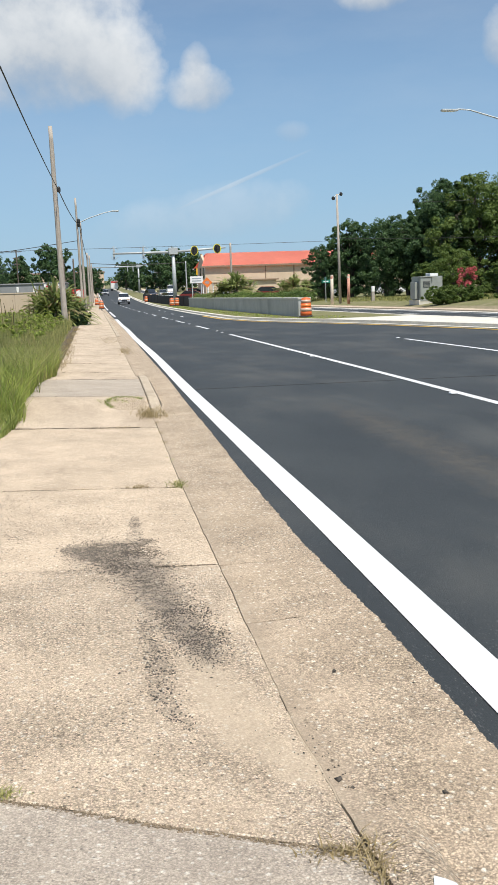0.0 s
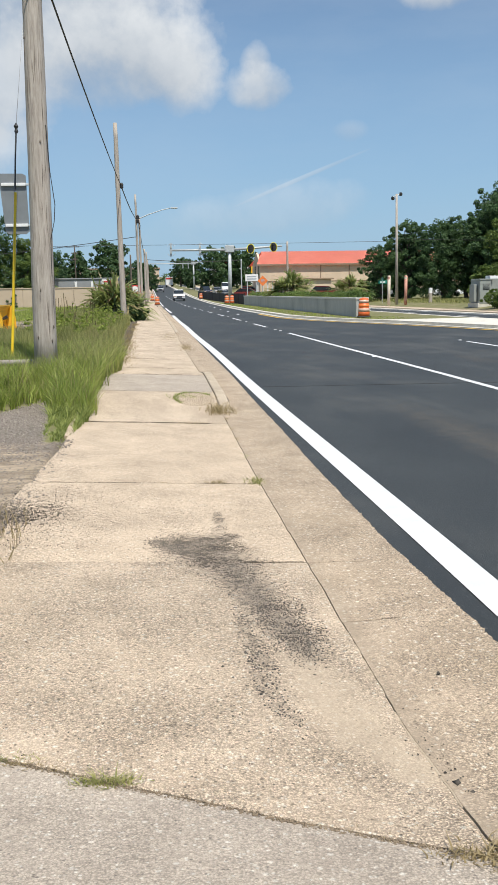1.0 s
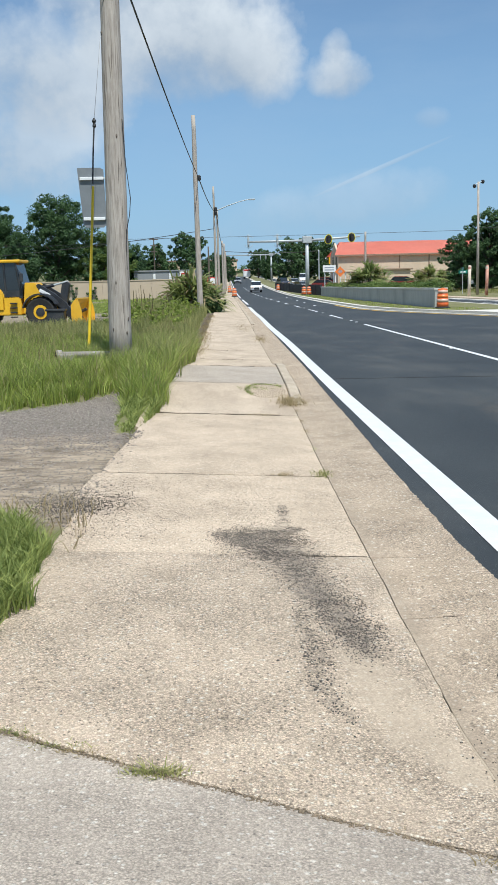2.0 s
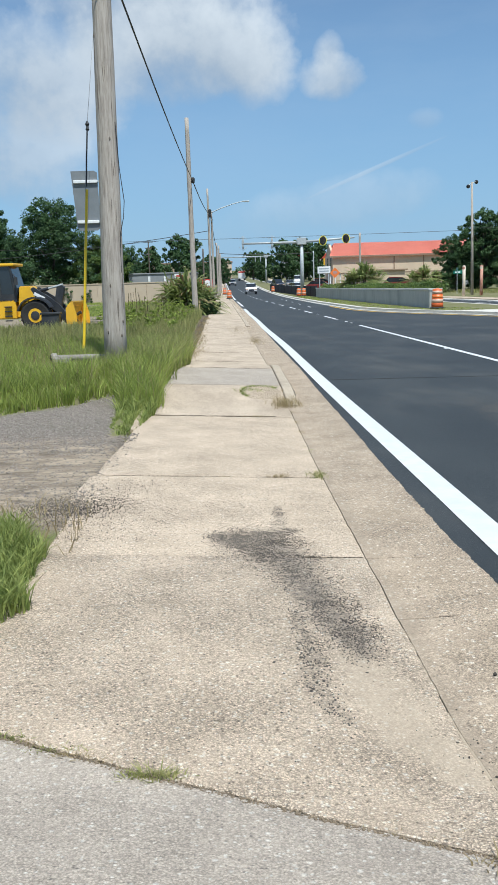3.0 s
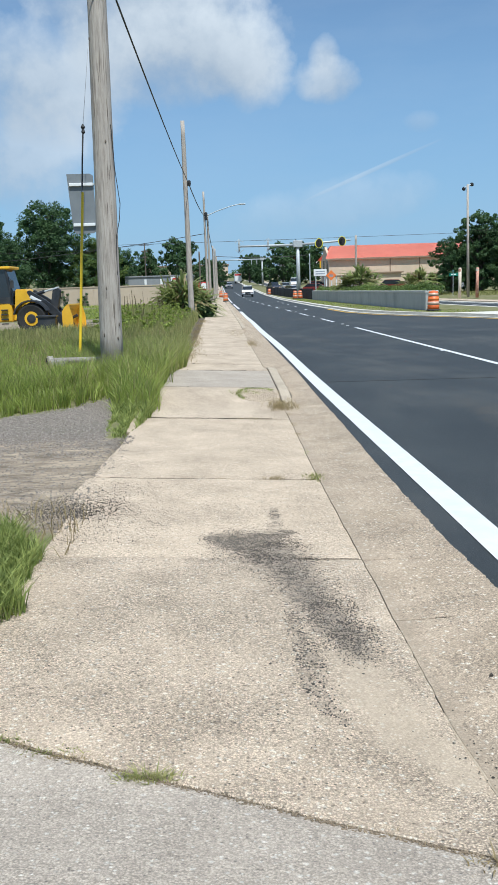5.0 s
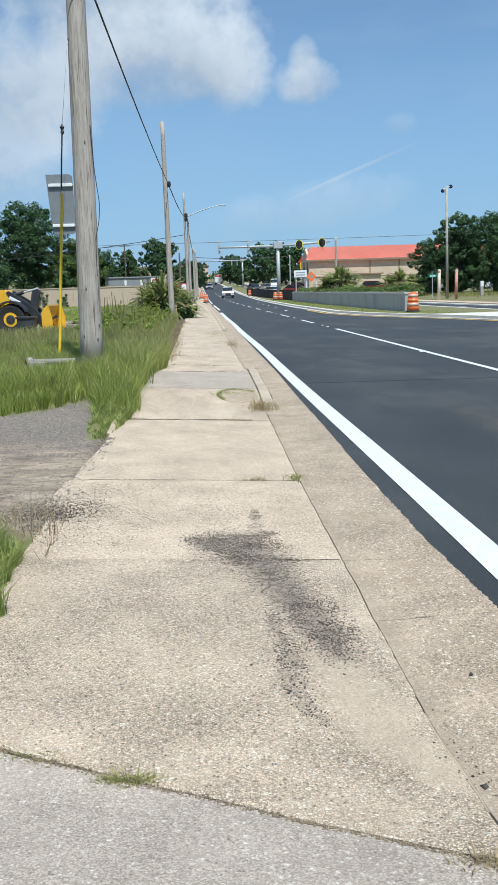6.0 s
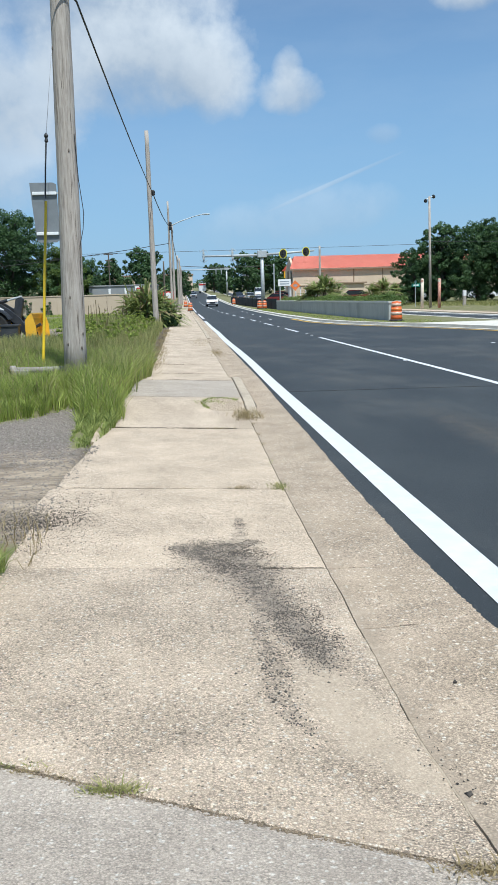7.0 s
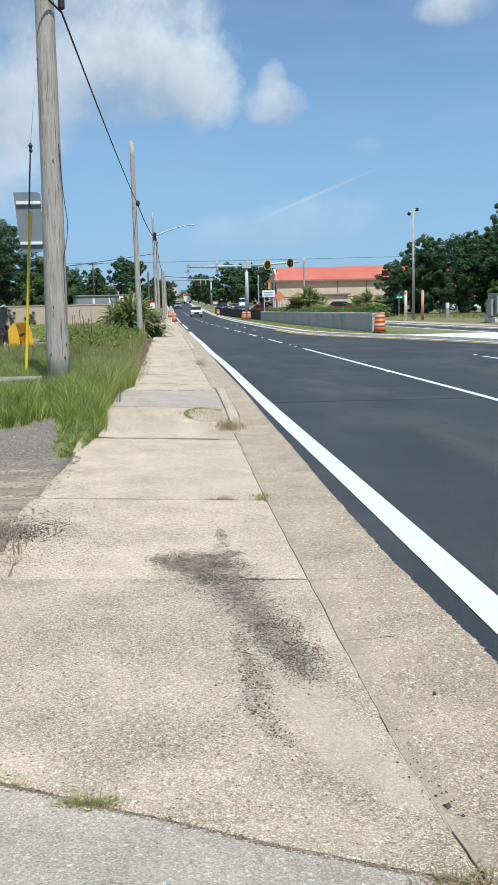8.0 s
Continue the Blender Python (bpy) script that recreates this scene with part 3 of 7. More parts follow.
def build_ground():
    xs = spaced([(-900, 200), (-300, 60), (-60, 8), (-20, 1.0), (-6, 0.25), (-3.5, 0.1), (-0.85, 0.35), (1.2, 3.0), (16.2, 1.0), (32.2, 8), (64.2, 60), (304, 200), (904, 1)])
    ys = spaced([(-300, 80), (-60, 10), (-10, 1.0), (2, 0.1), (13, 0.5), (30, 1.5), (60, 5), (120, 10), (200, 25), (500, 100), (900, 400), (2500, 1)])
    verts, dirt, gravel = [], [], []
    for y in ys:
        for x in xs:
            z = land_z(x, y)
            if -0.98 < x < follow(FAR_EDGE, y) + 1.6:
                z = rise(y) - 0.18
            verts.append((x, y, z))
            g = in_gravel(x, y) if x < -0.8 else 0.0
            soil = 0.75 * math.exp(-((y - 19.6) / 0.7) ** 2) * (x < -2.4) + 0.62 * (30.5 < y < 46) * (x < -3.6)
            soil += 0.7 * (16 < y < 44) * (-1.6 < x < -0.5) * (0.5 + 0.5 * noise.noise((x * 2, y * 0.5, 3)))
            if x > 18:
                edge = x - follow(FAR_EDGE, y)
                soil += 0.65 * (1 - smooth_step(1.5, 5.0, edge)) * (30 < y < 90)
            if y < 11 and x < -1.1 and g > 0.3:
                soil += 0.75 * math.exp(-((y - 8.1 - 0.3 * x) / 0.55) ** 2) + 0.55 * math.exp(-((y - 6.2 - 0.1 * x) / 0.4) ** 2)
            dirt.append(min(1.0, soil))
            gravel.append(g * (0.36 + 0.5 * smooth_step(7.6, 9.2, y + 0.4 * noise.noise((x, y, 4))) + 0.22 * noise.noise((x * 0.8, y * 5.0 + x, 19)) * (y < 9)))
            if g > 0.2 and y < 9:
                dirt[-1] = 0.9 * g
    n = len(xs)
    faces = [(j * n + i, j * n + i + 1, (j + 1) * n + i + 1, (j + 1) * n + i) for j in range(len(ys) - 1) for i in range(n - 1)]
    me = raw_mesh("ground", verts, faces, M_GROUND, True)
    for name, data in (("dirt", dirt), ("gravel", gravel)):
        me.attributes.new(name, "FLOAT", "POINT").data.foreach_set("value", data)
    tagged(new("ground", me), "grassy verge and bare sandy soil beside the road", "ground", kind="structure")


def ribbon(name, left, right, ys, lift, material, label, category, kind="structure", thick=0.0, steps=4, layers=()):
    """A strip of surface between two lines along the road, with a skirt when it is thick."""
    verts, faces = [], []
    for y in ys:
        a, b = left(y), right(y)
        z = rise(y) + lift
        row = [(a + (b - a) * k / steps, y, z) for k in range(steps + 1)]
        if thick:
            row = [(a, y, z - thick)] + row + [(b, y, z - thick)]
        verts += row
    n = len(verts) // len(ys)
    for j in range(len(ys) - 1):
        for i in range(n - 1):
            faces.append((j * n + i, j * n + i + 1, (j + 1) * n + i + 1, (j + 1) * n + i))
    for j in (0, len(ys) - 1):
        if thick:
            faces.append(tuple(j * n + i for i in range(n)))
    me = raw_mesh(name, verts, faces, material)
    for layer, depth in layers:
        me.attributes.new(layer, "FLOAT", "POINT").data.foreach_set("value", [depth(x, y) for x, y, z in verts])
    ob = new(name, me)
    return tagged(ob, label, category, kind=kind) if label else ob


build_ground()
LONG = spaced([(-40, 8), (0, 0.25), (24, 2), (90, 5), (200, 20), (420, 1)])
FINE = spaced([(-30, 6), (0, 0.06), (14, 0.25), (40, 2), (90, 5), (200, 20), (420, 1)])


def road_dust(x, y):
    """Brown dust that tyres carried along the first lane, and pale scuffs farther up."""
    track = math.exp(-((x - 3.25) / 0.42) ** 2) * smooth_step(2.5, 5.0, y) * (1 - smooth_step(9.0, 14.0, y))
    scuff = math.exp(-((x - 7.0) / 0.5) ** 2 - ((y - 18.2) / 2.0) ** 2) + 0.8 * math.exp(-((x - 2.9) / 0.5) ** 2 - ((y - 25) / 3.0) ** 2)
    return 0.50 * track + 0.42 * scuff


rag = random.Random(4)
ragged = {y: rag.uniform(-0.016, 0.016) + 0.012 * math.sin(y * 3.1) for y in FINE}
ribbon("road", lambda y: gutter_x(y) - 0.1, lambda y: follow(MEDIAN_L, y) + 0.05, FINE, 0.0, M_ASPHALT, "freshly laid dark asphalt road surface", "road", thick=0.06, steps=48, layers=(("dust", road_dust),))
ribbon("road", lambda y: follow(MEDIAN_R, y) - 0.05, lambda y: follow(FAR_EDGE, y) + 0.05, LONG, -0.004, M_ASPHALT, "dark asphalt carriageway beyond the median", "road", thick=0.06)


def marking(x0, x1, y0, y1, material, label, name="lane_marking", lift=0.005):
    n = max(2, int((y1 - y0) / 1.0))
    ys = [y0 + (y1 - y0) * k / n for k in range(n + 1)]
    return tagged(ribbon(name, lambda y: x0(y) if callable(x0) else x0, lambda y: x1(y) if callable(x1) else x1, ys, lift, material, "", ""), label, "road marking", kind="structure")


marking(lambda y: edge_x(y), lambda y: edge_x(y) + 0.20, -20, 61, M_PAINT, "solid white edge line painted on the asphalt", "edge_line")
marking(1.62, 1.8, 69, 93, M_PAINT, "solid white edge line painted on the asphalt", "edge_line")
marking(1.62, 1.8, 104, 300, M_PAINT, "solid white edge line painted on the asphalt", "edge_line")
lane2 = lambda y: 5.17 - 0.008 * max(0.0, y - 15)
marking(lambda y: lane2(y) - 0.06, lambda y: lane2(y) + 0.07, -10, 31.8, M_PAINT, "solid white lane line painted on the asphalt")
marking(lambda y: 9.12 - 0.005 * y, lambda y: 9.25 - 0.005 * y, -10, 24.3, M_PAINT, "solid white turn lane line on the asphalt")
for k in range(16):
    y0 = 37.6 + k * 9.8
    marking(lambda y: lane2(y) - 0.06, lambda y: lane2(y) + 0.07, y0, y0 + 4.4, M_PAINT, "short white lane dash on the asphalt")
for k in range(5):
    marking(lambda y: 6.0 + 0.02 * (y - 58), lambda y: 6.14 + 0.02 * (y - 58), 60 + k * 9.8, 62 + k * 9.8, M_PAINT, "short white lane dash on the asphalt")
for k in range(7):
    y0 = 16 + k * 9.8
    x0 = (follow(MEDIAN_R, y0) + follow(FAR_EDGE, y0)) / 2
    marking(x0, x0 + 0.13, y0, y0 + 3.4, M_PAINT, "short white lane dash on the asphalt")
marking(lambda y: follow(FAR_EDGE, y) - 0.4, lambda y: follow(FAR_EDGE, y) - 0.25, -10, 150, M_PAINT, "solid white edge line painted on the asphalt", "edge_line")
marking(lambda y: follow(MEDIAN_L, y) - 0.55, lambda y: follow(MEDIAN_L, y) - 0.38, 5, 60, M_PAINTY, "solid yellow line beside the median kerb", "yellow_line")

# raised reflective road markers
bm = B()
box(bm, -0.05, 0.05, -0.05, 0.05, 0.0, 0.018, 0.006)
marker_mesh = mesh_of(bm, "road_marker")
marker_mesh.materials.append(M_WHITE)
for x, y in ((5.06, 11.4), (5.03, 19.4), (5.0, 33.6), (5.0, 35.0), (4.95, 45.0), (4.9, 55.0), (9.05, 24.9), (9.02, 17.0)):
    ob = new("road_marker", marker_mesh)
    ob.location = (x, y, 0.004)
    tagged(ob, "small white raised reflector glued to the asphalt", "road marker", "road markers")

# joint across the new asphalt
bm = B()
box(bm, 1.36, 13.0, -0.012, 0.012, -0.02, 0.0035, 0.0, pose(0, 13.95, 0, 0, 0, -4.5))
single("asphalt_joint", bm, M_RUBBER, "thin dark joint across the asphalt", "asphalt joint", "structure")

# median: kerb, concrete nose, grass
ribbon("median_kerb", lambda y: follow(MEDIAN_L, y) - 0.3, lambda y: follow(MEDIAN_L, y) + 0.02, spaced([(-40, 8), (20, 1), (60, 5), (200, 20), (420, 1)]), 0.03, M_NEWCONC, "pale new concrete gutter along the median", "kerb", thick=0.12)
ribbon("median_kerb", lambda y: follow(MEDIAN_L, y), lambda y: follow(MEDIAN_L, y) + 0.32, spaced([(-40, 8), (20, 1), (60, 5), (200, 20), (420, 1)]), 0.15, M_NEWCONC, "pale new concrete kerb round the median", "kerb", thick=0.25)
ribbon("median_kerb", lambda y: follow(MEDIAN_R, y) - 0.32, lambda y: follow(MEDIAN_R, y), spaced([(-40, 8), (20, 1), (60, 5), (200, 20), (420, 1)]), 0.15, M_NEWCONC, "pale new concrete kerb round the median", "kerb", thick=0.25)
ribbon("median", lambda y: follow(MEDIAN_L, y) + 0.32, lambda y: follow(MEDIAN_R, y) - 0.32, spaced([(-40, 8), (20, 1), (40, 1)]), 0.146, M_NEWCONC, "pale concrete traffic separator", "median", thick=0.2)
ribbon("median", lambda y: follow(MEDIAN_L, y) + 0.32, lambda y: follow(MEDIAN_R, y) - 0.32, spaced([(40, 1), (60, 5), (200, 20), (420, 1)]), 0.142, M_GROUND, "grassy median strip inside the kerb", "median", thick=0.2)
# far pavement
ribbon("pavement", lambda y: follow(FAR_EDGE, y) + 0.02, lambda y: follow(FAR_EDGE, y) + 0.7, LONG, 0.03, M_NEWCONC, "pale concrete kerb beyond the second carriageway", "kerb", thick=0.2)
ribbon("pavement", lambda y: follow(FAR_EDGE, y) + 0.7, lambda y: follow(FAR_EDGE, y) + 2.6, LONG, 0.10, M_WALK, "pale concrete footpath beyond the second carriageway", "pavement", thick=0.3)

# stain on the entrance slab: a smear of asphalt residue along a bent line of given half widths
SMEAR = [(-0.06, 5.05, 0.05), (0.04, 4.98, 0.14), (0.19, 4.90, 0.23), (0.335, 4.60, 0.20), (0.42, 4.20, 0.155), (0.47, 3.85, 0.14), (0.54, 3.52, 0.12), (0.55, 3.34, 0.07)]
BAR = [(0.22, 5.05, 0.14), (0.36, 5.14, 0.09), (0.43, 5.16, 0.04)]
TAILS = [[(0.36, 5.75, 0.03), (0.34, 5.35, 0.05), (0.30, 4.98, 0.11)], [(0.31, 3.80, 0.03), (0.35, 3.33, 0.06), (0.33, 3.05, 0.055), (0.38, 2.88, 0.05), (0.43, 2.77, 0.02)], [(-1.15, 5.9, 0.25), (-0.95, 5.6, 0.16), (-0.8, 5.5, 0.06)]]


def along(line, x, y):
    """How deep (1 in the middle, 0 at the rim, below 0 outside) a place lies in a smear."""
    best = -9.0
    for (xa, ya, ra), (xb, yb, rb) in zip(line, line[1:]):
        dx, dy = xb - xa, (yb - ya) * 0.75
        t = min(1.0, max(0.0, ((x - xa) * dx + (y - ya) * 0.75 * dy) / (dx * dx + dy * dy)))
        d = math.hypot(x - xa - t * dx, (y - ya) * 0.75 - t * dy)
        best = max(best, 1 - d / (ra + (rb - ra) * t))
    return best


def stain_at(x, y):
    deep = max(along(SMEAR, x, y), along(BAR, x, y)) * (0.95 + 0.45 * noise.noise((x * 5, y * 4, 21)))
    deep -= 0.16 * math.exp(-((y - 4.25) / 0.35) ** 2) * smooth_step(0.30, 0.48, x)        # thinner in the middle
    tail = max(along(line, x, y) for line in TAILS)
    return max(0.0, min(0.55, 0.31 + 0.40 * deep), min(0.38, 0.26 + 0.35 * tail))


SILT = [(0.50, 3.35, 0.08), (0.56, 3.05, 0.17), (0.62, 2.72, 0.17), (0.72, 2.48, 0.11), (0.85, 2.42, 0.08)]


def slab(parent, left, right, y0, y1, material, step=0.12, skew=0.0, gap=0.008, name="slab", bend=(0.0, 0.0)):
    """One concrete slab with rounded rims; skew shifts its ends along y across the width."""
    nx, ny = max(2, int((right((y0 + y1) / 2) - left((y0 + y1) / 2)) / step)), max(2, int((y1 - y0) / step))
    verts, faces, stain, silt = [], [], [], []
    for j in range(-1, ny + 2):
        t = min(1.0, max(0.0, j / ny))
        for i in range(-1, nx + 2):
            s = min(1.0, max(0.0, i / nx))
            y = y0 + gap + (y1 - y0 - 2 * gap) * t
            s0, s1 = skew if isinstance(skew, tuple) else (skew, skew)
            rough_x = left(y) + (right(y) - left(y)) * s
            y += (s0 * (1 - t) + s1 * t) * (0.5 - s) - (bend[0] * (1 - t) + bend[1] * t) * max(0.0, rough_x)
            a, b = left(y), right(y)
            x = a + 0.001 + (b - a - 0.002) * s
            healed = abs(y - 4.65) < 0.03 and x < 0.40 and (j <= 0 or j >= ny)      # the joint is closed over but for its last stretch
            if healed:
                y = 4.6496 if y < 4.65 else 4.6504
            z = walk_z(x, y) + 0.0015 * noise.noise((x * 2.3, y * 2.3, 7))
            outer = j in (-1, ny + 1) or i in (-1, nx + 1)
            if not outer and not healed and (j in (0, ny) or i in (0, nx)):
                z -= 0.004
                x += 0.002 * (i == 0) - 0.002 * (i == nx)
                y += (0.006 * noise.noise((x * 7, y, 2)) + 0.007 * noise.noise((x * 26, y, 9))) * (j in (0, ny))
            if outer:
                z -= 0.07
            verts.append((x, y, z))
            stain.append(stain_at(x, y))
            silt.append(max(0.0, min(0.7, 0.36 + 0.5 * along(SILT, x, y))))
    n = nx + 3
    for j in range(ny + 2):
        for i in range(nx + 2):
            faces.append((j * n + i, j * n + i + 1, (j + 1) * n + i + 1, (j + 1) * n + i))
    me = raw_mesh(name, verts, faces, material, False)
    me.attributes.new("stain", "FLOAT", "POINT").data.foreach_set("value", stain)
    me.attributes.new("silt", "FLOAT", "POINT").data.foreach_set("value", silt)
    ob = new(name, me)
    ob.parent = parent
    return ob


pavement = tagged(new("pavement"), "worn tan concrete footpath crossing an entrance", "pavement", kind="structure")
walk_left = lambda y: -1.03 + 0.10 * math.sin(y * 0.9) * (y < 9) + 0.38 * smooth_step(14, 17, y)
slab(pavement, lambda y: -1.35, lambda y: seam_x(y) - 0.002, -3.0, 2.463, M_GREYSLAB, 0.06, skew=(0.0, 0.95), gap=0.006, bend=(0.0, 0.075))
for y0 in (-24.0, -20.5, -17.0, -13.5, -10.0, -6.5):
    slab(pavement, lambda y: -1.35, seam_x, y0, y0 + 3.5, M_GREYSLAB, 0.3)
slab(pavement, lambda y: -1.35 + 0.05 * math.sin(y * 5), seam_x, 2.463, 4.65, M_APRON, 0.035, skew=(0.95, 0.0), gap=0.008, bend=(0.075, 0.0))
for y0, y1, mat in ((4.65, 6.72, M_FLAG), (6.72, 10.0, M_FLAG)):
    slab(pavement, walk_left, seam_x, y0, y1, mat, 0.04 if y0 < 6 else 0.08, gap=0.004)
stops = [10.0, 12.5, 15.15, 17.6, 20.1, 22.6, 25.1, 27.6, 30.1, 33, 36, 39, 42, 46, 50, 54, 58, 63, 68, 74, 80, 88, 96, 106, 118, 132, 150, 175, 205, 250, 320]
for y0, y1 in zip(stops, stops[1:]):
    slab(pavement, walk_left, seam_x, y0, y1, M_GREYSLAB if y0 == 12.5 else M_WALK, 0.35, gap=0.014 if y0 < 11 else 0.006)
bverts, bfaces, bys = [], [], spaced([(-24, 1), (-3, 0.06), (10, 0.15), (36, 1), (320, 1)])
for y in bys:
    fill = 0.011 if y < 2.1 else 0.0042 if y < 3.0 else 0.0055 if y < 10 else 0.02
    sx = seam_x(y)
    bverts += [(x, y, walk_z(x, y) - (fill if abs(x - sx) < 0.012 else 0.016 if y < 10 else 0.03) if x < sx + 0.05 else rise(y) - 0.03) for x in (-0.93, -0.6, 0.1, sx - 0.03, sx - 0.006, sx + 0.004, sx + 0.02, sx + 0.3)]
bfaces = [(j * 8 + i, j * 8 + i + 1, (j + 1) * 8 + i + 1, (j + 1) * 8 + i) for j in range(len(bys) - 1) for i in range(7)]
tagged(new("pavement_bed", raw_mesh("pavement_bed", bverts, bfaces, M_CRACK)), "dark soil filling the pavement joints", "pavement bed", kind="structure")

# silt fills the seam where the kerb runs out
fverts = []
for k in range(91):
    y = 2.22 + 1.4 * k / 90
    w = 0.003 + 0.004 * math.sin(math.pi * k / 90) * (1 + 0.7 * noise.noise((y * 9, 0, 1)))
    fverts += [(seam_x(y) + s * w, y, walk_z(seam_x(y) + s * w, y) + h) for s, h in ((-1, -0.004), (0, 0.0015 - 0.006 * smooth_step(2.5, 2.95, y) + 0.004 * noise.noise((y * 13, 0, 6))), (1, -0.004))]
ffaces = [(j * 3 + i, j * 3 + i + 1, j * 3 + i + 4, j * 3 + i + 3) for j in range(90) for i in range(2)]
tagged(new("joint_fill", raw_mesh("joint_fill", fverts, ffaces, M_SILT, True)), "tan silt washed into the gutter joint", "joint fill", kind="structure")

# gutter pans and kerb stones
gutter = tagged(new("gutter"), "tan concrete gutter pan with exposed pebbles", "gutter", kind="structure")
gstops = [-24, -18, -13, -8, -3, 0.4, 3.72, 4.62, 6.70, 9.9, 13.2, 16.5, 19.8, 23, 26.3, 29.6, 33, 36.3, 39.6, 43, 49, 55, 61, 68, 75, 85, 95, 110, 130, 160, 200, 260, 320]
for y0, y1 in zip(gstops, gstops[1:]):
    nx, ny = 14, max(2, int((y1 - y0) / (0.014 if y0 < 9 else 0.1 if y0 < 30 else 3)))
    verts, faces, silt = [], [], []
    for j in range(-1, ny + 2):
        t = min(1.0, max(0.0, j / ny))
        y = y0 + 0.0045 + (y1 - y0 - 0.009) * t
        frayed = (0.010 * noise.noise((y * 4, 0, 4)) + 0.012 * noise.noise((y * 33, 0, 8)) + 0.008 * noise.noise((y * 80, 0, 2))) if y0 < 30 else 0.0
        for i in range(-1, nx + 2):
            s = min(1.0, max(0.0, i / nx))
            x = seam_x(y) + 0.0006 + (gutter_x(y) - seam_x(y) + frayed * (s > 0.9)) * s
            dip = 0.003 * math.sin(math.pi * s)
            lift = kerb_height(y) * (1 - smooth_step(0.24, 0.36, s)) if y < 5 else 0.0
            z = rise(y) + 0.001 + 0.007 * s + lift - dip + 0.003 * noise.noise((x * 3, y * 3, 5)) - 0.002 * (j in (0, ny))
            if j in (-1, ny + 1) or i in (-1, nx + 1):
                z -= 0.05
            if j in (0, ny):
                y += 0.02 * noise.noise((x * 5, y0 if j == 0 else y1, 3)) + 0.008 * noise.noise((x * 19, y0 if j == 0 else y1, 6))
            verts.append((x, y, z))
            silt.append(max(0.70 - 2.6 * s + 0.25 * noise.noise((x * 2, y * 1.3, 12)), 0.40 - 0.45 * s + 0.30 * noise.noise((x * 2, y * 1.3, 15)), 0.34 + 0.5 * along(SILT, x, y)) * (y < 30) * (y > 2.0))
    n = nx + 3
    faces = [(j * n + i, j * n + i + 1, (j + 1) * n + i + 1, (j + 1) * n + i) for j in range(ny + 2) for i in range(nx + 2)]
    me = raw_mesh("gutter_pan", verts, faces, M_GUTTER)
    me.attributes.new("silt", "FLOAT", "POINT").data.foreach_set("value", silt)
    ob = new("gutter_pan", me)
    ob.parent = gutter
kerb = tagged(new("kerb"), "worn concrete kerb stones between gutter and footpath", "kerb", kind="structure")
for y0, y1 in [(10.9, 13.2), (13.2, 16.6)] + [(33.5 + 4 * k, 37.5 + 4 * k) for k in range(16)]:
    verts = []
    ny = 8
    for j in range(ny + 1):
        y = y0 + 0.006 + (y1 - y0 - 0.012) * j / ny
        h, x = kerb_height(y) + rise(y) + 0.006, seam_x(y)
        verts += [(x + 0.004, y, h - 0.1), (x + 0.006, y, h - 0.012), (x + 0.02, y, h), (x + 0.12, y, h - 0.003), (x + 0.15, y, h - 0.02), (x + 0.185, y, rise(y) - 0.06)]
    faces = [(j * 6 + i, j * 6 + i + 1, (j + 1) * 6 + i + 1, (j + 1) * 6 + i) for j in range(ny) for i in range(5)]
    faces += [tuple(range(6)), tuple(ny * 6 + i for i in range(6))]
    ob = new("kerb_stone", raw_mesh("kerb_stone", verts, faces, M_CURB))
    ob.parent = kerb

# old white paint on the kerb's near end
pverts = []
for k in range(13):
    y = 0.9 + 0.84 * k / 12
    ragged_end = 0.09 * noise.noise((y * 20, 0, 3))
    wide = gutter_x(y) - seam_x(y)
    pverts += [(seam_x(y) + s * wide, y + ragged_end * (1 + 3 * abs(s - 0.2)) - 0.9 * abs(s - 0.2) + 0.05 * noise.noise((s * 37, y * 9, 2)), rise(y) + 0.0045 + 0.007 * s + kerb_height(y) * (1 - smooth_step(0.24, 0.36, s))) for s in (0.09 + 0.02 * noise.noise((y * 31, 0, 7)), 0.14, 0.18, 0.22, 0.26, 0.31 + 0.03 * noise.noise((y * 25, 0, 5)))]
pfaces = [(j * 6 + i, j * 6 + i + 1, (j + 1) * 6 + i + 1, (j + 1) * 6 + i) for j in range(12) for i in range(5)]
tagged(new("kerb_paint", raw_mesh("kerb_paint", pverts, pfaces, M_PAINT)), "worn white paint on the kerb", "road marking", kind="structure")

# ---- poles, wires, signs on the verge ----


def wood_pole(y, x, height, r0, r1, lean=(0, 0), label="weathered grey wooden utility pole", wood=None):
    t = thing("utility_pole", pose(x, y, land_z(x, y) - 0.05), label, "utility pole", "utility poles")
    bm = B()
    n = 14
    pts, rad = [], []
    for k in range(n + 1):
        s = k / n
        pts.append((lean[0] * s + 0.012 * noise.noise((x, y, s * 5)), lean[1] * s, height * s))
        rad.append(r0 + (r1 - r0) * s ** 0.8 + 0.008 * noise.noise((x + 9, y, s * 9)))
    tube(bm, pts, rad, 18)
    part("shaft", bm, wood or M_POLE, t, smooth=True)
    return t


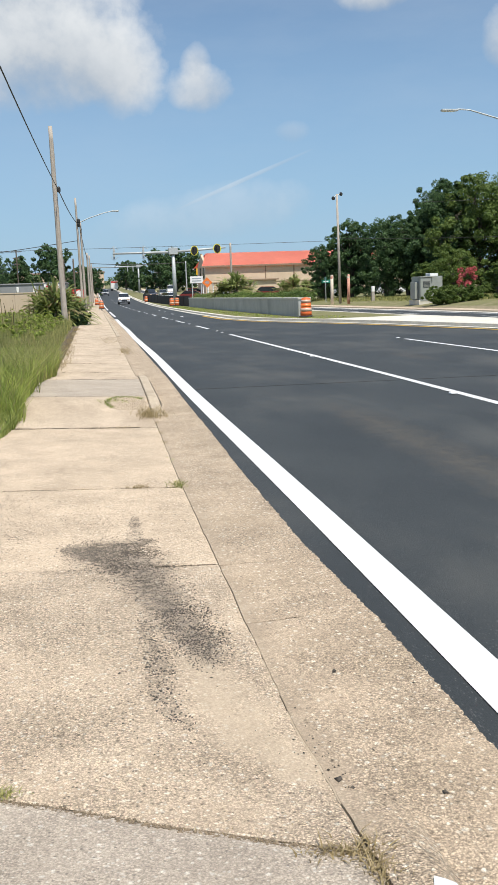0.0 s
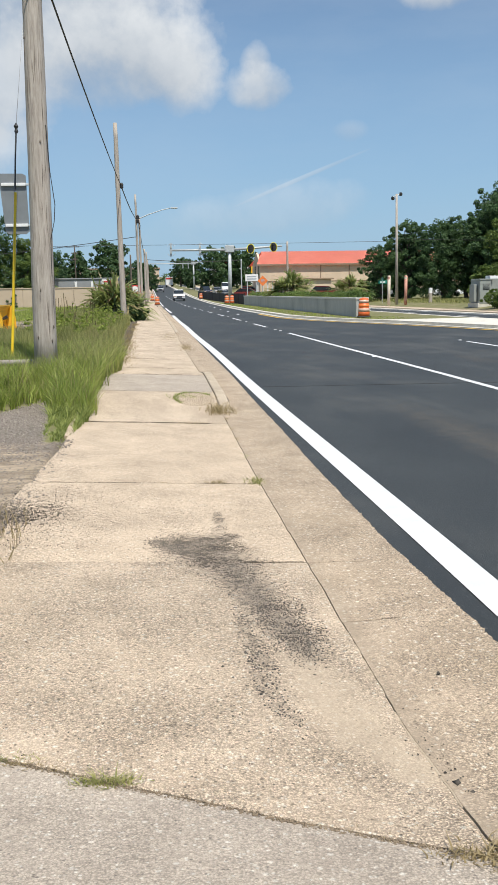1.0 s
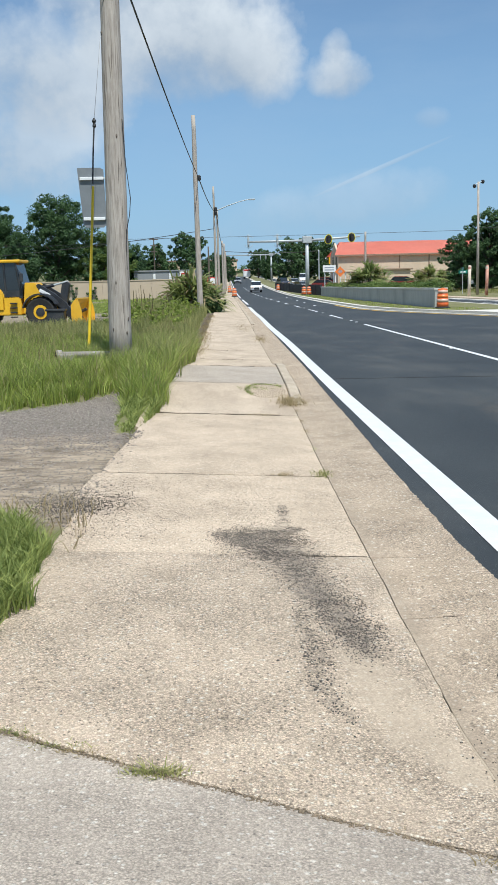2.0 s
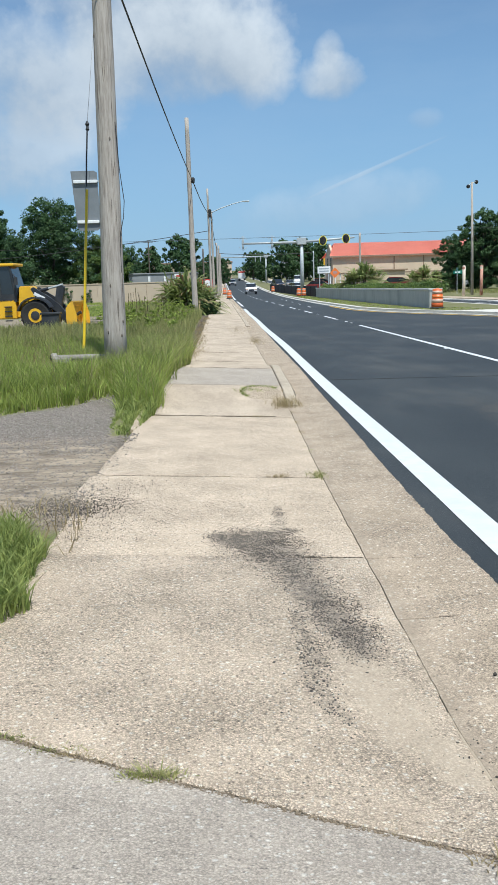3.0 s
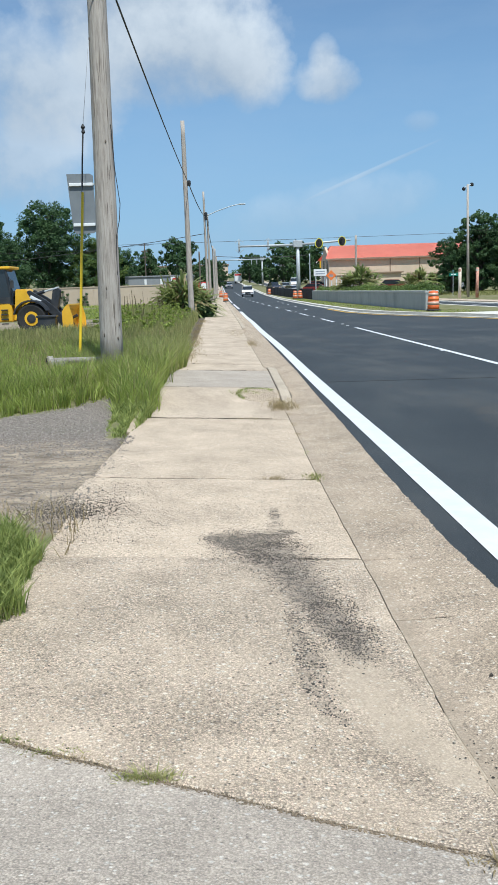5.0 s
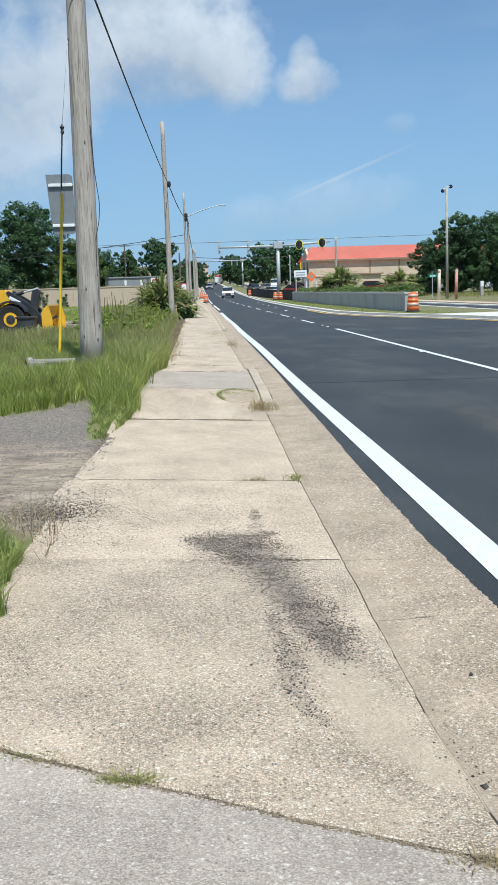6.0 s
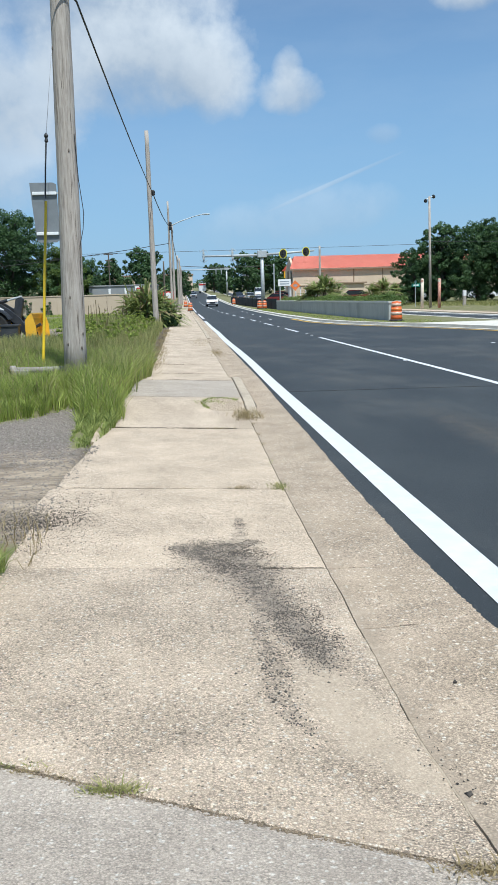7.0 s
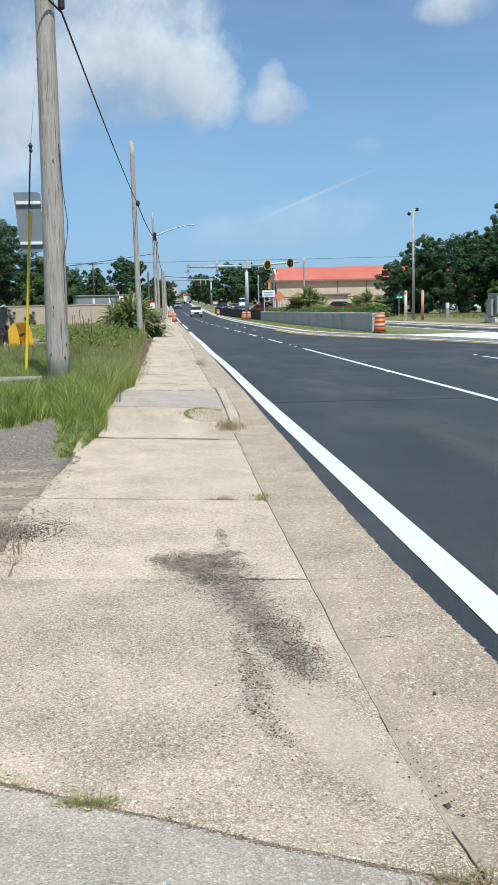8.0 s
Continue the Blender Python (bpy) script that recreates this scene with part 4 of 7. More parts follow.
p1 = wood_pole(16.8, -2.03, 11.1, 0.224, 0.15, (0.18, 0), "thick weathered wooden utility pole in tall grass")
p1.matrix_basis = pose(-1.786, 14.78, land_z(-1.786, 14.78) - 0.05) @ Matrix.Scale(0.88, 4)
for x0 in (0.17, 0.20):          # ground wire and conduit down the pole
    bm = B()
    tube(bm, [(x0, -0.10, 2.4), (x0 + 0.01, -0.1, 5), (x0 + 0.02, -0.08, 8), (x0 + 0.0, -0.05, 11.3)], 0.012, 6)
    part("ground_wire", bm, M_CABLE, p1)
bm = B()
tube(bm, [(0.24, -0.1, 4.6), (0.27, -0.1, 3.8), (0.33, -0.1, 3.2), (0.30, -0.1, 2.9), (0.225, -0.1, 2.6), (0.212, -0.1, 2.25), (0.205, -0.1, 1.9)], 0.007, 6)
part("loose_wire", bm, M_CABLE, p1, "black loose wire hanging down")
bm = B()
lathe(bm, [(0.03, 0), (0.06, 0.03), (0.06, 0.16), (0.025, 0.2)], 10, "z", (0.41, 0, 6.93))
part("insulator", bm, M_CABLE, p1, "black insulator")

crack_rng = random.Random(12)
for k in range(26):                  # drying cracks and knots down the pole's face
    z0, a = crack_rng.uniform(0.5, 8.5), radians(crack_rng.uniform(205, 335))
    length = crack_rng.uniform(0.15, 0.75)
    at = lambda z, b: ((0.224 - 0.074 * (z / 11.1) ** 0.8 + 0.001) * math.cos(b) + 0.18 * z / 11.1, (0.224 - 0.074 * (z / 11.1) ** 0.8 + 0.001) * math.sin(b), z)
    bm = B()
    if k % 4:
        tube(bm, [at(z0 + length * f, a + 0.02 * math.sin(5 * f + k)) for f in (0, 0.25, 0.5, 0.75, 1)], [0.001, 0.004, 0.006, 0.004, 0.001], 5)
        part("crack", bm, M_DARKWOOD, p1, "dark drying crack")
    else:
        tube(bm, [at(z0 - 0.035, a), at(z0 - 0.015, a), at(z0 + 0.015, a), at(z0 + 0.035, a)], [0.003, 0.014, 0.014, 0.003], 7)
        part("knot", bm, M_DARKWOOD, p1, "dark knot")

p2 = wood_pole(44, -1.28, 9.5, 0.15, 0.10, (-0.06, 0))
bm = B()
lathe(bm, [(0.04, 0), (0.09, 0.05), (0.09, 0.22), (0.04, 0.28)], 10, "z", (0.14, -0.05, 6.45))
part("insulator", bm, M_CABLE, p2, "black insulator")
p3 = wood_pole(80, -0.82, 10.1, 0.125, 0.085, (-0.05, 0))
p3b = wood_pole(87, -0.62, 8.7, 0.13, 0.09, (-0.03, 0))
for z in (7.6, 7.95):
    bm = B()
    lathe(bm, [(0.05, 0), (0.15, 0.05), (0.15, 0.3), (0.05, 0.38)], 10, "z", (0.1, -0.08, z))
    part("insulator", bm, M_CABLE, p3, "black insulator")
wood_pole(112, -0.30, 6.9, 0.14, 0.10, (-0.02, 0))
wood_pole(128, -0.10, 7.2, 0.14, 0.10)
wood_pole(160, 0.1, 7.0, 0.14, 0.10)
wood_pole(118, -3.42, 6.4, 0.14, 0.1, label="distant thin wooden utility pole", wood=M_DARKWOOD)
wood_pole(118.5, -2.18, 6.5, 0.14, 0.1, label="distant thin wooden utility pole", wood=M_DARKWOOD)
wood_pole(90, 14.3, 6.6, 0.13, 0.1, label="pale wooden utility pole before the hall")
wood_pole(150, 15.9, 6.8, 0.12, 0.09, label="pale thin pole in the roadside lot", wood=M_GALV)
wood_pole(55, -14.0, 6.3, 0.13, 0.09, (-0.7, 0), "leaning pale wooden utility pole before trees")

t = thing("radio_mast", pose(-11.9, 150, 0.5), "distant thin lattice radio mast over the trees", "radio mast")
bm = B()
tube(bm, [(0, 0, 0), (0, 0, 9.2)], 0.10, 6)
part("shaft", bm, M_DARKWOOD, t)
for z, w in ((8.9, 0.8), (7.9, 0.6), (6.9, 0.5)):
    bm = B()
    box(bm, -w, w, -0.06, 0.06, z - 0.07, z + 0.07, 0.01)
    part("crossbar", bm, M_DARKWOOD, t)
# street lamp arm on the third pole
lamp = thing("street_lamp", pose(-0.75, 80, 8.05), "grey steel street lamp arm on a utility pole", "street lamp")
bm = B()
tube(bm, [(0, 0, 0), (1.0, 0, 0.42), (2.2, 0, 0.80), (3.0, 0, 0.97), (3.3, 0, 0.97)], [0.045, 0.045, 0.04, 0.04, 0.035], 8)
part("arm", bm, M_GALV, lamp)
bm = B()
box(bm, 3.0, 3.6, -0.13, 0.13, 0.92, 1.02, 0.03)
part("lamp_head", bm, M_GALV, lamp)
bm = B()
box(bm, 3.07, 3.53, -0.09, 0.09, 0.905, 0.922)
part("lens", bm, M_WHITE, lamp)


def cable(a, b, sag, r, material, label="black overhead cable between poles"):
    a, b = Vector(a), Vector(b)
    pts = []
    for k in range(17):
        s = k / 16
        pts.append(a.lerp(b, s) + Vector((0, 0, -4 * sag * s * (1 - s))))
    bm = B()
    tube(bm, pts, r, 6)
    return single("overhead_cable", bm, material, label, "cable", group="overhead cables")


cable((-12.0, 2.2, 14.0), (-1.426, 14.78, 6.19), 0.1, 0.016, M_CABLE)
cable((-1.426, 14.78, 6.19), (-1.16, 43.9, 6.68), 0.12, 0.017, M_CABLE)
cable((-1.16, 43.9, 6.68), (-0.70, 79.9, 7.95), 0.3, 0.026, M_CABLE)
cable((-0.70, 79.9, 8.2), (-0.3, 112, 6.4), 0.5, 0.03, M_CABLE)
cable((-0.70, 79.9, 8.4), (-0.55, 87, 8.0), 0.1, 0.03, M_CABLE)
cable((-42, 100, 7.0), (46, 100, 7.25), 0.25, 0.022, M_CABLE, "thin black cable crossing high over the road")
cable((-0.85, 80, 6.55), (-34, 84, 4.2), 0.5, 0.03, M_CABLE, "black overhead cable running off from a pole")
cable((-0.2, 150, 7.2), (16, 152, 7.0), 0.3, 0.05, M_CABLE, "thick black cable crossing high over the road")
cable((-30, 60, 4.9), (-6, 88, 6.2), 0.5, 0.014, M_CABLE, "thin black cable before the trees")
cable((28.6, 76, 8.9), (44, 70, 9.0), 0.2, 0.012, M_CABLE, "thin black cable before the trees")
cable((22.0, 76, 5.9), (44, 60, 5.2), 0.3, 0.018, M_CABLE, "thin black cable before the trees")

# guy wire with its yellow guard
guy = thing("guy_wire", pose(-2.72, 17.1, 0.1) @ Matrix.Scale(1.10, 4), "steel guy wire with a yellow plastic guard", "guy wire")
bm = B()
tube(bm, [(0, 0, -0.05), (0.045, 0.1, 0.6), (0.205, 0.35, 3.05)], [0.026, 0.026, 0.023], 10)
part("guard", bm, M_GUARD, guy, "bright yellow plastic guard")
bm = B()
tube(bm, [(0.18, 0.34, 3.0), (0.262, 0.5, 4.2), (0.38, 1.6, 6.4), (0.5, 1.95, 9.5)], 0.0075, 6)
part("wire", bm, M_STEELWIRE, guy)
bm = B()
tube(bm, [(0.20, 0.36, 3.1), (0.225, 0.42, 3.6), (0.26, 0.48, 4.1)], 0.014, 6)
part("loop", bm, M_CABLE, guy)
bm = B()
lathe(bm, [(0.012, 0), (0.035, 0.03), (0.022, 0.08), (0.04, 0.12), (0.012, 0.17)], 8, "z", (0.262, 0.49, 4.05))
part("clamp", bm, M_CABLE, guy)

# road sign seen from behind
sign = thing("road_sign", pose(-2.75, 19.0, 0.1, 0, 0, 0), "blank aluminium back of a road sign on a post", "road sign")
bm = B()
plate(bm, [(-0.30 + 0.02, 3.90), (-0.22, 3.90), (0.20, 3.90), (0.27, 3.86), (0.29, 2.74), (0.22, 2.68), (-0.14, 2.68), (-0.2, 2.74)], -0.004, 0.004)
part("panel", bm, M_SIGNBACK, sign)
for z in (2.86, 3.68):
    bm = B()
    box(bm, -0.19 - (z > 3) * 0.04, 0.26, -0.05, -0.008, z - 0.032, z + 0.032, 0.01)
    part("bracket", bm, M_WHITE, sign, "pale horizontal bracket")
    bm = B()
    box(bm, 0.20, 0.40, -0.045, -0.01, z - 0.02, z + 0.02, 0.006)
    part("arm", bm, M_GALV, sign)
bm = B()
tube(bm, [(0.36, 0.03, -0.1), (0.36, 0.03, 3.95)], 0.04, 10)
part("post", bm, M_GALV, sign)

# old conduit pipe lying in the grass
pipe = thing("conduit_pipe", pose(-2.50, 15.35, 0.37, 0, 3, 24), "old grey metal conduit pipe lying in grass", "pipe")
bm = B()
tube(bm, [(-0.42, 0, 0), (0.9, 0, 0.02)], 0.055, 12)
part("pipe", bm, M_PIPE, pipe, smooth=True)
bm = B()
lathe(bm, [(0.05, -0.5), (0.085, -0.48), (0.085, -0.40), (0.06, -0.38)], 12, "x")
part("flange", bm, M_PIPE, pipe)
# black plug stands in for the shade inside the open pipe
bm = B()
lathe(bm, [(0.062, -0.503), (0.055, -0.44), (0.004, -0.43)], 12, "x")
part("bore", bm, M_RUBBER, pipe, "black plug painted as the shade in the pipe end")
bm = B()
box(bm, -0.46, -0.2, -0.12, -0.05, -0.09, 0.01, 0.015)
part("bracket", bm, M_PIPE, pipe)


# ---- traffic drums ----
def traffic_drum(x, y, z, scale=1.0, turn=0.0):
    t = thing("traffic_drum", pose(x, y, z, 0, 0, turn), "orange and white striped plastic traffic drum", "traffic drum", "traffic drums")
    if "drum" not in made_once:
        pieces = []
        for name, prof, mat, lab in (
                ("base", [(0.36, 0), (0.36, 0.05), (0.30, 0.09)], M_RUBBER, "black rubber base ring"),
                ("body", [(0.295, 0.06), (0.292, 0.26), (0.285, 0.27), (0.28, 0.48), (0.27, 0.49), (0.262, 0.70), (0.25, 0.71), (0.238, 0.93), (0.20, 0.965), (0.10, 0.97), (0.09, 1.0), (0.02, 1.0)], M_ORANGE, ""),
                ("band", [(0.2915, 0.30), (0.2835, 0.46)], M_BAND, "white reflective band"),
                ("band", [(0.274, 0.52), (0.2675, 0.66)], M_BANDO, ""),
                ("band", [(0.257, 0.74), (0.247, 0.88)], M_BAND, "white reflective band")):
            bm = B()
            lathe(bm, prof, 22)
            me = mesh_of(bm, name, True)
            me.materials.append(mat)
            pieces.append((name, me, mat, lab))
        made_once["drum"] = pieces
    for name, me, mat, lab in made_once["drum"]:
        part(name, me, mat, t, lab)
    t.scale = (scale,) * 3
    return t


made_once = {}
traffic_drum(10.8, 43.6, 0.146)
traffic_drum(9.45, 106.5, 0.17, 1.0)
traffic_drum(10.1, 107.0, 0.17, 1.0)
traffic_drum(1.0, 104, 0.18)
traffic_drum(0.6, 140, 0.4)
traffic_drum(8.9, 150, 0.5)

# ---- median: raised planter wall, fence, signal ----
wall = thing("retaining_wall", pose(0, 0, 0), "smooth grey concrete retaining wall with pale coping", "retaining wall")
ring = [(10.74, 45.0), (11.25, 44.7), (11.75, 46.4), (12.6, 75), (12.6, 98), (10.6, 98), (10.45, 75), (10.50, 60)]


def wall_run(parent, corners, z0, z1, thick, out=0.0, name="wall", mat=None, panels=6.0):
    for (xa, ya), (xb, yb) in zip(corners, corners[1:] + corners[:1]):
        length = math.hypot(xb - xa, yb - ya)
        count = max(1, round(length / panels))
        turn = math.degrees(math.atan2(yb - ya, xb - xa))
        for k in range(count):
            bm = B()
            a, b = length * k / count, length * (k + 1) / count
            box(bm, a + 0.003, b - 0.003, -out, thick, z0, z1, 0.006)
            ob = part(name, bm, mat, parent)
            ob.matrix_basis = pose(xa, ya, 0, 0, 0, turn)


wall_run(wall, ring, 0.05, 1.04, 0.2, 0, "wall_panel", M_WALLCONC, 9.0)
wall_run(wall, ring, 1.04, 1.14, 0.26, 0.03, "coping", M_COPING, 30.0)
bm = B()
bm.faces.new([bm.verts.new((x + (11.5 - x) * 0.15, y, 0.98)) for x, y in ring])
single("planter_soil", bm, M_GROUND, "weedy soil inside the raised median wall", "soil", "structure")

fence = thing("fence", pose(0, 0, 0), "low black screened fence along the median", "fence")
for k in range(13):
    s = k / 12
    x, y = 10.9 - 1.9 * s, 100 + 60 * s
    bm = B()
    tube(bm, [(x, y, rise(y) + 0.1), (x, y, rise(y) + 1.4)], 0.035, 8)
    part("post", bm, M_FENCE, fence)
    if k < 12:
        x2, y2 = 10.9 - 1.9 * (k + 1) / 12, 100 + 60 * (k + 1) / 12
        length, turn = math.hypot(x2 - x, y2 - y), math.degrees(math.atan2(y2 - y, x2 - x))
        bm = B()
        box(bm, 0.03, length - 0.03, -0.012, 0.012, 0.14, 1.34, 0.004)
        ob = part("panel", bm, M_FENCE, fence)
        ob.matrix_basis = pose(x, y, (rise(y) + rise(y2)) / 2, 0, 0, turn)


def signal_gantry(x, y, z, height, left, right, label, lean=2.0):
    t = thing("traffic_signal", pose(x, y, z), label, "traffic signal", "traffic signals")
    bm = B()
    tube(bm, [(0, 0, 0), (0, 0, height)], [0.27, 0.2], 14)
    part("pole", bm, M_GALV, t, smooth=True)
    bm = B()
    lathe(bm, [(0.42, 0), (0.42, 0.05), (0.3, 0.12)], 14)
    part("base_plate", bm, M_GALV, t)
    bm = B()
    tube(bm, [(-left, 0, height - 0.42), (0, 0, height - 0.42)], [0.11, 0.17], 12)
    part("arm", bm, M_GALV, t, smooth=True)
    bm = B()
    tube(bm, [(0, 0, height - 0.42), (right, 0, height - 0.02)], [0.17, 0.11], 12)
    part("arm", bm, M_GALV, t, smooth=True)
    # junction box where the arms meet the pole
    bm = B()
    box(bm, -0.58, 0.58, -0.35, 0.35, height - 0.72, height + 0.12, 0.05)
    part("junction_box", bm, M_GALV, t)
    return t


def signal_head(parent, x, z, border, turn=0.0):
    bm = B()
    edge = [(-0.28, -0.75), (0.28, -0.75), (0.34, -0.68), (0.34, 0.68), (0.28, 0.75), (-0.28, 0.75), (-0.34, 0.68), (-0.34, -0.68)]
    if border:
        round_edge = [(0.5 * math.cos(k * math.pi / 6), 0.62 * math.sin(k * math.pi / 6)) for k in range(12)]
        plate(bm, round_edge, -0.02, 0.0)
        back = part("back_plate", bm, M_SIGNALY, parent, "yellow bordered back plate")
        bm = B()
        plate(bm, [(a * 0.84, b * 0.88) for a, b in round_edge], -0.035, -0.022)
        part("face", bm, M_SIGNAL, back)
    else:
        plate(bm, [(a * 0.32, b * 0.95) for a, b in edge], -0.05, 0.10)
        back = part("back_plate", bm, M_GALV, parent, "grey edge-on back plate")
    back.matrix_basis = pose(x, -0.2, z, 0, turn, 0)
    for k in (-0.32, 0.0, 0.32):
        bm = B()
        lathe(bm, [(0.13, -0.30), (0.145, -0.28), (0.145, -0.04)], 12, "y", (0, 0, k))
        part("lamp_visor", bm, M_SIGNAL if border else M_GALV, back)


gantry = signal_gantry(10.4, 112, 0.16, 7.1, 7.55, 6.7, "grey steel traffic signal mast with two arms")
signal_head(gantry, 2.68, 6.78, True, 6)
signal_head(gantry, 5.6, 6.95, True, -4)
for x in (-7.4, -3.75):
    signal_head(gantry, x, 6.72, False)
    for s in (-1, 1):
        bm = B()
        tube(bm, [(x, -0.2, 6.72 + 0.85 * s), (x + 0.55, -0.2, 6.72 + 0.45 * s)], 0.03, 6)
        tube(bm, [(x, -0.2, 6.72 + 0.85 * s), (x - 0.45, -0.2, 6.72 + 0.45 * s)], 0.03, 6)
        part("bracket", bm, M_GALV, gantry)
far_gantry = signal_gantry(13.0, 250, 2.0, 8.2, 13.5, 3.0, "distant grey traffic signal mast over the road")
for x in (-3, -1.5, 2.5):
    signal_head(far_gantry, x, 7.0, False)

# ---- floodlight mast, posts, street sign, cabinet ----
mast = thing("floodlight_mast", pose(22.0, 76.5, 0.3), "tall pale wooden pole carrying two floodlights", "floodlight mast")
bm = B()
tube(bm, [(0, 0, -0.2), (-0.15, 0, 9.45)], [0.135, 0.09], 12)
part("pole", bm, M_POLE, mast, smooth=True)
bm = B()
tube(bm, [(-0.45, 0, 9.2), (0.25, 0, 9.5)], 0.035, 6)
part("crossarm", bm, M_GALV, mast)
for x, z in ((-0.45, 9.1), (0.25, 9.45)):
    bm = B()
    lathe(bm, [(0.08, -0.15), (0.17, 0.1), (0.14, 0.14)], 12, "y", (x, 0, z))
    part("floodlight", bm, M_SIGNAL, mast)

for x, mat, lab in ((20.0, M_PALEPOST, "flaking white painted steel post"), (21.45, M_RUSTPOST, "rusty red and white painted post")):
    t = thing("post", pose(x, 72, 0.32), lab, "post", "posts by the far kerb")
    bm = B()
    tube(bm, [(0, 0, -0.1), (0.01, 0, 2.3)], 0.13, 12)
    lathe(bm, [(0.13, 2.3), (0.11, 2.35), (0.02, 2.37)], 12)
    part("shaft", bm, mat, t, smooth=True)
    for z, h in ((2.25, 0.2),):
        bm = B()
        lathe(bm, [(0.133, z - 0.2), (0.135, z - 0.18), (0.135, z + h - 0.2)], 12)
        part("band", bm, M_RUSTPOST if mat is M_PALEPOST else M_PALEPOST, t, "worn paint band")
t = thing("post", pose(23.6, 72, 0.42), "short white wooden marker post in grass", "post")
bm = B()
box(bm, -0.12, 0.12, -0.12, 0.12, -0.1, 1.15, 0.02)
part("shaft", bm, M_POLE, t)
bm = B()
box(bm, -0.13, 0.13, -0.13, 0.13, 0.75, 1.2, 0.02)
part("sleeve", bm, M_WHITE, t)

t = thing("street_sign", pose(21.6, 80, 0.35) @ Matrix.Scale(0.85, 4), "small green street name sign on a thin post", "street sign")
bm = B()
tube(bm, [(0, 0, -0.1), (0, 0, 2.7)], 0.035, 8)
part("post", bm, M_GALV, t)
bm = B()
box(bm, -0.45, 0.5, -0.012, 0.012, 2.05, 2.38, 0.008)
part("plate", bm, M_SIGNGREEN, t)
for x0, x1 in ((-0.25, -0.03), (0.07, 0.32)):
    bm = B()
    box(bm, x0, x1, -0.018, -0.013, 2.15, 2.28)
    part("lettering", bm, M_WHITE, t, "pale unreadable lettering")
bm = B()
box(bm, -0.012, 0.012, -0.4, 0.5, 2.42, 2.7, 0.008)
part("plate", bm, M_SIGNGREEN, t)

cab = thing("utility_cabinet", pose(22.15, 58, 0.42, 0, 0, 8), "grey-green metal roadside utility cabinet", "utility cabinet")
bm = B()
box(bm, 0.0, 1.75, -0.55, 0.65, 0.12, 1.72, 0.03)
part("body", bm, M_GREENBOX, cab)
bm = B()
box(bm, -0.05, 0.78, -0.72, -0.5, 0.05, 1.62, 0.02)
door = part("door", bm, M_GREENBOX, cab)
# solid black plate paints the shade behind the slats; the door has no hole
bm = B()
box(bm, 0.16, 0.66, -0.74, -0.725, 0.98, 1.38, 0.008)
part("louvre", bm, M_MACHBLACK, door, "black plate painted as the shaded louvre opening")
for k in range(5):
    bm = B()
    box(bm, 0.17, 0.65, -0.76, -0.742, 1.02 + 0.075 * k, 1.05 + 0.075 * k, 0.004)
    part("slat", bm, M_GREENBOX, door)
bm = B()
box(bm, 0.68, 0.72, -0.76, -0.72, 0.7, 0.9, 0.008)
part("handle", bm, M_GALV, door)
bm = B()
box(bm, -0.08, 0.95, -0.76, -0.1, 1.64, 1.72, 0.02)
part("canopy", bm, M_GREENBOX, cab)
bm = B()
box(bm, -0.28, -0.06, -0.35, 0.3, 0.2, 1.35, 0.02)
part("side_box", bm, M_GREENBOX, cab)
bm = B()
box(bm, 0.9, 1.55, -0.3, 0.3, 1.72, 1.92, 0.03)
part("vent", bm, M_WHITE, cab, "pale roof vent")
bm = B()
box(bm, -0.15, 1.8, -0.7, 0.7, -0.2, 0.12, 0.02)
part("plinth", bm, M_NEWCONC, cab, "pale concrete plinth")

# street lamp standing beyond the far kerb
lamp2 = thing("street_lamp", pose(22.6, 40, 0.2), "tall grey steel street lamp with curved arm", "street lamp")
bm = B()
tube(bm, [(0, 0, 0), (0, 0, 8.3)], [0.11, 0.08], 10)
part("pole", bm, M_GALV, lamp2)
bm = B()
tube(bm, [(0, 0, 8.2), (-1.6, 0, 8.55), (-3.2, 0, 8.92), (-4.6, 0, 9.30), (-5.2, 0, 9.34)], [0.05, 0.045, 0.04, 0.035, 0.03], 8)
part("arm", bm, M_GALV, lamp2)
bm = B()
box(bm, -6.0, -5.2, -0.13, 0.13, 9.25, 9.33, 0.03)
part("lamp_head", bm, M_GALV, lamp2)
bm = B()
box(bm, -5.95, -5.35, -0.10, 0.10, 9.232, 9.252)
part("lens", bm, M_WHITE, lamp2)

# orange warning diamond and pale boards beyond the median
t = thing("warning_sign", pose(13.15, 101, 0.02) @ Matrix.Scale(1.15, 4), "orange diamond road work sign on a post", "warning sign")
bm = B()
tube(bm, [(0, 0.04, 0), (0, 0.04, 2.6)], 0.035, 8)
part("post", bm, M_GALV, t)
bm = B()
plate(bm, [(0, 1.88), (0.52, 2.4), (0, 2.92), (-0.52, 2.4)], -0.012, 0.012)
part("panel", bm, M_BANDO, t)
for z, w in ((2.51, 0.16), (2.4, 0.22), (2.29, 0.16)):
    bm = B()
    box(bm, -w, w, -0.02, -0.014, z - 0.03, z + 0.03)
    part("lettering", bm, M_BARS, t, "dark unreadable lettering")


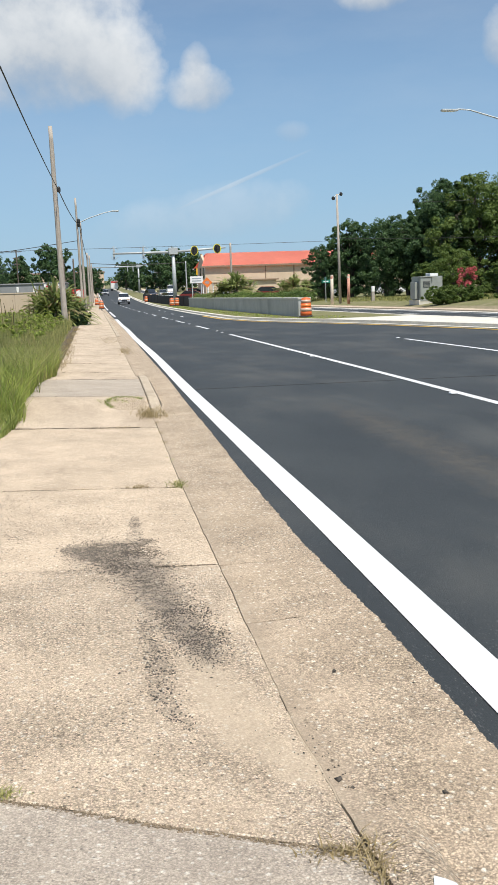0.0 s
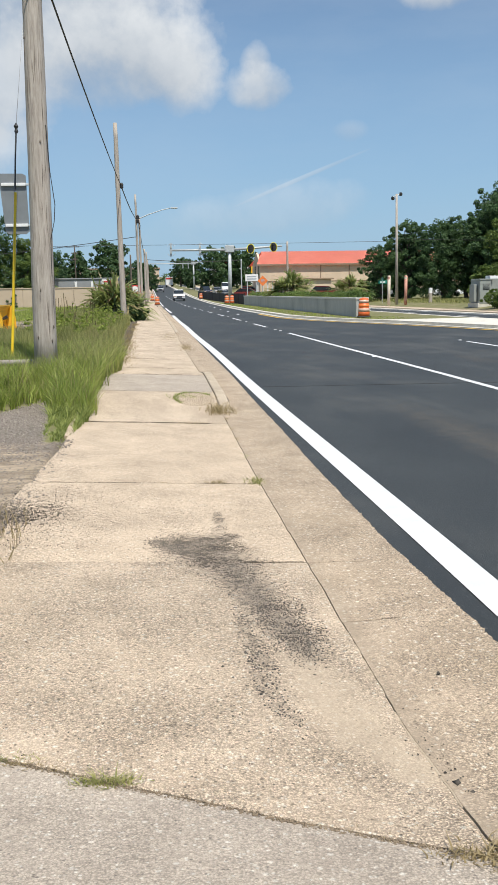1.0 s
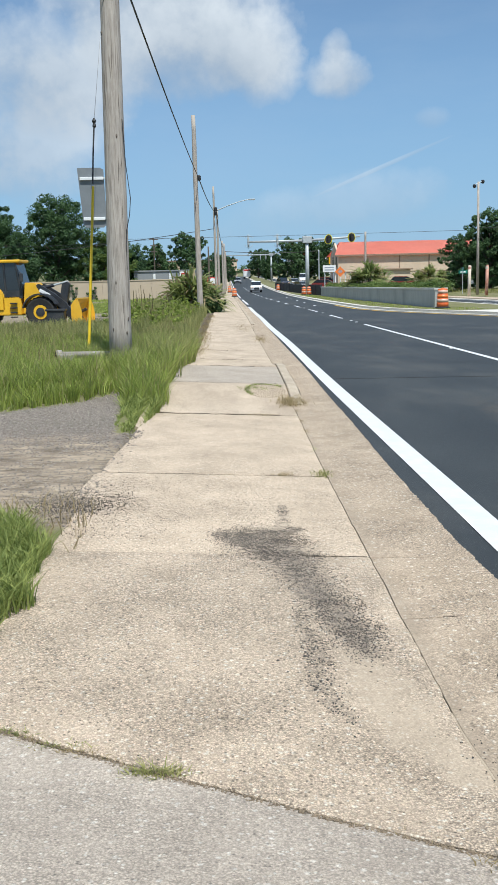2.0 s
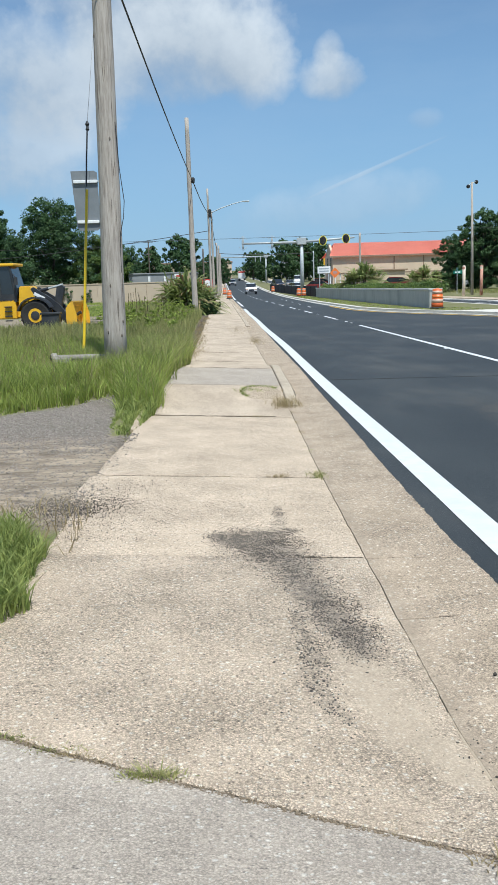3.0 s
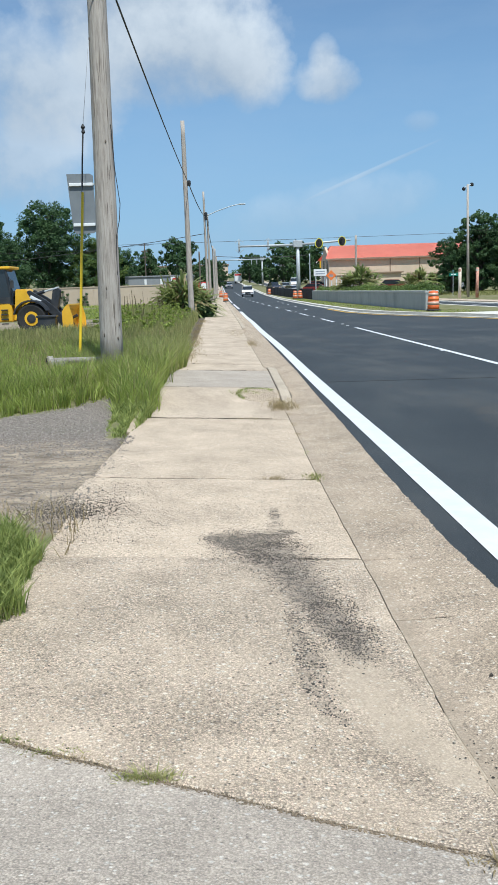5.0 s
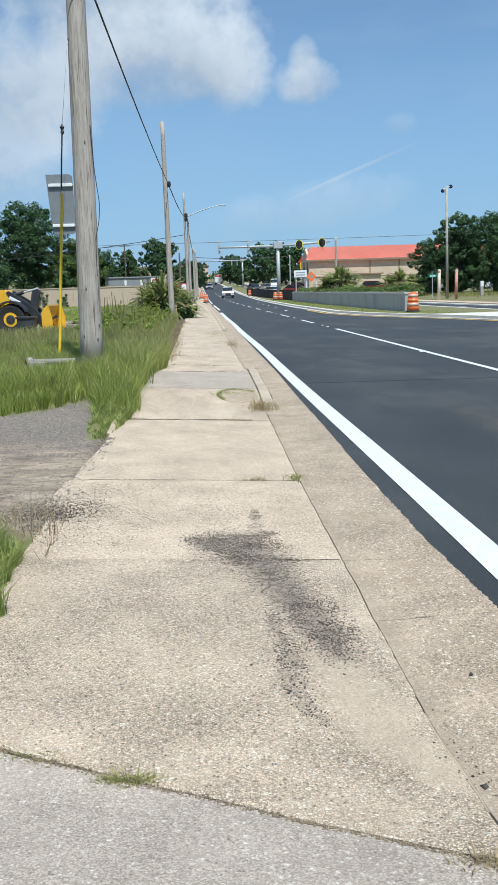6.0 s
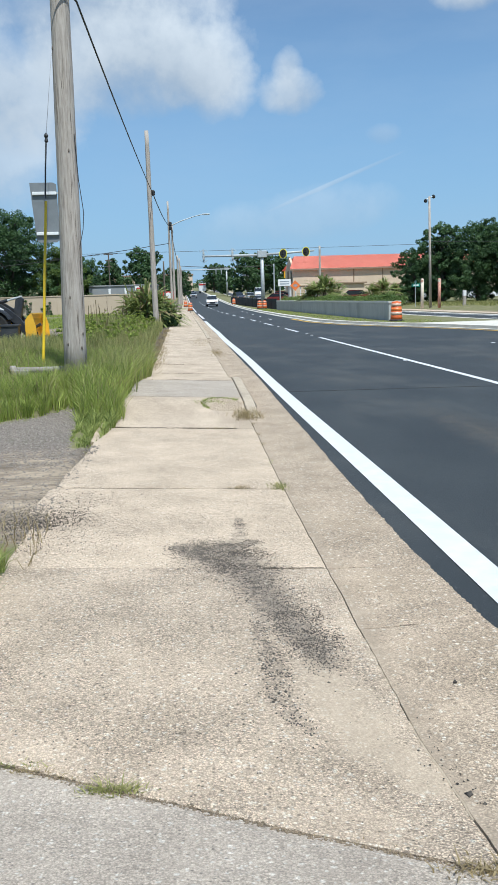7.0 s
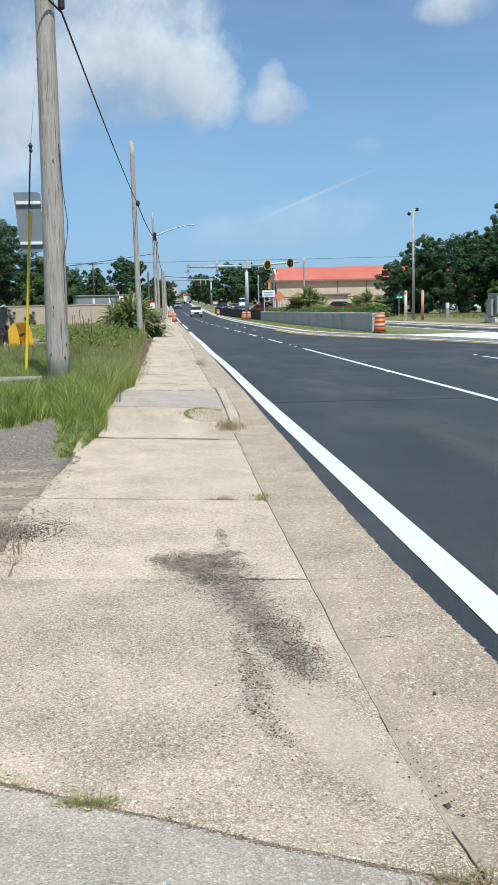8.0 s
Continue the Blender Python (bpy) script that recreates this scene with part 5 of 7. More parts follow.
def board(x, y, z, w, h, foot, label, material=None, rows=2):
    t = thing("sign_board", pose(x, y, z), label, "sign board", "distant sign boards")
    for s in (-0.35, 0.35):
        bm = B()
        tube(bm, [(s * w, 0.05, 0), (s * w, 0.05, foot + 0.1)], 0.08, 8)
        part("post", bm, M_GALV, t)
    bm = B()
    box(bm, -w / 2, w / 2, -0.08, 0.08, foot, foot + h, 0.03)
    part("panel", bm, material or M_WHITE, t)
    for k in range(rows):
        zz = foot + h * (k + 1) / (rows + 1)
        bm = B()
        box(bm, -w * 0.36, w * 0.36, -0.095, -0.085, zz - h * 0.07, zz + h * 0.07)
        part("lettering", bm, M_BARS, t, "grey unreadable lettering")
    return t


board(15.3, 130, 0.6, 1.9, 1.0, 2.5, "white sign board with unreadable lettering")
board(16.6, 260, 2.3, 3.0, 1.3, 3.0, "distant white sign board over the shops", rows=1)
board(26.4, 215, 1.5, 2.4, 1.6, 4.6, "distant orange and yellow shop sign", M_YELLOW, 0)

# ---- buildings ----
hall = thing("building", pose(0, 0, 0), "large beige stucco hall with a coral metal roof", "building")
HX0, HX1, HY0, HY1, HZ = 21.7, 62.0, 170.0, 182.5, 0.9
EAVE, RIDGE = 6.9, 9.46
bm = B()
plate(bm, [(HX0, HZ), (HX1, HZ), (HX1, EAVE), (HX0, EAVE)], HY0, HY0 + 0.4)
part("wall", bm, M_STUCCO, hall)
bm = B()
plate(bm, [(HX0, HZ), (HX1, HZ), (HX1, EAVE), (HX0, EAVE)], HY1 - 0.4, HY1)
part("wall", bm, M_STUCCO, hall)
for x in (HX0, HX1 - 0.4):
    bm = B()
    vs = [(HY0 + 0.4, HZ), (HY1 - 0.4, HZ), (HY1 - 0.4, EAVE), ((HY0 + HY1) / 2, RIDGE - 0.2), (HY0 + 0.4, EAVE)]
    a = [bm.verts.new((x, y, z)) for y, z in vs]
    b = [bm.verts.new((x + 0.4, y, z)) for y, z in vs]
    bm.faces.new(a)
    bm.faces.new(b[::-1])
    for k in range(5):
        bm.faces.new((a[k], b[k], b[(k + 1) % 5], a[(k + 1) % 5]))
    part("wall", bm, M_STUCCO, hall)
for side in (0, 1):
    ya, yb = (HY0 - 0.6, (HY0 + HY1) / 2) if side == 0 else (HY1 + 0.6, (HY0 + HY1) / 2)
    bm = B()
    vs = [bm.verts.new(p) for p in ((HX0 - 0.7, ya, EAVE - 0.1), (HX1 + 0.7, ya, EAVE - 0.1), (HX1 + 0.7, yb, RIDGE), (HX0 - 0.7 + 1.8, yb, RIDGE))]
    bm.faces.new(vs)
    bmesh.ops.solidify(bm, geom=bm.faces[:], thickness=0.18)
    roof = part("roof", bm, M_ROOF, hall)
bm = B()
box(bm, HX0 - 0.6, HX1 + 0.6, HY0 - 0.62, HY0 - 0.5, EAVE - 0.42, EAVE - 0.12, 0.02)
part("gutter", bm, M_STUCCOTRIM, hall, "brown eaves gutter")
for x in (33.6, 39.3, 45.0, 51.0):
    bm = B()
    box(bm, x - 0.1, x + 0.1, HY0 - 0.10, HY0 - 0.003, HZ, EAVE - 0.1, 0.02)
    part("downpipe", bm, M_STUCCOTRIM, hall)
for z in (3.4,):
    bm = B()
    box(bm, HX0 - 0.02, HX1, HY0 - 0.06, HY0 - 0.003, z, z + 0.12, 0.02)
    part("ledge", bm, M_STUCCOTRIM, hall)
for y in (172, 177):
    bm = B()
    box(bm, HX0 - 0.06, HX0 - 0.004, y, y + 1.4, 4.6, 6.6, 0.02)
    win = part("window", bm, M_CARGLASS, hall)
    bm = B()
    box(bm, HX0 - 0.10, HX0 - 0.065, y - 0.1, y + 1.5, 4.45, 4.6, 0.01)
    part("sill", bm, M_STUCCOTRIM, win)

annex = thing("annex", pose(0, 0, 0), "low beige stucco annex beside the hall", "building")
bm = B()
box(bm, 24.6, 33.2, 158, 169.0, 0.9, 3.6, 0.05)
part("wall", bm, M_STUCCO, annex)
bm = B()
box(bm, 24.2, 33.6, 157.6, 169.2, 3.6, 3.85, 0.04)
part("roof", bm, M_STUCCOTRIM, annex)
for k in range(6):
    bm = B()
    tube(bm, [(19.6 + 0.9 * k, 157.2, 0.9), (19.6 + 0.9 * k, 157.2, 3.4)], 0.11, 8)
    part("column", bm, M_WHITE, annex)
bm = B()
box(bm, 19.0, 24.6, 156.8, 162, 3.4, 3.65, 0.04)
part("canopy", bm, M_STUCCO, annex)

low = thing("low_wall", pose(0, 0, 0), "long tan rendered boundary wall", "wall")
for k in range(9):
    bm = B()
    box(bm, -38 + 4 * k, -34.01 + 4 * k, 72, 72.3, 0.2, 2.05, 0.01)
    part("panel", bm, M_LOWWALL, low)
    bm = B()
    box(bm, -38 + 4 * k, -34.01 + 4 * k, 71.96, 72.34, 2.05, 2.13, 0.01)
    part("coping", bm, M_LOWWALL, low)
shop = thing("shop_building", pose(0, 0, 0), "long low grey building behind the wall", "building")
bm = B()
box(bm, -9.8, -2.6, 95, 103, 0.6, 3.15, 0.03)
part("wall", bm, M_GREYWALL, shop)
bm = B()
box(bm, -9.9, -2.5, 94.9, 103.1, 3.15, 3.28, 0.02)
part("roof", bm, M_GREYWALL, shop)
for x in (-7.6, -5.9):
    bm = B()
    box(bm, x - 0.12, x + 0.12, 94.85, 94.99, 2.35, 2.9, 0.02)
    part("wall_lamp", bm, M_WHITE, shop)
bm = B()
box(bm, -4.9, -3.3, 94.88, 94.99, 2.65, 3.1, 0.01)
part("sign_panel", bm, M_WHITE, shop, "white sign panel")
bm = B()
box(bm, -4.7, -3.5, 94.86, 94.875, 2.78, 2.96)
part("lettering", bm, M_RED, shop, "red unreadable lettering")
t = thing("kiosk", pose(0, 0, 0), "small red shop front with pale emblem", "building")
bm = B()
box(bm, -4.2, -1.2, 150, 158, 0.4, 3.0, 0.05)
part("wall", bm, M_RED, t)
bm = B()
lathe(bm, [(0.55, -0.1), (0.55, 0.0)], 16, "y", (-2.2, 149.98, 2.3))
part("emblem", bm, M_WHITE, t)
for x, y, w, h, mat, lab in ((24, 330, 26, 9, M_WHITE, "distant pale roadside building"), (42, 300, 18, 7, M_GREYWALL, "distant grey roadside building"), (-30, 300, 34, 7, M_STUCCO, "distant beige roadside building")):
    t = thing("building", pose(x, y, rise(y) - 0.5), lab, "building")
    bm = B()
    box(bm, 0, w, 0, 15, 0, h, 0.1)
    part("wall", bm, mat, t)
    bm = B()
    box(bm, -0.3, w + 0.3, -0.3, 15.3, h, h + 0.5, 0.1)
    part("roof", bm, M_RED if mat is M_WHITE else M_STUCCOTRIM, t)
    for k in range(5):
        bm = B()
        box(bm, w * (k + 0.2) / 5, w * (k + 0.8) / 5, -0.08, -0.004, 1.2, 3.2, 0.02)
        part("window", bm, M_CARGLASS, t)

# ---- wheel loader ----


def wheel(parent, x, y, r, width, rim_r, rim_mat, label=""):
    bm = B()
    h = width / 2
    lathe(bm, [(rim_r, -h * 0.8), (r * 0.82, -h), (r * 0.95, -h * 0.9), (r, -h * 0.6), (r, h * 0.6), (r * 0.95, h * 0.9), (r * 0.82, h), (rim_r, h * 0.8)], 44, "y")
    for v in bm.verts:
        if math.hypot(v.co.x, v.co.z) > 0.94 * r and round(math.atan2(v.co.z, v.co.x) / (2 * math.pi) * 44) % 2:
            v.co.x *= 0.95
            v.co.z *= 0.95
    tyre = part("tyre", bm, M_RUBBER, parent)
    tyre.matrix_basis = pose(x, y, r)
    bm = B()
    lathe(bm, [(rim_r * 1.02, -h * 0.86), (rim_r * 0.92, -h * 0.8), (rim_r * 0.85, -h * 0.45), (rim_r * 0.45, -h * 0.35), (rim_r * 0.4, -h * 0.6), (rim_r * 0.1, -h * 0.62)], 24, "y")
    rim = part("rim", bm, rim_mat, tyre, label)
    bm = B()
    lathe(bm, [(rim_r * 0.66, -h * 0.4), (rim_r * 0.64, -h * 0.95), (rim_r * 0.3, -h * 1.0), (rim_r * 0.02, -h * 1.0)], 16, "y")
    part("hub", bm, M_MACHBLACK, tyre, "dark wheel hub")
    return tyre


def wheel_loader():
    t = thing("wheel_loader", pose(-6.80, 33.7, 0.12, 0, 0, -4), "yellow wheel loader with black lift arms, parked", "wheel loader")
    for x in (0.0, -3.0):
        for y in (-0.95, 0.95):
            wheel(t, x, y, 0.68, 0.48, 0.30, M_YELLOW, "yellow rim")
    bm = B()
    plate(bm, [(-4.6, 0.75), (-1.7, 0.75), (-1.7, 1.5), (-2.1, 1.95), (-4.3, 1.95), (-4.6, 1.6)], -0.75, 0.75, 0.05)
    part("engine_hood", bm, M_YELLOW, t)
    bm = B()
    plate(bm, [(-2.2, 0.55), (-0.95, 0.55), (-0.95, 1.0), (-1.0, 1.35), (-2.2, 1.35)], -0.7, 0.7, 0.04)
    part("rear_chassis", bm, M_YELLOW, t)
    for k in range(4):
        bm = B()
        box(bm, -1.42, -1.12, -0.86, -0.72, 0.45 + 0.2 * k, 0.5 + 0.2 * k, 0.01)
        part("step", bm, M_MACHBLACK, t)
    bm = B()
    plate(bm, [(-0.95, 0.6), (-0.45, 0.6), (-0.35, 1.1), (-0.1, 1.5), (-0.35, 1.95), (-0.8, 1.95), (-0.85, 1.4)], -0.55, 0.55, 0.03)
    part("front_chassis", bm, M_YELLOW, t)
    for y in (-0.98, 0.98):
        bm = B()
        pts = [(0.80 * math.cos(a), 0.68 + 0.80 * math.sin(a)) for a in (radians(d) for d in range(25, 166, 14))]
        inner = [(0.74 * math.cos(a), 0.68 + 0.74 * math.sin(a)) for a in (radians(d) for d in range(165, 24, -14))]
        plate(bm, pts + inner, y - 0.27, y + 0.27)
        part("mudguard", bm, M_MACHBLACK, t)
    # cab
    bm = B()
    plate(bm, [(-2.3, 1.3), (-0.95, 1.3), (-0.85, 1.75), (-1.12, 2.82), (-2.2, 2.82), (-2.35, 1.9)], -0.62, 0.62, 0.03)
    cabin = part("cab", bm, M_CARGLASS, t, "tinted glass cab")
    for a, b in (((-0.93, 1.35), (-1.14, 2.8)), ((-1.62, 1.35), (-1.66, 2.8)), ((-2.3, 1.35), (-2.2, 2.8))):
        for y in (-0.63, 0.63):
            bm = B()
            tube(bm, [(a[0], y, a[1]), (b[0], y, b[1])], 0.045, 6)
            part("pillar", bm, M_MACHBLACK, cabin)
    bm = B()
    plate(bm, [(-2.35, 1.28), (-0.9, 1.28), (-0.88, 1.62), (-2.35, 1.62)], -0.66, -0.635)
    part("door_panel", bm, M_MACHBLACK, cabin)
    bm = B()
    box(bm, -2.42, -0.92, -0.72, 0.72, 2.82, 2.95, 0.05)
    part("cab_roof", bm, M_YELLOW, cabin)
    bm = B()
    tube(bm, [(-1.0, -0.7, 2.5), (-0.82, -0.85, 2.3), (-0.82, -0.85, 2.05)], 0.02, 6)
    box(bm, -0.90, -0.76, -0.95, -0.82, 2.0, 2.35, 0.02)
    part("mirror", bm, M_MACHBLACK, cabin)
    for y in (-0.45, 0.45):
        bm = B()
        plate(bm, [(-0.45, 1.72), (-0.2, 1.9), (0.5, 1.45), (0.98, 1.05), (1.32, 0.55), (1.5, 0.35), (1.38, 0.18), (1.08, 0.35), (0.75, 0.85), (0.32, 1.15)], y - 0.09, y + 0.09, 0.02)
        part("lift_arm", bm, M_MACHBLACK, t)
        bm = B()
        box(bm, -0.2, 0.32, y - 0.115, y - 0.094, 1.46, 1.60, 0.01, pose(0, 0, 0) @ Matrix.Translation((0, 0, 1.5)) @ Matrix.Rotation(0.5, 4, "Y") @ Matrix.Translation((0, 0, -1.5)))
        part("emblem_strip", bm, M_WHITE, t, "pale strip on the lift arm")
        bm = B()
        tube(bm, [(-0.5, y, 1.1), (0.7, y, 0.95)], 0.06, 8)
        part("lift_cylinder", bm, M_MACHBLACK, t)
    bm = B()
    plate(bm, [(0.85, 0.72), (1.08, 1.85), (0.98, 1.95), (0.74, 1.88), (0.58, 1.05)], -0.14, 0.14, 0.02)
    part("bell_crank", bm, M_MACHBLACK, t)
    bm = B()
    tube(bm, [(-0.5, 0, 1.62), (0.35, 0, 1.82)], 0.075, 10)
    part("tilt_cylinder", bm, M_MACHBLACK, t)
    bm = B()
    tube(bm, [(0.35, 0, 1.82), (1.0, 0, 1.98)], 0.045, 10)
    part("piston_rod", bm, M_GALV, t)
    bm = B()
    tube(bm, [(1.0, 0, 0.85), (1.45, 0, 0.6), (1.75, 0, 0.75)], 0.07, 8)
    part("link", bm, M_MACHBLACK, t)
    # bucket
    bm = B()
    shell = [(1.62, 0.95), (1.60, 0.50), (1.68, 0.16), (1.95, 0.04), (2.95, 0.0), (2.95, 0.035), (2.0, 0.09), (1.76, 0.22), (1.70, 0.52), (1.98, 1.02), (2.28, 1.20), (2.26, 1.25), (1.92, 1.12)]
    near = lambda x: 1.36 + (x - 1.6) * 0.40
    plate(bm, [(near(x), z) for x, z in shell], -1.25, 1.25)
    bucket = part("bucket", bm, M_BUCKET, t, "worn yellow bucket resting on the ground")
    for y in (-1.27, 1.23):
        bm = B()
        plate(bm, [(near(x), z) for x, z in ((1.66, 0.2), (1.95, 0.03), (2.85, 0.0), (2.75, 0.7), (2.40, 1.22), (1.95, 1.05), (1.66, 0.6))], y, y + 0.04)
        part("side_plate", bm, M_BUCKET, bucket)
    bm = B()
    box(bm, near(2.75), near(3.05), -1.25, 1.25, -0.03, 0.01, 0.005)
    part("cutting_edge", bm, M_GALV, bucket)
    t.scale = (0.855, 0.855, 0.855)
    return t


wheel_loader()
# small dark box that stands for the loader's front attachment and steps
t = thing("junction_box", pose(-6.15, 32.0, 0.08), "dark metal box standing for the loader's front steps", "box")
bm = B()
box(bm, -0.32, 0.32, -0.2, 0.2, 0, 0.66, 0.03)
part("body", bm, M_MACHBLACK, t)
bm = B()
box(bm, -0.36, 0.36, -0.24, 0.24, 0.66, 0.74, 0.02)
part("lid", bm, M_MACHBLACK, t)


# ---- vehicles ----
def vehicle(x, y, paint, label, turn=0.0, tall=1.0, cat="car"):
    t = thing("parked_car" if cat == "car" else cat, pose(x, y, rise(y) + (0.3 if x > 16 else 0.0), 0, 0, turn), label, cat, "vehicles")
    bm = B()
    side = [(-2.3, 0.35), (-2.3, 0.8), (-2.15, 0.95 * tall), (-1.2, 1.05 * tall), (1.9, 1.05 * tall), (2.3, 0.95 * tall), (2.35, 0.4), (2.1, 0.28), (-2.0, 0.28)]
    v0, v1 = [], []
    plate(bm, side, -0.92, 0.92, 0.07)
    bmesh.ops.rotate(bm, cent=(0, 0, 0), matrix=Matrix.Rotation(radians(90), 3, "Z"), verts=bm.verts)
    part("body", bm, paint, t, smooth=False)
    bm = B()
    plate(bm, [(-1.3, 1.03 * tall), (-0.55, 1.55 * tall), (1.5, 1.58 * tall), (2.1, 1.03 * tall)], -0.78, 0.78, 0.06)
    bmesh.ops.rotate(bm, cent=(0, 0, 0), matrix=Matrix.Rotation(radians(90), 3, "Z"), verts=bm.verts)
    part("glazing", bm, M_CARGLASS, t)
    bm = B()
    plate(bm, [(-0.5, 1.55 * tall), (-0.4, 1.63 * tall), (1.35, 1.66 * tall), (1.5, 1.57 * tall)], -0.74, 0.74, 0.02)
    bmesh.ops.rotate(bm, cent=(0, 0, 0), matrix=Matrix.Rotation(radians(90), 3, "Z"), verts=bm.verts)
    part("roof", bm, paint, t)
    for wy in (-1.4, 1.4):
        for wx in (-0.82, 0.82):
            bm = B()
            lathe(bm, [(0.22, -0.1), (0.33, -0.11), (0.35, -0.07), (0.35, 0.07), (0.33, 0.11), (0.22, 0.1)], 16, "x")
            w = part("wheel", bm, M_RUBBER, t)
            w.matrix_basis = pose(wx, wy, 0.35)
            bm = B()
            lathe(bm, [(0.22, -0.115), (0.2, 0.115)], 12, "x")
            part("rim", bm, M_ALU, w)
    for wx in (-0.68, 0.68):
        bm = B()
        box(bm, wx - 0.2, wx + 0.2, -2.36, -2.28, 0.68, 0.84, 0.02)
        part("headlight", bm, M_BAND, t)
    bm = B()
    box(bm, -0.45, 0.45, -2.35, -2.29, 0.5, 0.78, 0.02)
    part("grille", bm, M_MACHBLACK, t)
    bm = B()
    box(bm, -0.9, 0.9, -2.38, -2.27, 0.3, 0.46, 0.03)
    part("bumper", bm, M_MACHBLACK, t)
    return t


vehicle(5.0, 146, M_WHITECAR, "white sport utility vehicle with dark windows", 0, 1.1)
vehicle(3.2, 235, M_SILVERCAR, "silver car far up the road", 0, 1.0)
vehicle(3.0, 262, M_DARKCAR, "dark car far up the road", 0, 1.0)
vehicle(12.3, 190, M_DARKCAR, "dark blue car in the roadside lot", 12, 1.15)
vehicle(15.2, 196, M_SILVERCAR, "silver car in the roadside lot", 8)
vehicle(14.2, 165, M_WHITECAR, "white car in the roadside lot", 20, 0.9)
vehicle(17.5, 200, M_WHITECAR, "white van in the roadside lot", 0, 1.4)
vehicle(20.6, 178, M_CARRED, "dark red car in the roadside lot", 70, 1.0)
vehicle(24.4, 120, M_CARRED, "dark red pickup truck behind the palms", 82, 1.1)
vehicle(17.0, 150, M_CARRED, "dark red car beyond the median wall", 75, 0.9)
vehicle(37.5, 128, M_SILVERCAR, "pale car under the trees", 88)
vehicle(44.5, 128, M_WHITECAR, "white car under the trees", 88)
t = thing("lorry", pose(8.0, 330, rise(330)), "distant white box lorry with a red stripe", "lorry")
bm = B()
box(bm, -1.3, 1.3, 0, 9, 0.8, 3.6, 0.1)
part("box_body", bm, M_WHITE, t)
bm = B()
box(bm, -1.25, 1.25, -0.05, 0.0, 2.9, 3.5, 0.02)
part("stripe", bm, M_RED, t)
for x in (-1.0, 1.0):
    bm = B()
    lathe(bm, [(0.5, -0.25), (0.5, 0.3)], 14, "x", (x, 1, 0.5))
    part("wheel", bm, M_RUBBER, t)

# ---- plants ----


def leaf_cloud(rng, centres, per, size, name, material, flat=0.5):
    """Many small leaves gathered round the centres (x, y, z, spread)."""
    c = np.repeat(np.array([k[:3] for k in centres]), per, axis=0)
    s = np.repeat(np.array([k[3] for k in centres]), per)[:, None]
    n = len(c)
    way = rng.normal(size=(n, 3))
    way /= np.linalg.norm(way, axis=1, keepdims=True)
    p = c + way * s * rng.uniform(0.35, 1.0, (n, 1)) ** 0.5 * np.array([1, 1, 0.8])
    nor = way * 0.7 + rng.normal(size=(n, 3)) * 0.6 + np.array([0, 0, flat])
    nor /= np.linalg.norm(nor, axis=1, keepdims=True)
    a = np.cross(nor, rng.normal(size=(n, 3)))
    a /= np.linalg.norm(a, axis=1, keepdims=True)
    b = np.cross(nor, a)
    L = size * rng.uniform(0.6, 1.3, (n, 1))
    q = np.stack([p - a * L, p + b * L * 0.5 - nor * L * 0.12, p + a * L, p - b * L * 0.5 - nor * L * 0.12], 1).reshape(-1, 3)
    me = bpy.data.meshes.new(name)
    me.vertices.add(4 * n)
    me.vertices.foreach_set("co", q.ravel())
    me.loops.add(4 * n)
    me.loops.foreach_set("vertex_index", np.arange(4 * n))
    me.polygons.add(n)
    me.polygons.foreach_set("loop_start", np.arange(0, 4 * n, 4))
    me.update(calc_edges=True)
    me.materials.append(material)
    return me


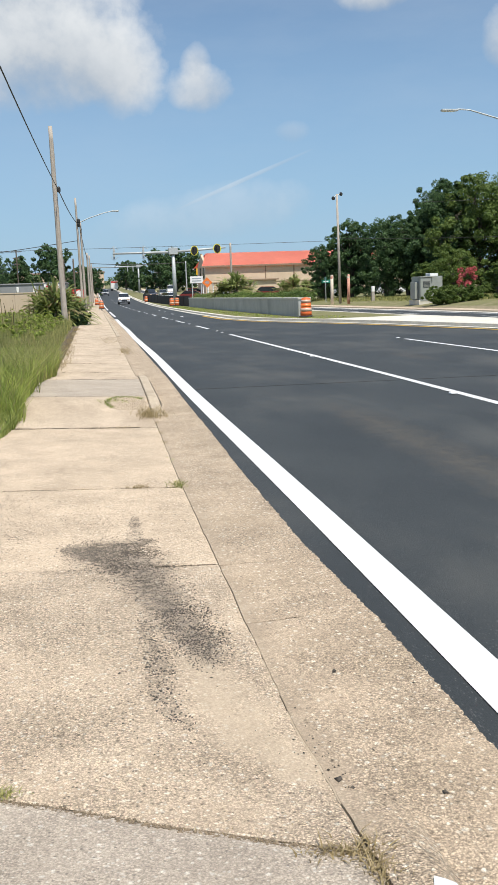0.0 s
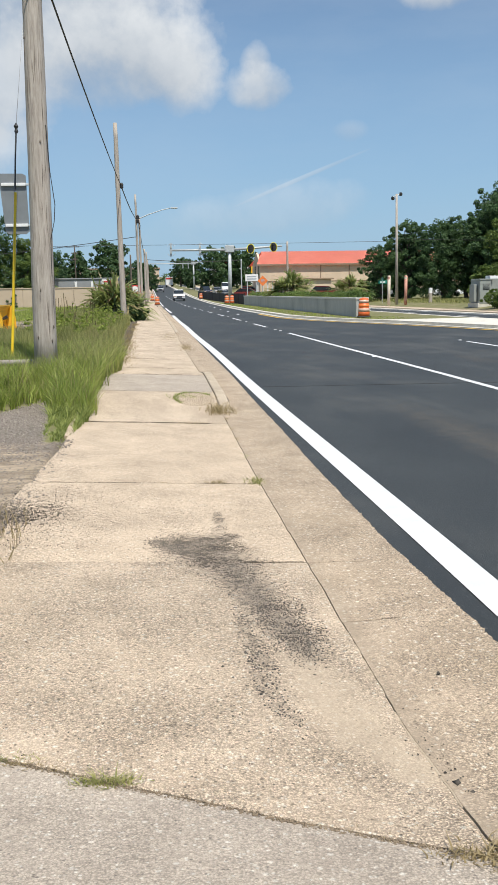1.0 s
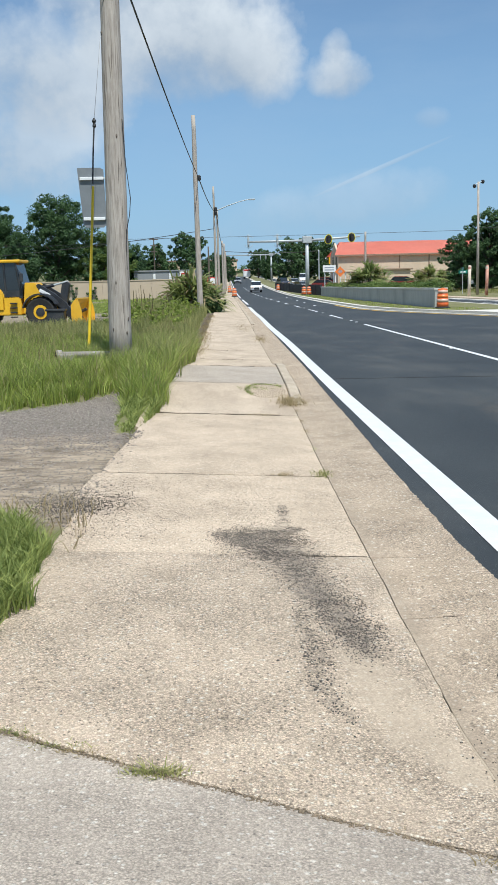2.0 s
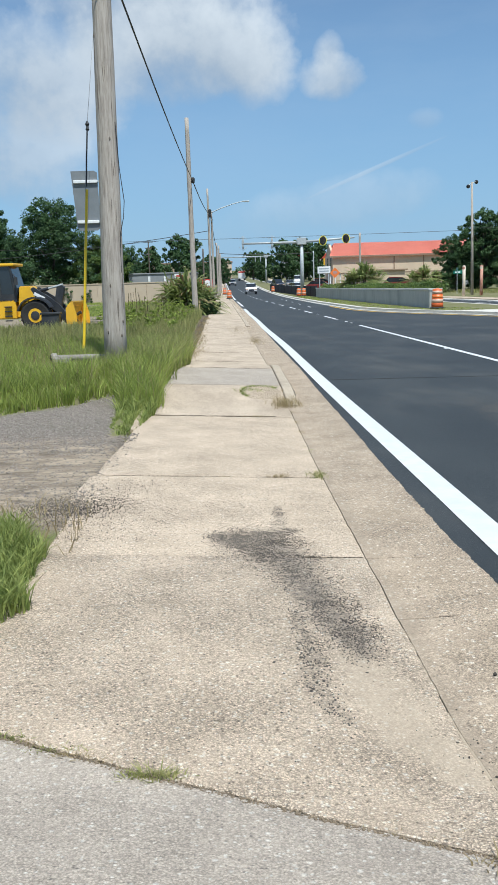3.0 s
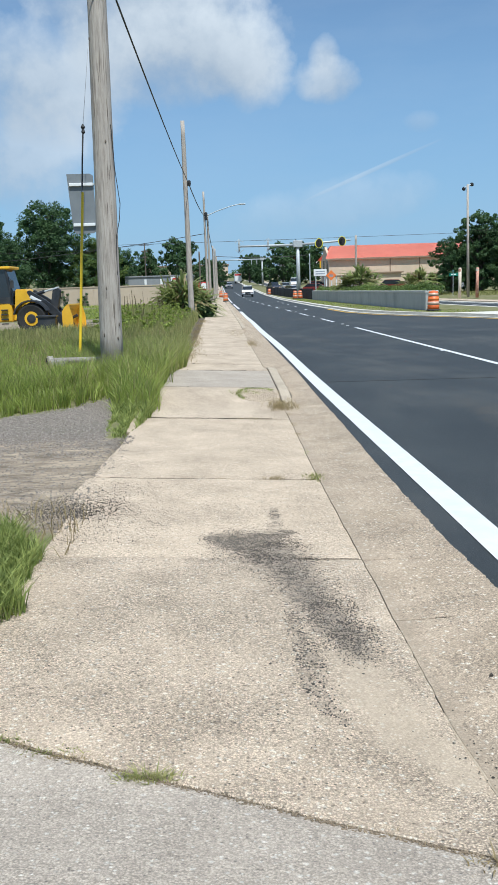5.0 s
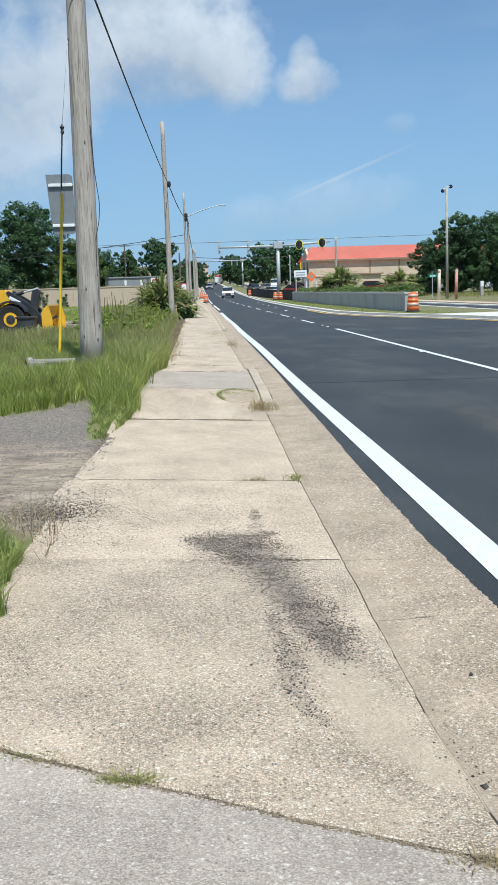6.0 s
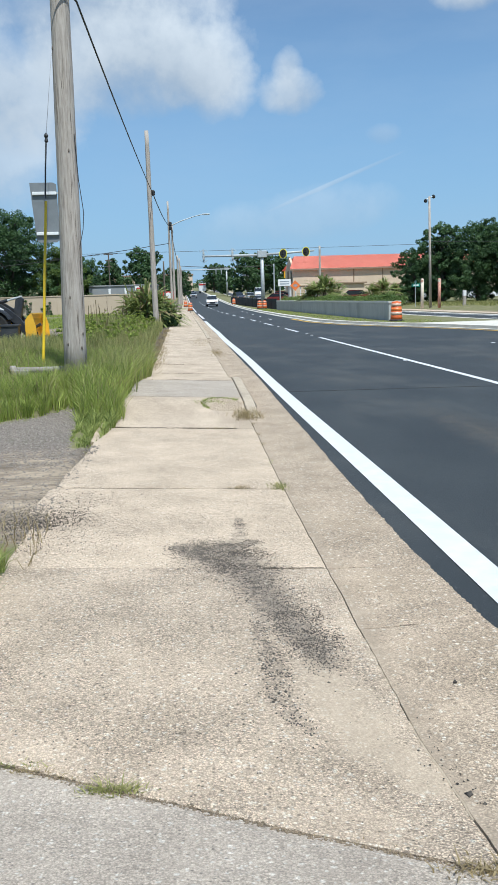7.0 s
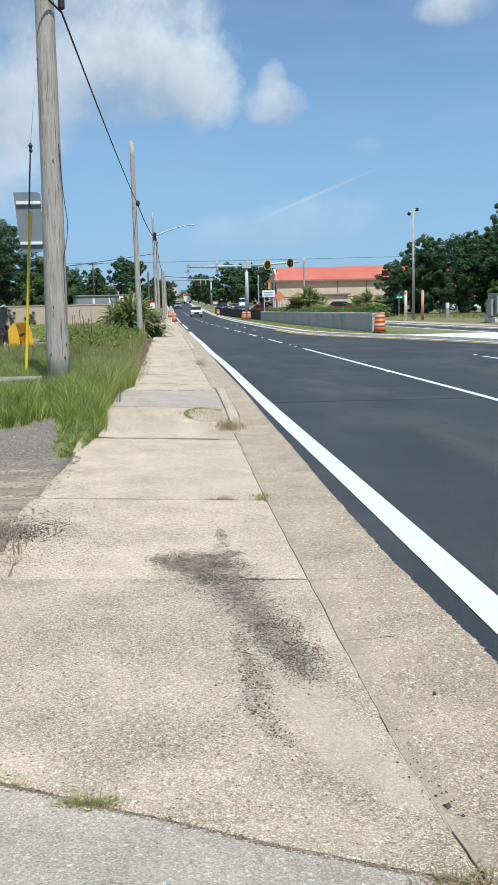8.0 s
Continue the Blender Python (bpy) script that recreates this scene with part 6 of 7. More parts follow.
def tree(seed, height, radius, leaves, material, name="tree", size=0.24, low=0.12, clumps=60, trunk=0.25, lobes=12):
    """A tree in its own space: trunk, limbs, and a crown of leafy clumps gathered into uneven lobes."""
    rng = np.random.default_rng(seed)
    t = new(name)
    t.empty_display_size = 0.2
    bm = B()
    fork = height * (low + 0.15)
    tube(bm, [(0, 0, -0.3), (0.05 * radius, 0, fork * 0.5), (0, 0.05 * radius, fork), (0.1, 0, height * 0.6), (0, 0, height * 0.82)], [trunk * 1.3, trunk, trunk * 0.85, trunk * 0.45, trunk * 0.1], 10)
    masses = []
    for k in range(lobes):
        s = (k + 0.5) / lobes
        half = math.sqrt(max(0.05, 1 - (2 * (s * 0.86 + 0.14) - 1) ** 2))
        a = k * 2.399 + rng.uniform(-0.6, 0.6)
        r = radius * half * rng.uniform(0.30, 0.70)
        masses.append(np.array([r * math.cos(a), r * math.sin(a), height * (low + 0.06 + (0.82 - low) * s), radius * rng.uniform(0.32, 0.50)]))
    centres = []
    for k in range(clumps):
        m = masses[k % lobes]
        way = rng.normal(size=3) + np.array([0, 0, 0.35])
        way /= np.linalg.norm(way)
        if k % 5 == 0:                                       # leaves deep inside the lobe
            reach, spread = m[3] * rng.uniform(0.0, 0.45), m[3] * 0.55
        elif k % 11 == 0:                                    # twigs that stand out
            reach, spread = m[3] * rng.uniform(0.98, 1.07), radius * rng.uniform(0.06, 0.10)
        else:
            reach, spread = m[3] * rng.uniform(0.6, 1.05), radius * rng.uniform(0.06, 0.14)
        c = m[:3] + way * reach * np.array([1, 1, 0.85])
        centres.append((float(c[0]), float(c[1]), max(float(c[2]), height * low * 0.6), float(spread)))
    for m in masses:
        start = Vector((0, 0, max(fork * 0.7, m[2] * 0.55)))
        end = Vector(m[:3])
        tube(bm, [start, start.lerp(end, 0.5) + Vector((0, 0, 0.04 * height)), end], [trunk * 0.38, trunk * 0.25, trunk * 0.10], 6)
    for c in centres[1::4]:
        m = min(masses, key=lambda q: (q[0] - c[0]) ** 2 + (q[1] - c[1]) ** 2 + (q[2] - c[2]) ** 2)
        tube(bm, [Vector(m[:3]), Vector(c[:3])], [trunk * 0.10, trunk * 0.03], 4)
    part("trunk", bm, M_BARK, t)
    part("crown", leaf_cloud(rng, centres, leaves // clumps, size, "crown", material), material, t)
    return t


def planted(ob, x, y, scale, turn, label, category="tree", group="", squash=1.0, z=None):
    c = copy_thing(ob, pose(x, y, land_z(x, y) if z is None else z, 0, 0, turn))
    c.scale = (scale, scale, scale * squash)
    return tagged(c, label, category, group)


oaks = [tree(11, 10, 5.2, 42000, M_LEAF, size=0.12, low=0.06, clumps=330, lobes=22), tree(12, 11, 4.6, 40000, M_LEAF, size=0.12, low=0.06, clumps=320, lobes=20), tree(13, 9, 5.0, 42000, M_LEAF2, size=0.115, low=0.05, clumps=320, lobes=20), tree(14, 10, 3.9, 36000, M_LEAF, size=0.12, low=0.02, clumps=300, lobes=20),
        tree(15, 10, 5.0, 10000, M_LEAF, size=0.26, low=0.05, clumps=220, lobes=18), tree(16, 10, 4.2, 9000, M_LEAF, size=0.26, low=0.05, clumps=210, lobes=17)]     # the last two stand far off
used = set()


def grow(kind, x, y, scale, turn, label, group, squash=1.0):
    if kind not in used:
        used.add(kind)
        ob = oaks[kind]
        ob.matrix_basis = pose(x, y, land_z(x, y), 0, 0, turn)
        ob.scale = (scale, scale, scale * squash)
        return tagged(ob, label, "tree", group)
    return planted(oaks[kind], x, y, scale, turn, label, "tree", group, squash)


RIGHT = "trees beyond the far footpath"
for kind, x, y, s, turn, sq in ((3, 24.2, 90, 0.48, 10, 1.05), (3, 27.2, 90, 0.82, 110, 1.0), (0, 30.0, 87, 0.80, 130, 1.0), (1, 32.0, 86, 0.80, 200, 0.98), (1, 34.4, 83, 0.98, 300, 1.06), (2, 37.0, 80, 1.14, 20, 1.10), (0, 36.0, 88, 0.97, 20, 1.08),
                                (2, 32.6, 76, 0.55, 80, 0.85), (0, 41.0, 80, 1.02, 95, 1.08), (1, 46.0, 78, 1.1, 260, 1.0), (2, 39.5, 71, 0.82, 170, 0.9), (3, 25.6, 96, 0.6, 70, 1.0), (3, 50, 80, 1.2, 0, 1.0), (0, 29.0, 96, 0.7, 15, 1.0)):
    grow(kind, x, y, s, turn, "broad dark green oak with dense low crown" if kind != 2 else "lighter green leafy tree with dense crown", RIGHT, sq)
LEFT = "trees behind the vacant lot"
for kind, x, y, s, turn, sq in ((0, -17.2, 92, 1.02, 0, 1.0), (1, -23.5, 90, 0.92, 50, 0.95), (0, -29, 92, 1.1, 120, 1.0), (2, -12.8, 94, 0.72, 200, 1.0), (3, -20, 86, 0.7, 20, 0.9), (1, -35, 96, 1.1, 10, 1.0), (0, -10.5, 98, 0.55, 90, 1.0), (3, -26, 84, 0.6, 160, 1.0)):
    grow(kind, x, y, s, turn, "broad dark green oak behind the tan wall", LEFT, sq)
FARTREES = "distant roadside trees"
for kind, x, y, s, turn, sq in ((4, -6.5, 150, 0.85, 0, 1.0), (5, -12, 155, 0.75, 50, 0.95), (5, -18, 150, 0.7, 120, 1.0), (5, 0.2, 215, 0.72, 200, 1.0), (4, -4, 200, 0.6, 20, 1.0), (4, 17.5, 235, 1.15, 10, 1.0), (5, 22.5, 240, 1.2, 70, 1.0), (5, 13.5, 260, 0.9, 90, 1.0), (4, 28, 250, 1.1, 140, 1.0),
                                (5, 12.2, 330, 1.1, 30, 1.0), (5, 16, 360, 1.1, 60, 1.0), (4, -3, 300, 0.9, 0, 1.0), (4, -40, 150, 1.0, 33, 1.0), (5, -30, 160, 0.8, 77, 1.0)):
    grow(kind, x, y, s, turn, "distant dark green tree beside the road", FARTREES, sq)


def frond_plant(seed, count, length, rise_by, droop, width, split, name, material, dry=0.12, trunk=0.0):
    """Arching fronds from one or more crowns; split: fan leaflets on each."""
    rng = np.random.default_rng(seed)
    t = new(name)
    t.empty_display_size = 0.2
    green, brown = ([], []), ([], [])
    for k in range(count):
        verts, faces = brown if rng.uniform() < dry else green
        a = rng.uniform(0, 2 * math.pi)
        el = rng.uniform(0.05, 1.45)
        L = length * rng.uniform(0.7, 1.15)
        root = np.array([rng.normal() * 0.12 * length, rng.normal() * 0.12 * length, trunk + rise_by * rng.uniform(0, 1)])
        for m2 in range(split):
            da = (m2 - (split - 1) / 2) * 0.16 if split > 1 else 0.0
            prev = None
            for s in range(6):
                u = s / 5
                r = L * u * math.cos(el) * (1.0 if split == 1 else 1.0)
                z = L * u * math.sin(el) - droop * L * u * u * (0.6 + 0.5 * math.cos(el))
                aa = a + da * min(1.0, max(0.0, (u - 0.3) * 2.2))
                c = root + np.array([r * math.cos(aa), r * math.sin(aa), z])
                w = width * (math.sin(math.pi * min(1.0, 0.12 + 0.88 * (1 - u))) if split == 1 else (0.3 if u < 0.4 else 1 - u * 0.9))
                side = np.array([-math.sin(aa), math.cos(aa), 0.25]) * w
                i = len(verts)
                verts += [tuple(c - side), tuple(c + side)]
                if prev is not None:
                    faces.append((prev, prev + 1, i + 1, i))
                prev = i
    for (verts, faces), mat, nm in ((green, material, "fronds"), (brown, M_DRYFROND, "dry_fronds")):
        if faces:
            part(nm, raw_mesh(nm, verts, faces, mat), mat, t, "" if nm == "fronds" else "dry straw-coloured fronds")
    if trunk:
        bm = B()
        tube(bm, [(0, 0, -0.2), (0.03, 0, trunk * 0.6), (0, 0, trunk + 0.2)], [0.2, 0.17, 0.15], 10)
        part("trunk", bm, M_BARK, t)
    return t


bush = frond_plant(31, 230, 1.55, 0.9, 0.45, 0.055, 1, "yucca_bush", M_FROND, 0.2)
bush.matrix_basis = pose(-1.75, 47.0, 0.45)
bush.scale = (1.15, 1.15, 1.2)
tagged(bush, "large spiky yucca-like bush beside the footpath", "bush", "spiky bushes")
for x, y, s, turn in ((-2.4, 47.6, 1.0, 80), (-1.15, 47.4, 0.98, 170), (-1.7, 46.4, 0.8, 250), (-0.75, 48.2, 0.78, 300), (-2.2, 48.3, 1.15, 20)):
    planted(bush, x, y, s, turn, "large spiky yucca-like bush beside the footpath", "bush", "spiky bushes", 1.0, 0.25)
low_shrub = tree(41, 0.9, 0.9, 5200, M_LEAF, "shrub", 0.09, 0.05, 40, 0.04)
low_shrub.matrix_basis = pose(-1.2, 46.4, 0.1)
tagged(low_shrub, "dense dark green shrub under the spiky bush", "shrub", "verge shrubs")
planted(low_shrub, -1.9, 46.3, 0.9, 60, "dense dark green shrub under the spiky bush", "shrub", "verge shrubs", 1.0, 0.1)
planted(low_shrub, -0.65, 47.3, 0.85, 120, "dense dark green shrub under the spiky bush", "shrub", "verge shrubs", 1.0, 0.1)

palm = frond_plant(32, 64, 2.1, 0.4, 0.40, 0.10, 7, "palm", M_FROND, 0.1, 1.2)
palm.matrix_basis = pose(12.6, 77, 0.5)
tagged(palm, "short fan palm behind the median wall", "palm", "fan palms")
for x, y, s, turn in ((14.0, 80, 0.85, 60), (11.6, 78, 0.8, 130), (21.0, 90, 1.0, 200), (20.3, 92, 0.8, 300), (22.3, 91, 0.8, 20)):
    planted(palm, x, y, s, turn, "short fan palm behind the median wall", "palm", "fan palms", 1.0, 0.3)
hedge_plant = tree(42, 0.95, 0.95, 6000, M_LEAF2, "hedge", 0.07, 0.02, 46, 0.03)
hedge_plant.matrix_basis = pose(22.1, 54.5, 0.35)
tagged(hedge_plant, "clipped rounded green hedge shrub", "hedge", "clipped hedges")
for x, y, s, turn in ((22.7, 54, 1.05, 40), (23.6, 54.2, 1.0, 90), (24.6, 54.4, 0.95, 150), (25.2, 55.5, 0.9, 10), (26.1, 52, 1.15, 200), (27.3, 51.6, 1.15, 250), (28.6, 51.2, 1.2, 300), (30.2, 51, 1.2, 20), (32, 51, 1.2, 77)):
    planted(hedge_plant, x, y, s, turn, "clipped rounded green hedge shrub", "hedge", "clipped hedges")
shrub_big = tree(43, 2.6, 1.5, 7000, M_LEAF2, "shrub", 0.11, 0.1, 50, 0.05)
shrub_big.matrix_basis = pose(28.2, 58, 0.4)
tagged(shrub_big, "loose green garden shrub behind the hedge", "shrub", "garden shrubs")
planted(shrub_big, 31.0, 58, 1.1, 100, "loose green garden shrub behind the hedge", "shrub", "garden shrubs")
planted(shrub_big, 26.0, 66, 1.1, 10, "loose green garden shrub under the oaks", "shrub", "garden shrubs")
flower = tree(44, 2.4, 1.0, 2200, M_LEAF2, "flowering_shrub", 0.10, 0.1, 26, 0.04)
rng0 = np.random.default_rng(9)
part("blossom", leaf_cloud(rng0, [(rng0.normal() * 0.6, rng0.normal() * 0.6, rng0.uniform(1.2, 2.5), 0.3) for _ in range(16)], 70, 0.09, "blossom", M_PINK), M_PINK, flower, "bright pink blossom")
flower.matrix_basis = pose(25.5, 57, 0.4)
flower.scale = (0.8, 0.8, 0.85)
tagged(flower, "shrub covered with bright pink blossom", "shrub")

# ---- grass, weeds, pebbles ----


def blades(name, rng, xy, height, width, lean, material, label, category="grass", z_of=None, tip=0.15):
    """Bent grass blades with a root at each xy."""
    n = len(xy)
    z0 = np.array([(z_of or land_z)(float(x), float(y)) for x, y in xy])
    h = height if isinstance(height, np.ndarray) else np.full(n, height)
    h = h * rng.uniform(0.55, 1.2, n)
    a = rng.uniform(0, 2 * np.pi, n)
    out = h * rng.uniform(0.1, 1.0, n) * lean
    w = width * rng.uniform(0.6, 1.3, n)
    fa = rng.uniform(0, 2 * np.pi, n)
    sx, sy = np.cos(fa) * w, np.sin(fa) * w
    dx, dy = np.cos(a) * out, np.sin(a) * out
    x, y = xy[:, 0], xy[:, 1]
    rows2 = []
    for u, ww in ((0.0, 1.0), (0.55, 0.8), (1.0, tip)):
        cx, cy, cz = x + dx * u * u, y + dy * u * u, z0 - 0.01 + h * (u - 0.25 * lean * u * u)
        rows2.append(np.stack([cx - sx * ww, cy - sy * ww, cz], 1))
        rows2.append(np.stack([cx + sx * ww, cy + sy * ww, cz], 1))
    v = np.stack(rows2, 1).reshape(-1, 3)
    base = np.arange(n)[:, None] * 6
    q = np.concatenate([base + [0, 1, 3, 2], base + [2, 3, 5, 4]], 1).reshape(-1)
    me = bpy.data.meshes.new(name)
    me.vertices.add(len(v))
    me.vertices.foreach_set("co", v.ravel())
    me.loops.add(len(q))
    me.loops.foreach_set("vertex_index", q)
    me.polygons.add(2 * n)
    me.polygons.foreach_set("loop_start", np.arange(0, len(q), 4))
    me.update(calc_edges=True)
    me.materials.append(material)
    return tagged(new(name, me), label, category, kind="stuff")


def scatter(rng, n, x0, x1, y0, y1, keep):
    xy = np.stack([rng.uniform(x0, x1, n), rng.uniform(y0, y1, n)], 1)
    good = np.array([keep(float(x), float(y)) for x, y in xy])
    return xy[good]


rng = np.random.default_rng(5)
verge_edge = lambda y: -0.945 + 0.16 * smooth_step(8.6, 10.0, y) + 0.13 * smooth_step(12.5, 16.5, y) - 0.10 * smooth_step(18, 22, y) + 0.12 * noise.noise((0, y * 0.8, 1)) - 0.12 * smooth_step(22, 26, y)


def patchy(x, y, s=0.5):
    return noise.noise((x * s, y * s, 11)) * 0.5 + 0.5


tall = scatter(rng, 165000, -6.5, -0.3, 8.0, 21, lambda x, y: x < verge_edge(y) and in_gravel(x, y) < 0.30 + 0.25 * patchy(x, y, 3.0) and y > 7.9 and (y > 9.4 or x > -1.6) and not (18.9 < y < 20.2 and x < -2.6))
hts = np.array([(0.08 + 0.30 * patchy(x, y, 0.7) + 0.36 * patchy(x + 40, y, 3.2) + 0.20 * math.exp(-((x + 1.6) / 0.7) ** 2 - ((y - 14.5) / 3.0) ** 2)) * (1 - 0.88 * math.exp(-((x + 2.45) / 0.85) ** 2 - ((y - 14.6) / 1.5) ** 2)) for x, y in tall])
hts = hts * np.array([(0.30 + 0.70 * smooth_step(9.2, 11.2, y)) * (0.6 if in_gravel(float(x), float(y) - 0.55) > 0.35 else 1.0) * (1 - 0.62 * math.exp(-((x + 1.8) / 0.42) ** 2 - ((y - 14.0) / 1.0) ** 2)) for x, y in tall])


def tufted(xy, cell, pull):
    """Draws roots towards the tufts they belong to."""
    key = np.floor(xy / cell)
    jit = np.stack([np.modf(np.abs(np.sin(key[:, 0] * 12.9898 + key[:, 1] * 78.233) * 43758.5453))[0], np.modf(np.abs(np.sin(key[:, 0] * 39.346 + key[:, 1] * 11.135) * 24634.6345))[0]], 1)
    middle = (key + 0.2 + 0.6 * jit) * cell
    return xy + (middle - xy) * pull * (0.3 + 1.1 * jit[:, :1])


tall = tufted(tall, 0.19, 0.36)
low = np.array([y < 10.4 + 0.5 * noise.noise((x * 3, y, 1)) for x, y in tall])
straw = rng.uniform(size=len(tall)) < np.array([0.20 + 0.45 * smooth_step(-2.6, -0.9, x) * smooth_step(11.0, 15.0, y) for x, y in tall])
blades("tall_grass", rng, tall[~low & ~straw], hts[~low & ~straw], 0.0055, 0.65, M_GRASS, "tall bright green grass on the verge")
blades("yellowing_grass", rng, tall[~low & straw], hts[~low & straw] * 1.1, 0.0045, 0.6, M_TALLGRASS, "tall yellowing grass on the verge")
blades("low_grass", rng, tall[low], hts[low] * 0.8, 0.0055, 1.0, M_LOWGRASS, "short dark green grass at the gravel's corner")
tall2 = scatter(rng, 70000, -7.5, -0.9, 20, 44, lambda x, y: x < verge_edge(y) - 0.1 and (y < 29.5 or x > -4.0))
hts = np.array([0.05 + 0.35 * patchy(x, y, 0.5) + 0.38 * patchy(x + 20, y, 2.2) + 0.45 * math.exp(-((x + 2.9) / 1.0) ** 2 - ((y - 34) / 9) ** 2) for x, y in tall2])
blades("tall_weeds", rng, tall2, hts, 0.009, 0.4, M_TALLGRASS, "tall yellowish weeds and grass on the verge")
lot = scatter(rng, 60000, -26, -5.5, 13, 72, lambda x, y: patchy(x, y, 0.25) > 0.3 and not (18.9 < y < 20.2) and not (30.8 < y < 46 and patchy(x, y, 0.8) < 0.62))
blades("lot_grass", rng, lot, np.array([0.10 + 0.16 * patchy(x, y, 0.6) for x, y in lot]), 0.014, 0.6, M_GRASS, "short green grass on the vacant lot")
clump = scatter(rng, 22000, -2.6, -0.75, 3.2, 5.2, lambda x, y: x < -0.98 + 0.14 * noise.noise((y * 3, 0, 2)) - 0.5 * max(0, y - 4.6) and patchy(x, y, 2.0) > 0.15)
blades("grass_clump", rng, clump, np.array([0.10 + 0.12 * patchy(x, y, 2.0) for x, y in clump]), 0.004, 0.9, M_LOWGRASS, "low green grass clump beside the footpath")
dry = scatter(rng, 500, -2.4, -0.85, 4.5, 5.7, lambda x, y: patchy(x, y, 2.5) > 0.3)
blades("dry_grass", rng, dry, 0.16, 0.003, 1.0, M_DRYGRASS, "dry straw-coloured grass beside the footpath")
stalks = tufted(scatter(rng, 60, -3.6, -1.9, 27, 40, lambda x, y: patchy(x, y, 0.9) > 0.35), 0.7, 0.6)
blades("weed_stalks", rng, stalks, np.array([0.7 + 1.0 * patchy(x, y, 2) for x, y in stalks]), 0.016, 0.10, M_STALK, "tall dark seed stalks above the weeds", "weeds", tip=0.7)
shoots = []
for x, y in tufted(scatter(rng, 150, -3.7, -1.3, 25, 41, lambda x, y: patchy(x, y, 0.6) > 0.40), 0.8, 0.5):
    top = 0.30 + 0.95 * patchy(x, y, 1.4)
    shoots += [(x + 0.05 * rng.normal(), y, land_z(x, y) + top * f, 0.13 * (1.2 - f)) for f in (0.25, 0.45, 0.65, 0.85, 1.0)]
tagged(new("leafy_weeds", leaf_cloud(rng, shoots, 55, 0.034, "leafy_weeds", M_GRASS, 0.3)), "bushy pale green leafy weeds on the verge", "weeds", kind="stuff")
stems = scatter(rng, 5000, -6.5, -0.5, 10.5, 30, lambda x, y: x < verge_edge(y) - 0.05 and in_gravel(x, y) < 0.3 and patchy(x, y, 1.1) > 0.45)
blades("seed_stems", rng, stems, np.array([0.38 + 0.3 * patchy(x, y, 1.5) for x, y in stems]), 0.0032, 0.45, M_DRYGRASS, "thin straw-coloured seed stems in the grass")
far_verge = scatter(rng, 26000, 19, 48, 55, 96, lambda x, y: x > follow(FAR_EDGE, y) + 4.2 + 1.2 * patchy(x, y, 0.4))
blades("far_grass", rng, far_verge, 0.22, 0.03, 0.6, M_TALLGRASS, "sunlit yellowish grass beyond the footpath")
med = scatter(rng, 9000, 8.2, 12.4, 40.5, 112, lambda x, y: follow(MEDIAN_L, y) + 0.5 < x < (10.42 - 0.05 if y > 44.5 else follow(MEDIAN_R, y) - 0.6))
blades("median_grass", rng, med, 0.07, 0.02, 0.7, M_GRASS, "short grass along the foot of the wall", z_of=lambda x, y: rise(y) + 0.142)
# creepers over the soil and the coping of the raised wall
rngp = np.random.default_rng(17)
creep = []
for k in range(620):
    y = rngp.uniform(45.6, 97)
    x = rngp.uniform(10.95, 12.2)
    lush = patchy(x * 2, y, 0.5)
    if x < 12.3 - 0.02 * (97 - y) * 0.3 and lush > 0.3:
        creep.append((x, y, 1.05 + 0.50 * lush * rngp.uniform(0.1, 1.0), 0.16 + 0.22 * lush))
tagged(new("planter_weeds", leaf_cloud(rngp, creep, 90, 0.055, "planter_weeds", M_LEAF2, 0.8)), "low green creepers growing inside the raised wall", "weeds", kind="stuff")
plants = scatter(rng, 1500, 10.7, 12.2, 46.5, 96, lambda x, y: patchy(x, y, 0.9) > 0.5)
blades("planter_grass", rng, plants, np.array([0.15 + 0.45 * patchy(x, y, 1.9) for x, y in plants]), 0.02, 0.7, M_GRASS, "thin grass among the creepers inside the wall", "grass", z_of=lambda x, y: 0.98)
# dark ivy on the tan wall
ivy = [(x + rngp.normal() * 0.16, 71.86, z, 0.13) for x, top in ((-14.6, 1.9), (-13.4, 1.2), (-12.9, 1.9), (-12.2, 1.9), (-11.0, 1.3), (-10.6, 1.6), (-17.5, 1.8), (-18.4, 1.5), (-8.2, 1.2)) for z in np.arange(0.25, top, 0.22)]
tagged(new("wall_ivy", leaf_cloud(rngp, ivy, 60, 0.055, "wall_ivy", M_LEAF, 0.2)), "dark ivy strands hanging over the tan wall", "ivy", kind="stuff")



def tuft(x, y, n, h, spread, material, label, stretch=(1.0, 1.0)):
    xy = np.stack([x + rng.normal(size=n) * spread * stretch[0], y + rng.normal(size=n) * spread * stretch[1]], 1)
    return blades("weed_tuft", rng, xy, h, 0.0028, 1.3, material, label, "weed", z_of=lambda a, b: walk_z(a, b) - 0.005)


G_LABEL, D_LABEL = "small green weed tuft in a pavement joint", "dry brown grass tuft in a pavement joint"
crack_y = lambda x: 2.333 - 0.448 * x - 0.075 * max(0.0, x)
tuft(-0.235, crack_y(-0.235), 190, 0.05, 0.036, M_TALLGRASS, G_LABEL, (1.3, 0.35))
